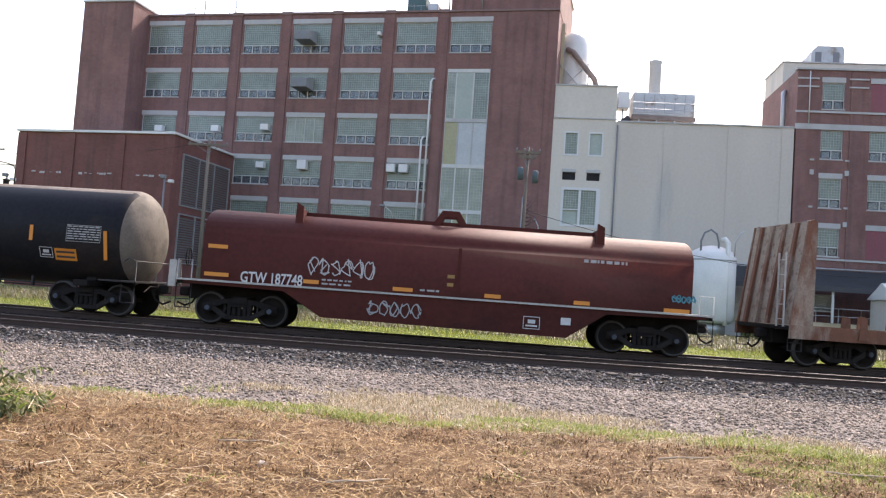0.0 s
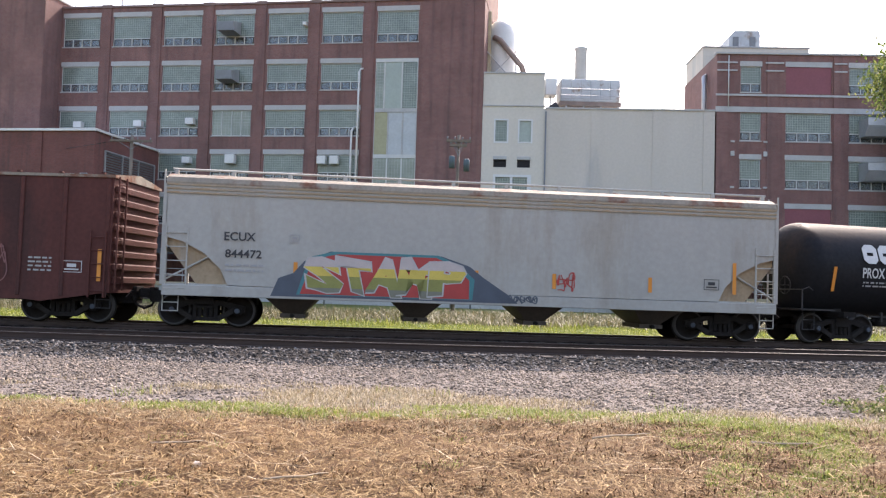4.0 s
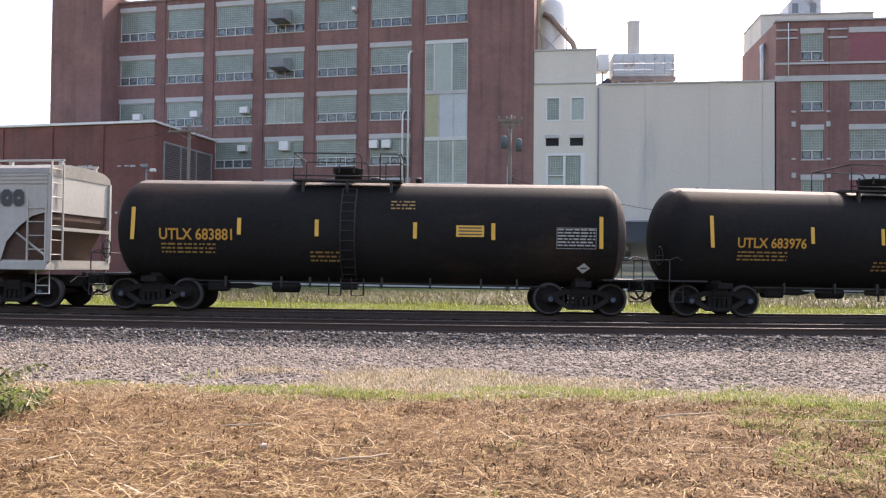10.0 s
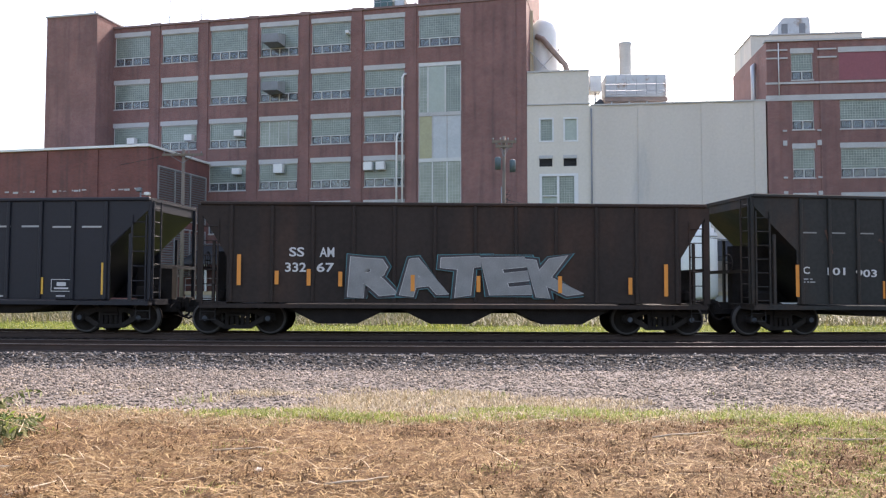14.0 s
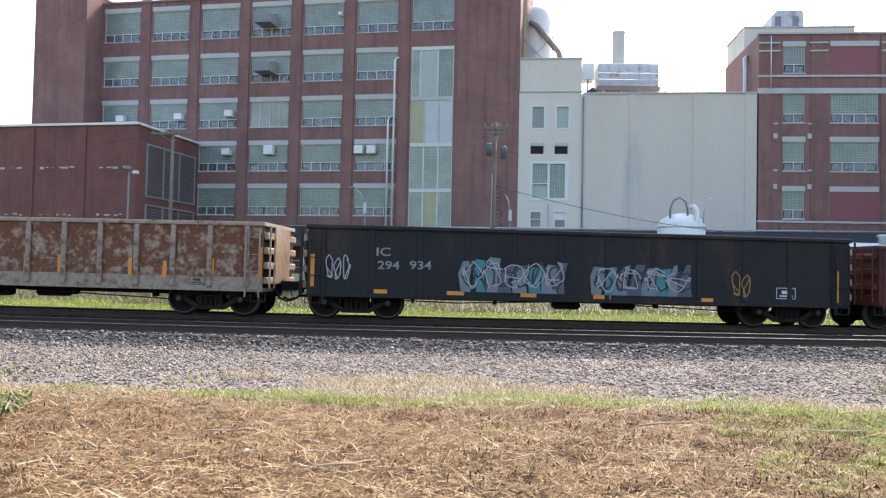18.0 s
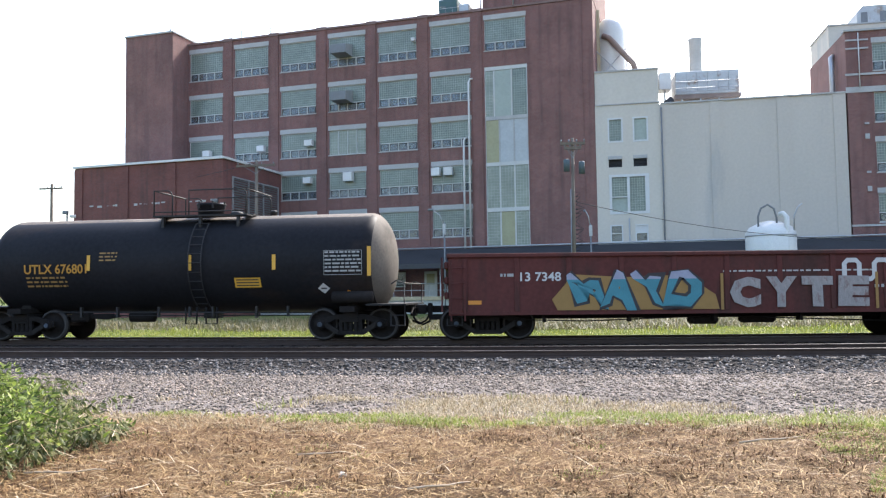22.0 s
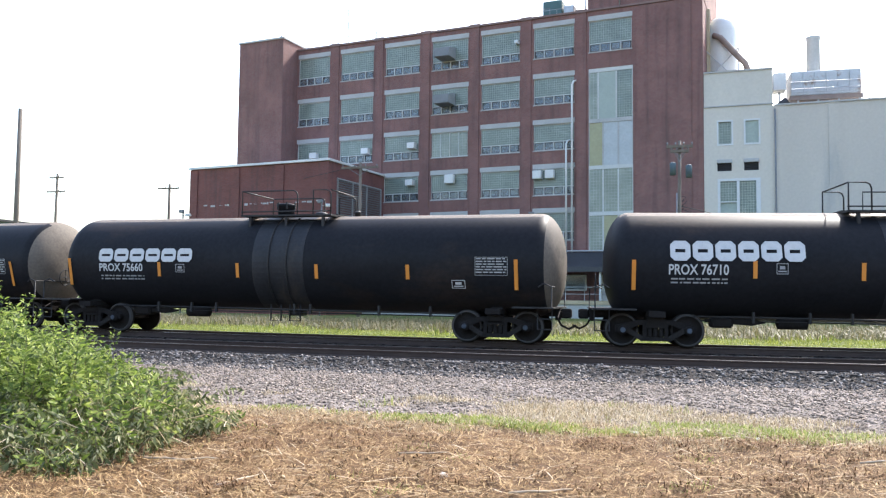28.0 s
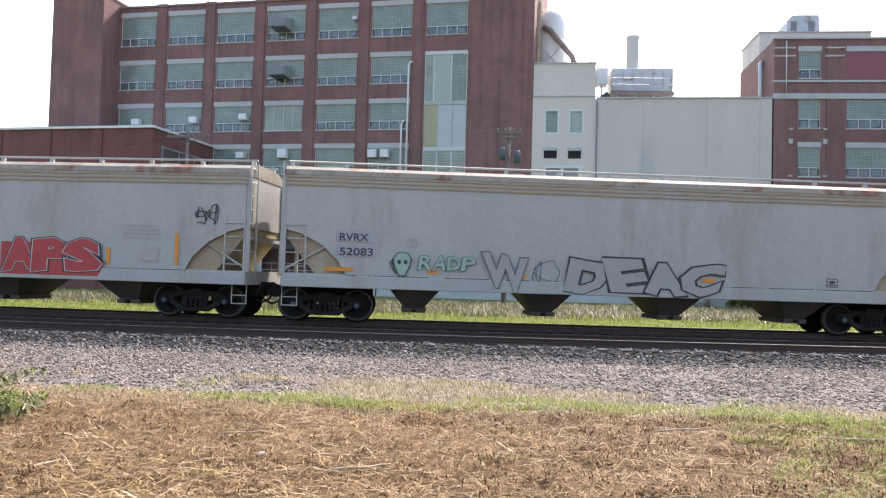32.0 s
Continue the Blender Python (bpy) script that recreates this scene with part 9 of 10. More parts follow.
plate(car, -5.88, -5.43, 0.88, 0.99, ORANGE, name="reflective_stripe")
plate(car, -3.65, -3.21, 0.89, 1.00, ORANGE, name="reflective_stripe")
plate(car, 1.24, 1.85, 0.92, 1.03, ORANGE, name="reflective_stripe")
plate(car, 4.39, 4.90, 0.94, 1.05, ORANGE, name="reflective_stripe")
outline_box(car, 5.84, 6.26, 0.85, 1.05, BLACK_INK)
tag_scrawl(car, -7.19, -6.51, 1.2, 1.7, 4, FADED_INK, 16)
car = C["c20"][0]
lines(car, -6.02, -5.56, 1.65, 1.85, 1, WHITE_INK, 201)
word(car, "13 7348", -5.47, -4.34, 1.63, 1.88, WHITE_INK)
wing(car, [(-2.15, -0.5), (-2.3, -0.2), (-1.9, 0.25), (-1.85, 0.5), (-0.3, 0.4), (1.4, 0.45), (2.2, -0.1), (2.3, -0.5)], DIM_YELLOW_INK, -2.3, 1.32, 0.005, "yellow edge of the graffiti")
spray_letters(car, "MAYD", -4.05, -0.55, 0.86, 1.84, ((0.11, SPRAY_BLACK), (0.055, SPRAY_SKY)), 9, 0.009, ((0.32, SPRAY_CYAN),), 2.2, 1.15, "turquoise sprayed letter with pale tips")
for _x in (0.08, 4.30):
    wing(car, [(-0.04, -0.5), (0.04, -0.5), (0.04, 0.5), (-0.04, 0.5)], DIM_YELLOW_INK, _x, 1.30, 0.009, "yellow sprayed border")
spray_letters(car, "CYTE", 0.22, 4.16, 0.86, 1.70, ((0.075, SPRAY_CHALK),), 10, 0.011, (), 0.12, 0.86, "white sprayed block letter")
worm_emblem(car, 3.37, 5.13, 1.54, 2.19, WHITE_INK)
lines(car, 4.25, 5.13, 1.26, 1.46, 1, WHITE_INK, 205)
stripe(car, 6.89, 1.18, 2.04)
plate(car, -6.92, -6.55, 1.00, 1.11, ORANGE, name="reflective_stripe")
plate(car, 6.43, 6.89, 0.90, 1.01, ORANGE, name="reflective_stripe")
lines(car, 0.13, 4.25, 1.78, 1.88, 1, SPRAY_WHITE, 208)
outline_box(car, 5.40, 5.87, 1.28, 1.63, WHITE_INK)
car = C["c28"][0]
plate(car, -7.62, -6.75, 2.26, 2.52, GREY_INK)
plate(car, -7.60, -6.64, 1.84, 2.11, GREY_INK)
word(car, "RVRX", -7.60, -6.80, 2.27, 2.48, BLACK_INK)
word(car, "52083", -7.59, -6.67, 1.86, 2.08, BLACK_INK)
tag_scrawl(car, -6.18, -5.63, 1.33, 1.97, 1, BLACK_INK, 3)
spray_letters(car, "RADP", -5.40, -3.80, 1.52, 1.92, ((0.05, SPRAY_SLATE), (0.025, SPRAY_MINT)), 33, 0.05, (), 0.7, 0.95, "pale green sprayed letter with a dark edge")
wing(car, [(-0.09, -0.34), (-0.24, 0.0), (-0.26, 0.18), (-0.16, 0.32), (0.0, 0.36), (0.16, 0.32), (0.26, 0.18), (0.24, 0.0), (0.09, -0.34)], SPRAY_SLATE, -5.85, 1.66, 0.05, "dark sprayed oval")
wing(car, [(-0.07, -0.30), (-0.21, 0.0), (-0.22, 0.17), (-0.14, 0.29), (0.0, 0.33), (0.14, 0.29), (0.22, 0.17), (0.21, 0.0), (0.07, -0.30)], SPRAY_MINT, -5.85, 1.66, 0.052, "pale green sprayed oval")
for _x in (-0.09, 0.09):
    wing(car, [(-0.06, 0.03), (0.0, -0.05), (0.06, 0.0), (0.04, 0.08), (-0.03, 0.08)], SPRAY_BLACK, -5.85 + _x, 1.70, 0.054, "dark sprayed spot")
spray_letters(car, "W", -3.60, -2.30, 1.02, 2.02, ((0.066, SPRAY_SLATE), (0.042, HOPPER_BARE)), 91, 0.05, (), 1.0, 1.0, "hollow sprayed outline letter")
tag_scrawl(car, -2.20, -1.35, 1.0, 2.0, 1, SPRAY_SLATE, 92, 0.02)
spray_letters(car, "DEAC", -1.15, 3.20, 1.02, 1.98, ((0.105, SPRAY_BLACK), (0.065, HOPPER_BARE)), 93, 0.05, (), 1.0, 1.12, "hollow sprayed letter with a heavy dark outline")
plate(car, -8.01, -7.20, 1.42, 1.53, ORANGE, name="reflective_stripe")
plate(car, -5.15, -4.83, 1.42, 1.53, ORANGE, name="reflective_stripe")
plate(car, -2.76, -2.35, 1.37, 1.48, ORANGE, name="reflective_stripe")
plate(car, -0.09, 0.32, 1.39, 1.50, ORANGE, name="reflective_stripe")
plate(car, 2.68, 3.05, 1.42, 1.53, ORANGE, name="reflective_stripe")
outline_box(car, 6.31, 6.64, 1.39, 1.64, BLACK_INK)
outline_box(car, -5.73, -5.47, 2.14, 2.38, GREY_INK)
car = C["c29"][0]
wing(car, [(-1.6, -0.52), (-1.6, 0.4), (0.9, 0.42), (1.3, 0.05), (1.55, -0.1), (1.35, -0.52)], SPRAY_RED, 3.95, 1.58, 0.045, "red field of the graffiti")
spray_letters(car, "APS", 2.45, 5.3, 1.12, 2.10, ((0.11, SPRAY_BLACK), (0.085, SPRAY_WHITE), (0.07, SPRAY_RED)), 14, 0.05, (), 0.9, 1.2, "red sprayed letter edged in white and black")
stripe(car, 7.57, 1.45, 2.33)
stripe(car, 5.56, 1.43, 1.89)
plate(car, 6.47, 7.03, 1.54, 1.93, HOPPER_WHITE, 0)
lines(car, 5.97, 7.05, 2.11, 2.55, 4, GREY_INK, 294)
tag_scrawl(car, 8.07, 8.79, 2.51, 3.22, 2, BLACK_INK, 5)
car = C["c1"][0]
word(car, "GTW 187748", -5.73, -3.98, 1.24, 1.56, WHITE_INK)
tag_scrawl(car, -3.87, -1.94, 1.53, 2.13, 6, SPRAY_WHITE, 13)
lines(car, 3.88, 5.10, 2.37, 2.58, 1, WHITE_INK, 12)
tag_scrawl(car, -2.11, -0.59, 0.54, 1.02, 5, GREY_INK, 17)
plate(car, -6.71, -6.15, 2.15, 2.26, ORANGE, name="reflective_stripe")
plate(car, -6.76, -6.07, 1.36, 1.47, ORANGE, name="reflective_stripe")
plate(car, -3.96, -3.52, 1.34, 1.45, ORANGE, name="reflective_stripe")
plate(car, -1.43, -0.87, 1.31, 1.42, ORANGE, name="reflective_stripe")
plate(car, 1.15, 1.61, 1.30, 1.41, ORANGE, name="reflective_stripe")
plate(car, 3.66, 4.11, 1.29, 1.40, ORANGE, name="reflective_stripe")
plate(car, 6.19, 6.91, 1.26, 1.37, ORANGE, name="reflective_stripe")
tag_scrawl(car, 6.40, 7.07, 1.54, 1.77, 5, SPRAY_CYAN, 3)
lines(car, -3.44, -2.60, 1.28, 1.50, 2, WHITE_INK, 16)
lines(car, -0.67, -0.13, 1.29, 1.41, 1, WHITE_INK, 17)
outline_box(car, 2.28, 2.75, 0.52, 0.87, WHITE_INK)
plate(car, 3.33, 3.61, 0.70, 0.90, WHITE_INK, 0)
lines(car, 0.08, 0.33, 1.41, 1.87, 2, DIM_YELLOW_INK, 20)


for _key in ("c21", "c23"):
    _ob = part("air_reservoir", revolve(bmesh.new(), [(-0.62, 0.05), (-0.58, 0.17), (0.58, 0.17), (0.62, 0.05)], 'X', 16), SOOT, C[_key][0])
    _ob.location = (5.35, -1.30, 1.24)
# dark repainted panels on the grey tank car
car, _xc = C["c7"]
for x0, x1, z0, z1 in ((-85.79, -85.30, 1.15, 2.62), (-85.27, -82.63, 1.62, 2.30), (-78.96, -78.13, 1.80, 2.30), (-75.82, -75.28, 1.30, 2.62), (-77.23, -75.97, 1.86, 2.42)):
    w, h = (x1 - x0) / 2, (z1 - z0) / 2
    flat(car, [rect(-w, w, -h, h)], BLACK_INK, "paint_panel", (x0 + x1) / 2 - _xc, (z0 + z1) / 2, 0.006, "black repainted panel")
# rust scars and worn dashes on the black hopper
car, _xc = C["c12"]
for pts in (((-2.6, 0.1), (-2.2, -0.1), (-2.0, -0.5)), ((-1.7, -0.5), (-0.3, 1.05)), ((0.7, 0.95), (1.5, 0.15), (2.1, -0.45)), ((-4.3, 0.35), (-4.1, -0.3))):
    flat(car, stroke(list(pts), 0.07), RUST_DARK, "rust_scar", 0.0, 2.7, 0.008, "brown rust scar")
for x in (-5.0, -4.1, -3.2, -2.2, 1.7, 2.6, 3.5, 4.3):
    flat(car, [rect(0, 0.42, -0.02, 0.02)], SPRAY_SILVER, "worn_dash", x, 2.98, 0.01)
# grey patches under the hopper's number
car, _xc = C["c28"]
for z0, z1 in ((2.24, 2.57), (1.84, 2.16)):
    flat(car, [rect(-0.56, 0.56, -(z1 - z0) / 2, (z1 - z0) / 2)], GREY_INK, "number_patch", -412.13 - _xc, (z0 + z1) / 2, 0.006, "dull grey paint patch")


# ---- plants and loose ground cover, nearest last ----
def leaf_mat(name, ca, cb, cc, rough=0.55, trans=0.25):
    """Leaves or blades: each one takes its own colour between three."""
    m = bpy.data.materials.new(name)
    m.use_nodes = True
    N, L = m.node_tree.nodes, m.node_tree.links
    b = N["Principled BSDF"]
    b.inputs["Roughness"].default_value = rough
    b.inputs["Specular IOR Level"].default_value = 0.35 if trans else 0.08
    g = N.new("ShaderNodeNewGeometry")
    cr = N.new("ShaderNodeValToRGB")
    el = cr.color_ramp.elements
    el.new(0.5)
    for e, p, c in zip(el, (0.0, 0.55, 1.0), (ca, cb, cc)):
        e.position = p
        e.color = (*c, 1)
    L.new(g.outputs["Random Per Island"], cr.inputs[0])
    L.new(cr.outputs[0], b.inputs["Base Color"])
    if trans:
        tr = N.new("ShaderNodeBsdfTranslucent")
        L.new(cr.outputs[0], tr.inputs["Color"])
        mx = N.new("ShaderNodeMixShader")
        mx.inputs[0].default_value = trans
        out = [n for n in N if n.type == 'OUTPUT_MATERIAL'][0]
        L.new(b.outputs[0], mx.inputs[1])
        L.new(tr.outputs[0], mx.inputs[2])
        L.new(mx.outputs[0], out.inputs[0])
    return m


LEAF = leaf_mat("bush_leaf", (0.032, 0.055, 0.012), (0.15, 0.21, 0.036), (0.36, 0.41, 0.11), trans=0.5)
LEAF_DRY = leaf_mat("wilted_leaf", (0.045, 0.058, 0.018), (0.125, 0.145, 0.048), (0.36, 0.34, 0.18), trans=0.4)
TREE_LEAF = leaf_mat("tree_leaf", (0.045, 0.075, 0.020), (0.11, 0.15, 0.036), (0.25, 0.26, 0.09), trans=0.6)
BLADE = leaf_mat("green_grass_blade", (0.12, 0.16, 0.025), (0.24, 0.29, 0.055), (0.42, 0.42, 0.15), trans=0.5)
DRYBLADE = leaf_mat("bleached_grass_blade", (0.20, 0.15, 0.08), (0.38, 0.30, 0.18), (0.52, 0.44, 0.29), trans=0.3)
THATCH = leaf_mat("dark_thatch", (0.070, 0.037, 0.019), (0.155, 0.088, 0.044), (0.27, 0.17, 0.09), 0.85, 0.0)
WEED = leaf_mat("dry_weed_stem", (0.09, 0.075, 0.035), (0.15, 0.13, 0.06), (0.12, 0.16, 0.04), trans=0.3)
FARBLADE = leaf_mat("yellow_green_grass_blade", (0.10, 0.14, 0.02), (0.22, 0.25, 0.04), (0.36, 0.36, 0.09), trans=0.45)
FARWEED = leaf_mat("brown_weed_stem", (0.075, 0.075, 0.03), (0.155, 0.14, 0.065), (0.25, 0.21, 0.12), trans=0.3)
STRAW = leaf_mat("cut_straw", (0.046, 0.024, 0.011), (0.192, 0.112, 0.047), (0.51, 0.36, 0.185), 0.7, 0.0)
STICK = leaf_mat("pale_dry_stalk", (0.25, 0.17, 0.09), (0.43, 0.33, 0.20), (0.60, 0.50, 0.36), 0.7, 0.0)
STONE = leaf_mat("gravel_stone", (0.125, 0.102, 0.084), (0.210, 0.172, 0.141), (0.360, 0.298, 0.247), 0.85, 0.0)
STONE_DARK = leaf_mat("ballast_stone", (0.03, 0.028, 0.028), (0.095, 0.088, 0.085), (0.26, 0.235, 0.22), 0.85, 0.0)
STONE_BLACKISH = leaf_mat("blackish_ballast_stone", (0.010, 0.009, 0.0085), (0.024, 0.020, 0.018), (0.06, 0.05, 0.045), 0.85, 0.0)
BARK = mat("brown_bark", (0.10, 0.075, 0.055), 0.95, var=0.35, scale=4, fine=30, bump=0.4, stretch=(3, 3, 0.6))


def from_arrays(name, verts, faces, m, label, category, kind="stuff"):
    me = bpy.data.meshes.new(name)
    nv, nf, k = len(verts), len(faces), faces.shape[1]
    me.vertices.add(nv)
    me.vertices.foreach_set("co", verts.astype(np.float32).ravel())
    me.loops.add(nf * k)
    me.loops.foreach_set("vertex_index", faces.astype(np.int32).ravel())
    me.polygons.add(nf)
    me.polygons.foreach_set("loop_start", np.arange(nf, dtype=np.int32) * k)
    me.polygons.foreach_set("loop_total", np.full(nf, k, dtype=np.int32))
    me.update(calc_edges=True)
    me.materials.append(m)
    ob = new(name, me)
    if category:
        tagged(ob, label, category, kind=kind)
    return ob


GZ = np.vectorize(ground_height)


def scatter_stones(name, n, x0, x1, y0, y1, smin, smax, m, label, seed, keep=None):
    """Loose angular stones, half sunk in the ground."""
    g = np.random.default_rng(seed)
    x = g.uniform(x0, x1, n)
    y = g.uniform(y0, y1, n)
    if keep is not None:
        ok = keep(x, y, g)
        x, y = x[ok], y[ok]
        n = len(x)
    y = swung(x, y)
    s = g.uniform(smin, smax, n)
    z = GZ(x, y) + s * 0.15
    base = np.array([(1, 0, 0), (-1, 0, 0), (0, 1, 0), (0, -1, 0), (0, 0, 0.5), (0, 0, -0.5)], float)
    v = base[None] * (s[:, None, None] * g.uniform(0.55, 1.25, (n, 6, 1)))
    v += g.normal(0, 0.24, (n, 6, 3)) * s[:, None, None]
    a = g.uniform(0, 6.28, n)
    c, sn = np.cos(a)[:, None], np.sin(a)[:, None]
    vx, vy = v[:, :, 0] * c - v[:, :, 1] * sn, v[:, :, 0] * sn + v[:, :, 1] * c
    v = np.stack([vx + x[:, None], vy + y[:, None], v[:, :, 2] + z[:, None]], 2).reshape(-1, 3)
    f = np.array([(0, 2, 4), (2, 1, 4), (1, 3, 4), (3, 0, 4), (2, 0, 5), (1, 2, 5), (3, 1, 5), (0, 3, 5)])
    f = (f[None] + 6 * np.arange(n)[:, None, None]).reshape(-1, 3)
    return from_arrays(name, v, f, m, label, "gravel")


def ribbons(name, p, d, length, width, m, label, category, bend=0.0, g=None, up=None):
    """Thin blades from points p along directions d, in two bent pieces."""
    n = len(p)
    side = np.cross(d, np.tile(np.array([0, 0, 1.0]), (n, 1)))
    nn = np.linalg.norm(side, axis=1, keepdims=True)
    rnd = g.normal(0, 1, (n, 3))
    rnd[:, 2] = 0
    side = np.where(nn < 0.25, rnd, side)
    side /= np.linalg.norm(side, axis=1, keepdims=True) + 1e-9
    drop = np.zeros((n, 3))
    drop[:, 2] = -1
    hz = d * np.array([1, 1, 0.0])
    w = width[:, None]
    L = length[:, None]
    b0, b1 = p - side * w / 2, p + side * w / 2
    mid = p + d * L * 0.55
    m0, m1 = mid - side * w * 0.42, mid + side * w * 0.42
    tip = p + d * L + (hz * 0.4 + drop * 0.5) * L * bend
    v = np.stack([b0, b1, m1, m0, tip - side * w * 0.08, tip + side * w * 0.08], 1).reshape(-1, 3)
    f = np.array([(0, 1, 2, 3), (3, 2, 5, 4)])
    f = (f[None] + 6 * np.arange(n)[:, None, None]).reshape(-1, 4)
    return from_arrays(name, v, f, m, label, category)


def grass_patch(name, n, x0, x1, y0, y1, hmin, hmax, wmin, wmax, m, label, category, seed, lean=0.35, keep=None, bend=0.5):
    g = np.random.default_rng(seed)
    x, y = g.uniform(x0, x1, n), g.uniform(y0, y1, n)
    if keep is not None:
        ok = keep(x, y, g)
        x, y = x[ok], y[ok]
        n = len(x)
    y = swung(x, y)
    p = np.stack([x, y, GZ(x, y) - 0.01], 1)
    d = g.normal(0, lean, (n, 3))
    d[:, 2] = 1
    d /= np.linalg.norm(d, axis=1, keepdims=True)
    return ribbons(name, p, d, g.uniform(hmin, hmax, n), g.uniform(wmin, wmax, n), m, label, category, bend, g)


def wave(x, y, k, s):
    return np.sin(x * k + s) + np.sin(y * k * 1.7 + x * k * 0.6 + s * 2.3) + 0.7 * np.sin(x * k * 2.9 - y * k * 2.1 + s * 5.1)


# stones
scatter_stones("gravel", 62000, -24, 15, 10.1, 17.3, 0.010, 0.042, STONE, "pale grey crushed gravel beside the track", 1)
scatter_stones("ballast", 15000, -28, 19, 16.5, 18.45, 0.025, 0.06, STONE_DARK, "dark grey track ballast shoulder", 2)
scatter_stones("oily_ballast", 16000, -28, 20, 18.5, 26.3, 0.025, 0.055, STONE_BLACKISH, "near-black ballast between the rails", 3)

# straw of the mown bank
def build_straw():
    g = np.random.default_rng(5)
    n = 150000
    y = 3.6 + 6.6 * g.uniform(0, 1, n) ** 1.2
    x = y * g.uniform(-1.02, 0.72, n)
    th = g.uniform(0, 2 * np.pi, n)
    el = g.normal(0.10, 0.22, n)
    d = np.stack([np.cos(th) * np.cos(el), np.sin(th) * np.cos(el), np.sin(el)], 1)
    p = np.stack([x, y, GZ(x, y) + g.uniform(0.0, 0.045, n)], 1)
    ribbons("cut_straw", p, d, 0.025 + 0.15 * g.uniform(0, 1, n) ** 1.6, g.uniform(0.003, 0.010, n), STRAW, "tan cut straw and thatch strewn over the bank", "straw", 0.3, g)
    n = 45000
    x, y = g.uniform(-9, 9, n), g.uniform(-6, 4.6, n)
    th, el = g.uniform(0, 2 * np.pi, n), g.normal(0.10, 0.2, n)
    d = np.stack([np.cos(th) * np.cos(el), np.sin(th) * np.cos(el), np.sin(el)], 1)
    p = np.stack([x, y, GZ(x, y) + g.uniform(0.0, 0.03, n)], 1)
    ribbons("loose_straw", p, d, g.uniform(0.03, 0.14, n), g.uniform(0.004, 0.010, n), STRAW, "tan straw strewn thinly over the top of the bank", "straw", 0.3, g)
    n = 2300
    y = 4.0 + 6.0 * g.uniform(0, 1, n) ** 0.9
    x = y * (0.85 * np.where(g.uniform(0, 1, n) < 0.6, -g.uniform(0, 1, n) ** 0.8, g.uniform(0, 1, n) ** 1.3))
    th = g.uniform(-0.9, 0.9, n) + np.where(g.uniform(0, 1, n) < 0.5, 0, np.pi)
    el = g.normal(0.05, 0.14, n)
    d = np.stack([np.cos(th) * np.cos(el), np.sin(th) * np.cos(el), np.sin(el)], 1)
    p = np.stack([x, y, GZ(x, y) + g.uniform(0.03, 0.075, n)], 1)
    ribbons("dry_stalks", p, d, 0.05 + 0.46 * g.uniform(0, 1, n) ** 2.3, g.uniform(0.004, 0.010, n), STICK, "pale dry broken stalks lying on the straw", "stalks", 0.15, g)
    # clods of dark thatch
    k = 560
    cy = 3.9 + 5.5 * g.uniform(0, 1, k)
    cx = cy * np.where(g.uniform(0, 1, k) < 0.45, g.uniform(0.05, 0.72, k), g.uniform(-0.95, 0.62, k))
    cr = 0.025 + 0.14 * g.uniform(0, 1, k) ** 1.5
    ci = np.repeat(np.arange(k), (cr * 1000).astype(int))
    n = len(ci)
    ox, oy = g.normal(0, 1, n) * cr[ci], g.normal(0, 0.6, n) * cr[ci]
    x, y = cx[ci] + ox, cy[ci] + oy
    d = g.normal(0, 0.8, (n, 3))
    d[:, 2] = np.abs(d[:, 2]) * 0.45 + 0.05
    d /= np.linalg.norm(d, axis=1, keepdims=True)
    p = np.stack([x, y, GZ(x, y) + 0.012 + 0.35 * cr[ci] * g.uniform(0, 1, n)], 1)
    ribbons("thatch_clods", p, d, g.uniform(0.03, 0.085, n), g.uniform(0.005, 0.014, n), THATCH, "dark brown clods of matted thatch", "thatch", 0.4, g)


build_straw()

# mown green edge between straw and gravel, with gaps, wider towards one side
def edge_keep(x, y, g):
    r = np.clip(x - 1.2, 0, 6)
    mid = 9.85 + 0.18 * np.sin(x * 0.9) + 0.12 * np.sin(x * 2.3 + 1) - r * 0.10
    half = 0.34 + 0.12 * np.sin(x * 0.7 + 2) + r * 0.10 + np.clip(x + 1.5, 0, 2) * 0.1
    thin = np.clip((-3.0 - x) * 0.5, 0, 1.2)
    return (np.abs(y - mid) < half) & (wave(x, y, 2.1, 0.5) > g.uniform(-1.7, 1.3, len(x)) + thin)


def right_patch(x, y, g):
    """Green spreads over the straw at one end of the bank."""
    c = 3.3 - (7.6 - y) * 0.25
    return (np.abs(x - c) < 0.35 + 0.9 * np.clip(y - 5.0, 0, 4) * 0.2 + 0.3 * wave(x, y, 1.9, 4.0) * 0.3) & (wave(x, y, 3.1, 2.2) > g.uniform(-2.2, 1.2, len(x)))


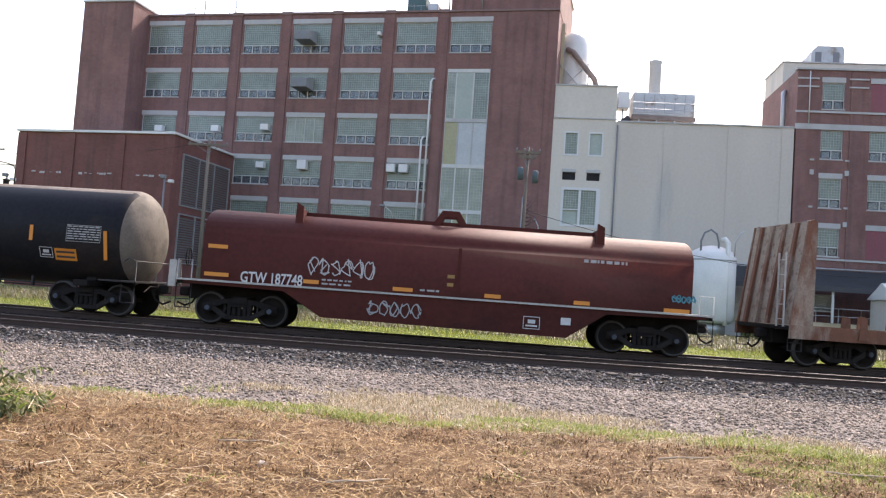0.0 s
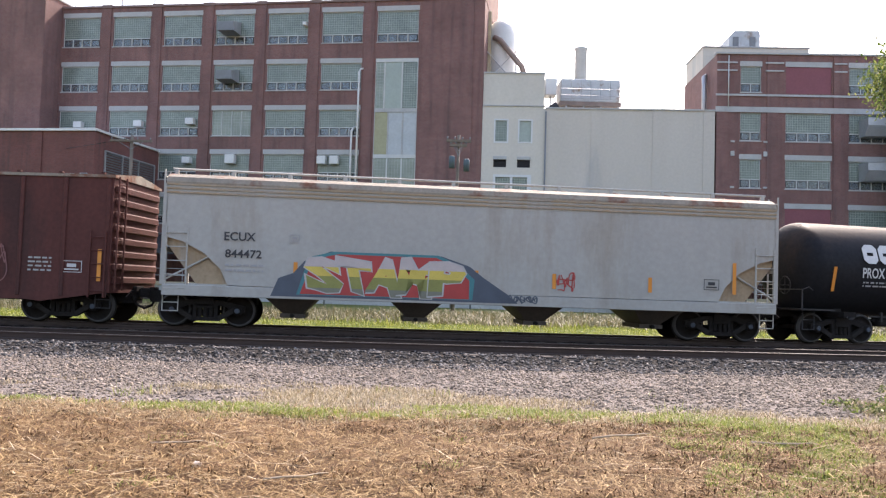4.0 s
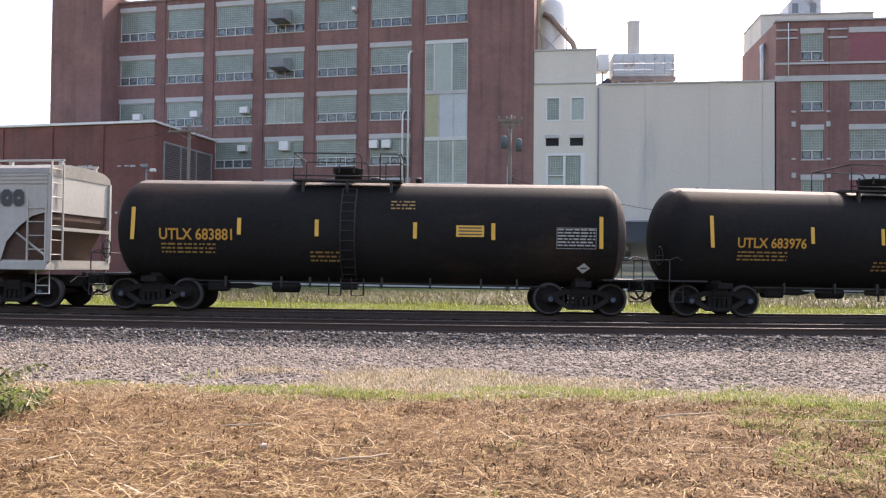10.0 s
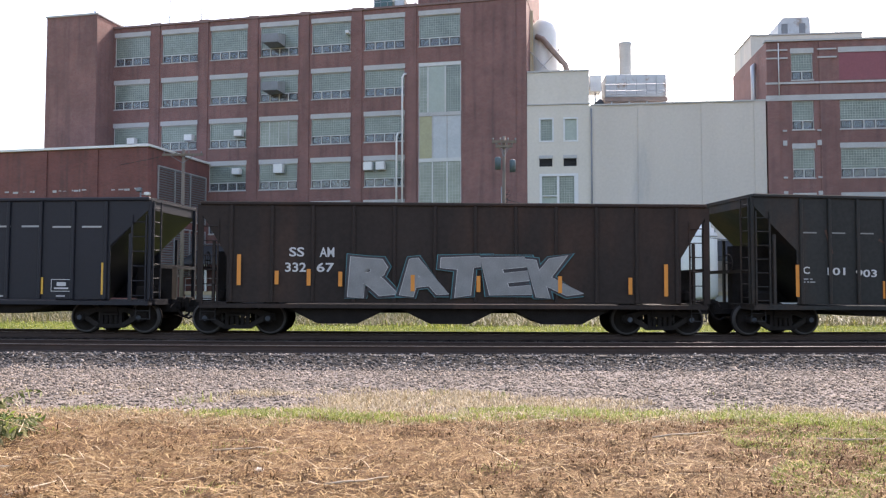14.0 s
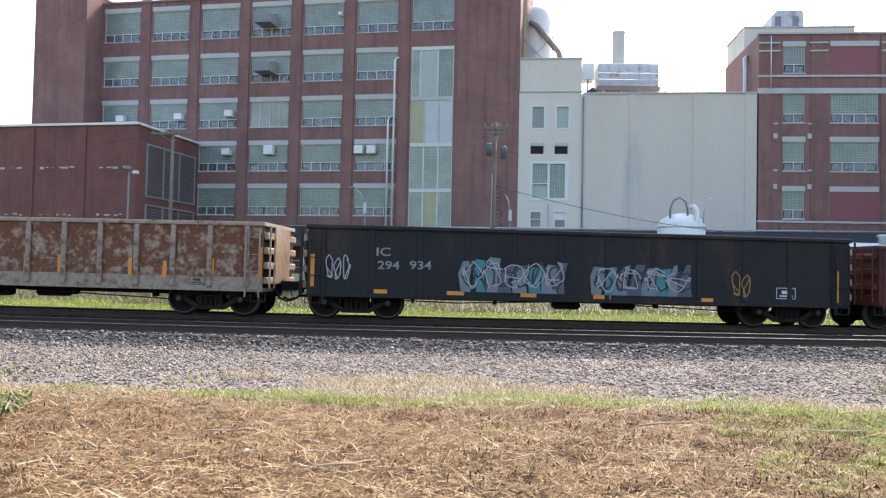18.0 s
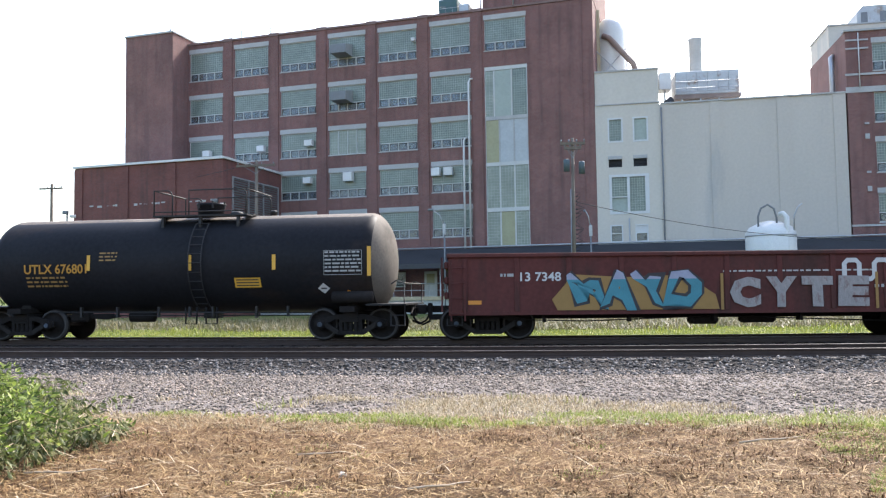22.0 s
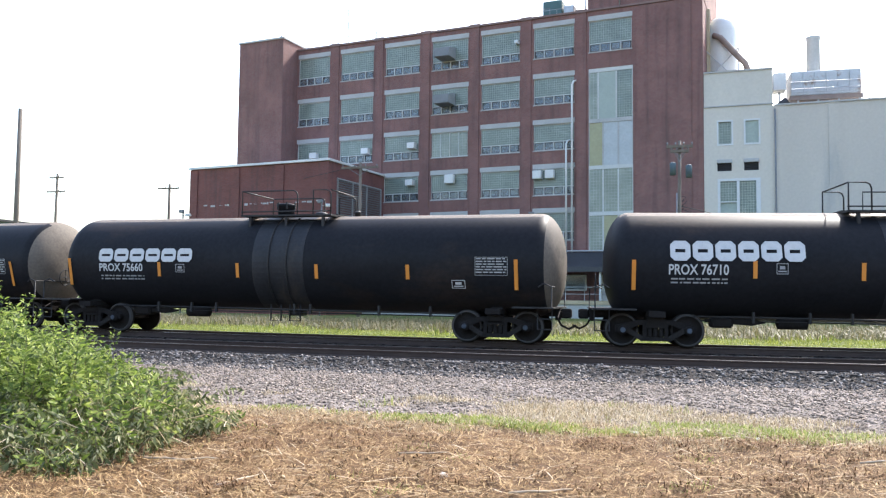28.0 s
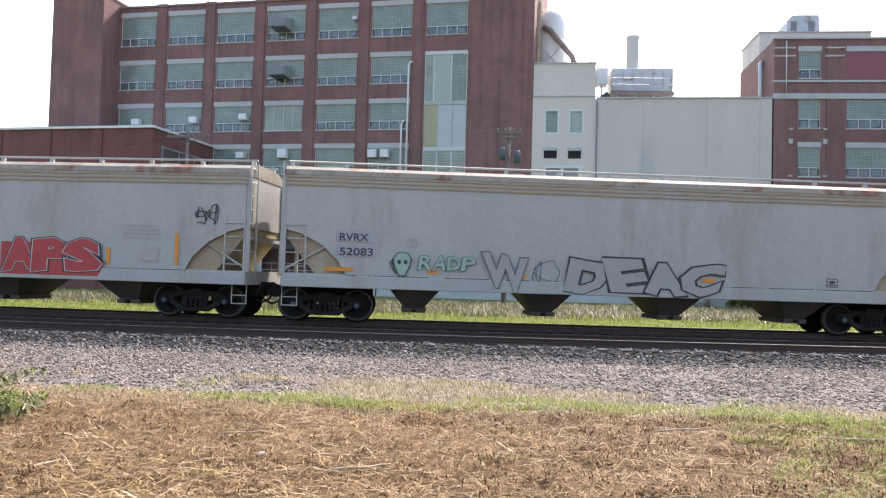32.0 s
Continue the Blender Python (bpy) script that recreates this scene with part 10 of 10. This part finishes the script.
grass_patch("grass_edge", 150000, -10, 8.5, 8.3, 11.0, 0.05, 0.15, 0.007, 0.015, BLADE, "fresh green grass along the gravel edge", "grass", 11, 0.55, edge_keep)
grass_patch("grass_spread", 130000, 1.5, 5.4, 4.2, 9.4, 0.03, 0.11, 0.006, 0.013, BLADE, "short green grass growing through the straw", "grass", 17, 0.6, right_patch)
grass_patch("grass_tufts", 46000, -9, 6.5, 4.0, 9.6, 0.03, 0.10, 0.006, 0.012, BLADE, "scattered green tufts in the straw", "grass", 12, 0.6, lambda x, y, g: wave(x, y, 2.6, 1.3) > 1.98)
grass_patch("bleached_grass", 120000, -12, 9, 9.4, 12.9, 0.04, 0.16, 0.006, 0.013, DRYBLADE, "bleached dry grass at the gravel edge", "grass", 18, 0.7, lambda x, y, g: wave(x, y, 0.8, 2.2) + 0.4 * wave(x, y, 3.0, 1.0) > np.where(y < 10.3, -0.9, -0.5 + (y - 10.3) * 0.75) + g.uniform(-0.5, 1.2, len(x)))
grass_patch("straw_grass", 40000, -9.5, 8.0, 8.2, 10.6, 0.03, 0.12, 0.004, 0.009, DRYBLADE, "straw-coloured dry grass along the edge of the bank", "grass", 19, 0.9, lambda x, y, g: np.abs(y - 9.45) < 0.55 + 0.25 * wave(x, y, 1.4, 0.3))
grass_patch("gravel_weeds", 9000, -14, 10, 10.3, 12.6, 0.05, 0.26, 0.004, 0.009, BLADE, "thin green weeds in the gravel", "weeds", 13, 0.4, lambda x, y, g: wave(x, y, 1.7, 2.2) > 1.75 + (y - 10.3) * 0.25)
# grass and weeds beyond the track
grass_patch("far_grass", 70000, -36, 34, 28.5, 36.5, 0.05, 0.16, 0.012, 0.03, FARBLADE, "sunlit yellow-green grass behind the track", "grass", 14, 0.4)
grass_patch("far_weeds", 60000, -42, 38, 34.2, 47, 0.20, 0.80, 0.015, 0.04, FARWEED, "tall brown weeds in front of the loading dock", "weeds", 15, 0.75, lambda x, y, g: wave(x, y, 0.45, 0.7) > -1.5 + g.uniform(-0.8, 0.8, len(x)) + np.clip(35.5 - y, 0, 2))
grass_patch("tall_green_weeds", 9000, -34, 32, 31.5, 37, 0.2, 0.5, 0.015, 0.04, FARBLADE, "clumps of tall green weeds", "weeds", 16, 0.35, lambda x, y, g: wave(x, y, 0.9, 3.7) > 1.1)


def leaf_cloud(name, centres, dirs, size, m, parent, label, g, category="", slim=0.22):
    """Small folded leaves at points, each with its own tilt."""
    n = len(centres)
    a = dirs / (np.linalg.norm(dirs, axis=1, keepdims=True) + 1e-9)
    r = g.normal(0, 1, (n, 3))
    b = np.cross(a, r)
    b /= np.linalg.norm(b, axis=1, keepdims=True) + 1e-9
    c = np.cross(a, b)
    s = size[:, None]
    base = centres
    v = np.stack([base, base + a * s * 0.5 + b * s * slim + c * s * 0.06, base + a * s, base + a * s * 0.5 - b * s * slim + c * s * 0.06], 1).reshape(-1, 3)
    f = np.array([(0, 1, 2), (0, 2, 3)])
    f = (f[None] + 4 * np.arange(n)[:, None, None]).reshape(-1, 3)
    ob = from_arrays(name, v, f, m, label, category)
    ob.parent = parent
    if label:
        ob["label"] = label
    return ob


def bush(name, x0, x1, y0, y1, height, n_stems, seed, label, leaf=0.075, droop=0.5, wilt=0.62):
    """Upright leafy stems over a skirt of wilted, hanging ones."""
    g = np.random.default_rng(seed)
    t = thing(name, pose(0, 0, 0), label, "bush")
    x, y = g.uniform(x0, x1, n_stems), g.uniform(y0, y1, n_stems)
    clump = np.array([noise.noise((a * 2.6, b * 2.6, seed)) for a, b in zip(x, y)])
    h = np.array([height(a, b) for a, b in zip(x, y)]) * np.where((g.uniform(0, 1, n_stems) < 0.10) & (clump > 0.05), g.uniform(1.0, 1.25, n_stems), g.uniform(0.5, 0.92, n_stems) + 0.42 * clump)
    ok = h > 0.08
    x, y, h = x[ok], y[ok], h[ok]
    n = len(x)
    stems = bmesh.new()
    fresh, wilted = ([], [], []), ([], [], [])
    for i in range(n):
        base = Vector((x[i], y[i], ground_height(x[i], y[i]) - 0.02))
        limp = h[i] < wilt * 1.1 and g.uniform() < 0.55
        lean = g.normal(0, 0.75 if limp else 0.16, 2)
        top = base + Vector((lean[0] * h[i], lean[1] * h[i], h[i] * (0.8 if limp else 1.0)))
        arch = Vector((0, 0, 0.3 * h[i])) if limp else Vector((0.02, 0, 0))
        if i % 2 == 0:
            tube(stems, [base, base.lerp(top, 0.5) + arch, top], [0.007, 0.005, 0.002], 3, cap=False)
        k = int(10 + h[i] * 34)
        for j in range(k):
            q = g.uniform(0.15, 1.0) ** 0.75
            p = base.lerp(top, q) + arch * (4 * q * (1 - q))
            a = j * 2.4 + g.uniform(-0.4, 0.4)
            low = p.z - base.z < wilt * 0.55
            dead = limp or (low and g.uniform() < 0.6)
            spread = (1.08 - q) * 0.07 + 0.012
            c, d, s = wilted if dead else fresh
            c.append((p.x + math.cos(a) * spread, p.y + math.sin(a) * spread, p.z))
            d.append((math.cos(a), math.sin(a), g.uniform(-1.6, -0.2) if dead else g.uniform(-droop * 0.5, 1.1)))
            s.append(leaf * g.uniform(0.7, 1.5) * (1.15 - 0.45 * q))
    part("stem_work", stems, WEED, t)["kind"] = "stuff"
    dead = bmesh.new()
    for i in range(0, n, 9):
        if h[i] < wilt * 1.2:
            base = Vector((x[i], y[i], ground_height(x[i], y[i]) + 0.5 * h[i]))
            turn = g.uniform(0, 6.283)
            reach = Vector((math.cos(turn), math.sin(turn), 0)) * g.uniform(0.15, 0.4)
            tube(dead, [base - reach, base + Vector((0, 0, 0.10)), base + reach - Vector((0, 0, 0.06))], [0.006, 0.005, 0.002], 3, cap=False)
    part("dead_stem_work", dead, STICK, t, "pale dead stems")["kind"] = "stuff"
    leaf_cloud("leaves", *map(np.array, fresh), LEAF, t, "fresh yellow-green leaves", g, "", 0.17)
    if wilted[0]:
        leaf_cloud("wilted_leaves", *map(np.array, wilted), LEAF_DRY, t, "wilted hanging olive leaves", g, "", 0.15)
    return t


def left_height(x, y):
    k = -x / y
    if x > -4.7 or k < 0.535 or k > 1.12:
        return 0.0
    slope = float(np.interp(k, (0.548, 0.58, 0.615, 0.65, 0.71, 0.84, 0.95, 1.1), (-0.170, -0.160, -0.155, -0.146, -0.108, -0.062, -0.018, 0.005)))
    front = max(0.18, min(1.0, (y - 5.2) / 2.2))
    return max(0.0, 1.52 + slope * y) * front * (1.0 + 0.25 * noise.noise((x * 1.5, y * 1.5, 7)))


bush("roadside_bush", -11.8, -4.7, 5.5, 11.2, left_height, 2900, 21, "dense green roadside bush with wilted lower leaves", 0.092)
bush("small_bush", 5.7, 9.5, 9.6, 12.2, lambda x, y: 0.55 * min(1, (x - 5.6) / 1.2) * (0.8 + 0.3 * noise.noise((x, y, 2))), 420, 22, "low green bush at the gravel edge", 0.08)
bush("yard_shrub", 16.4, 18.4, 55.5, 56.6, lambda x, y: 2.6 * (1 - abs(x - 17.4) / 1.3), 130, 23, "dark shrub beside the white tank", 0.28, 0.2)


def build_tree():
    g = np.random.default_rng(31)
    t = thing("tree", pose(9.75, 12.4, -0.3), "leafy green tree at the edge of the gravel", "tree")
    part("trunk", tubem([(0, 0, 0), (0.05, 0, 1.2), (-0.05, 0.05, 2.6), (0.1, 0, 4.2), (0, 0, 6.2)], [0.24, 0.19, 0.16, 0.11, 0.05], 10), BARK, t)
    C, D, S = [], [], []
    for k in range(30):
        a = 6.283 * k / 30 + g.uniform(-0.1, 0.1)
        q = g.uniform(0.75, 1.0)
        p2 = Vector((-0.4 + 2.35 * q * math.cos(a), -0.3 + 2.35 * q * math.sin(a), 5.3 + g.uniform(-0.6, 0.6)))
        p0 = Vector((0, 0, 2.4 + 2.6 * g.uniform(0, 1)))
        part("limb", tubem([p0, p0.lerp(p2, 0.5) + Vector((0, 0, 0.25)), p2], [0.06, 0.04, 0.012], 6), BARK, t)
    for k in range(760):
        d = Vector(g.normal(0, 1, 3)).normalized()
        q = g.uniform(0.55, 1.0) ** 0.5
        c = Vector((-0.4 + 2.5 * q * d.x, -0.3 + 2.5 * q * d.y, 5.27 + 0.70 * q * d.z))
        if noise.noise(c * 0.9) < -0.36:
            continue
        for j in range(105):
            o = g.normal(0, 0.17, 3)
            C.append((c.x + o[0], c.y + o[1], c.z + o[2] * 0.9))
            D.append((g.normal(), g.normal(), g.normal() - 0.7))
            S.append(g.uniform(0.05, 0.10))
    leaf_cloud("crown", np.array(C), np.array(D), np.array(S), TREE_LEAF, t, "uneven green crown", g)


build_tree()


def build_treeline():
    """Low woods on the horizon."""
    g = np.random.default_rng(41)
    n = 9000
    x = g.uniform(-330, -95, n)
    y = 210 + g.normal(0, 12, n)
    top = 7.5 + 3.0 * np.sin(x * 0.07) + 1.8 * np.sin(x * 0.23 + 1)
    z = g.uniform(0, 1, n) ** 0.7 * top
    d = g.normal(0, 1, (n, 3))
    leaf_cloud("far_woods", np.stack([x, y, z], 1), d, g.uniform(1.2, 2.6, n), TREE_LEAF, None, "low green woods on the horizon", g, "trees")


build_treeline()


def build_litter():
    """Single pale stones and broken branches on the bank."""
    g = np.random.default_rng(51)
    for x, y, r in ((-0.41, 9.47, 0.035), (-3.87, 10.1, 0.03), (0.9, 9.6, 0.03), (2.4, 9.3, 0.025), (-1.9, 6.6, 0.04)):
        bm = bmesh.new()
        bmesh.ops.create_icosphere(bm, subdivisions=2, radius=r)
        for v in bm.verts:
            v.co *= 1 + 0.3 * noise.noise(v.co * 30 + Vector((x, y, 0)))
            v.co.z *= 0.8
        ob = part("stone", bm, PALE_STONE)
        ob.matrix_basis = pose(x, y, ground_height(x, y) + r * 0.55)
        tagged(ob, "small pale stone lying on the grassy bank", "stone", "pale stones")
    for x, y, a, L in ((2.0, 8.35, 0.5, 0.8), (0.6, 9.5, -0.5, 0.45), (-3.4, 5.9, 1.3, 0.5), (3.6, 8.2, -0.15, 0.7), (-4.3, 6.4, 0.2, 0.7), (-2.3, 7.4, 0.5, 0.5), (-1.0, 6.2, 0.6, 0.55)):
        pts = [(L * q * math.cos(a + 0.25 * math.sin(5 * q)), L * q * math.sin(a + 0.25 * math.sin(5 * q)), 0) for q in (-0.5, -0.2, 0.1, 0.35, 0.5)]
        pts = [(u, v, ground_height(x + u, y + v) - ground_height(x, y) + 0.03) for u, v, w in pts]
        ob = part("broken_branch", tubem(pts, [0.009, 0.009, 0.008, 0.006, 0.003], 6), DRIFTWOOD)
        ob.matrix_basis = pose(x, y, ground_height(x, y) + 0.01)
        tagged(ob, "bleached broken branch lying on the straw", "branch", "broken branches")


PALE_STONE = mat("pale_stone", (0.62, 0.60, 0.56), 0.8, var=0.2, scale=20, fine=90)
DRIFTWOOD = mat("bleached_wood", (0.36, 0.29, 0.21), 0.85, var=0.3, scale=12, fine=80)
build_litter()


# ---- the train rolls by; its wheels turn while it crosses the view ----
SPEEDS = ((0, 12.31), (4, 12.54), (8, 12.67), (12, 12.78), (16, 12.89), (20, 12.91), (24, 12.87), (28, 12.83), (32, 12.86))
_clock = np.linspace(0, 32, 3201)
_speed = np.interp(_clock, *zip(*SPEEDS))
_way = np.concatenate(([0.0], np.cumsum((_speed[1:] + _speed[:-1]) * 0.005)))


def travelled(t):
    """Metres that the train has moved at t seconds."""
    return float(np.interp(t, _clock, _way))


MOMENTS = [0.5 * k for k in range(65)]


def on_track(s):
    """Pose of a car whose middle stands s metres along the far track: its near side follows the bend."""
    x = float(np.interp(s, BEND_S, BEND_X)) if BEND_S[0] < s < BEND_S[-1] else (BEND_X[0] + s - BEND_S[0] if s < 0 else BEND_X[-1] + s - BEND_S[-1])
    a = math.atan(float(np.interp(x, BEND_X, _slope)))
    return pose(x - 1.55 * math.sin(a), FAR_Y - 1.55 + float(bend(x)) + 1.55 * math.cos(a), float(rail_z(x)), 0, -math.degrees(math.atan(GRADE)) if abs(x) < 40 else 0, math.degrees(a))


def motions():
    for car, xc in CARS:
        walk(car, [(t, on_track(xc + travelled(t))) for t in MOMENTS])
    for wheel, xw in WHEELS:
        base = wheel.matrix_basis.translation.copy()
        rows = [(0.0, Matrix.Translation(base))]
        turn = 0.0
        last = None
        for k in range(1, 32 * FPS):
            t = k / FPS
            x = xw + travelled(t)
            if not -27 < x < 27:
                continue
            s = travelled(t)
            turn = 0.0 if last is None else turn + (s - last) / 0.457
            last = s
            rows.append((t, Matrix.Translation(base) @ Matrix.Rotation(turn, 4, 'Y')))
        rows.append((32.0, rows[-1][1]))
        walk(wheel, rows)


motions()
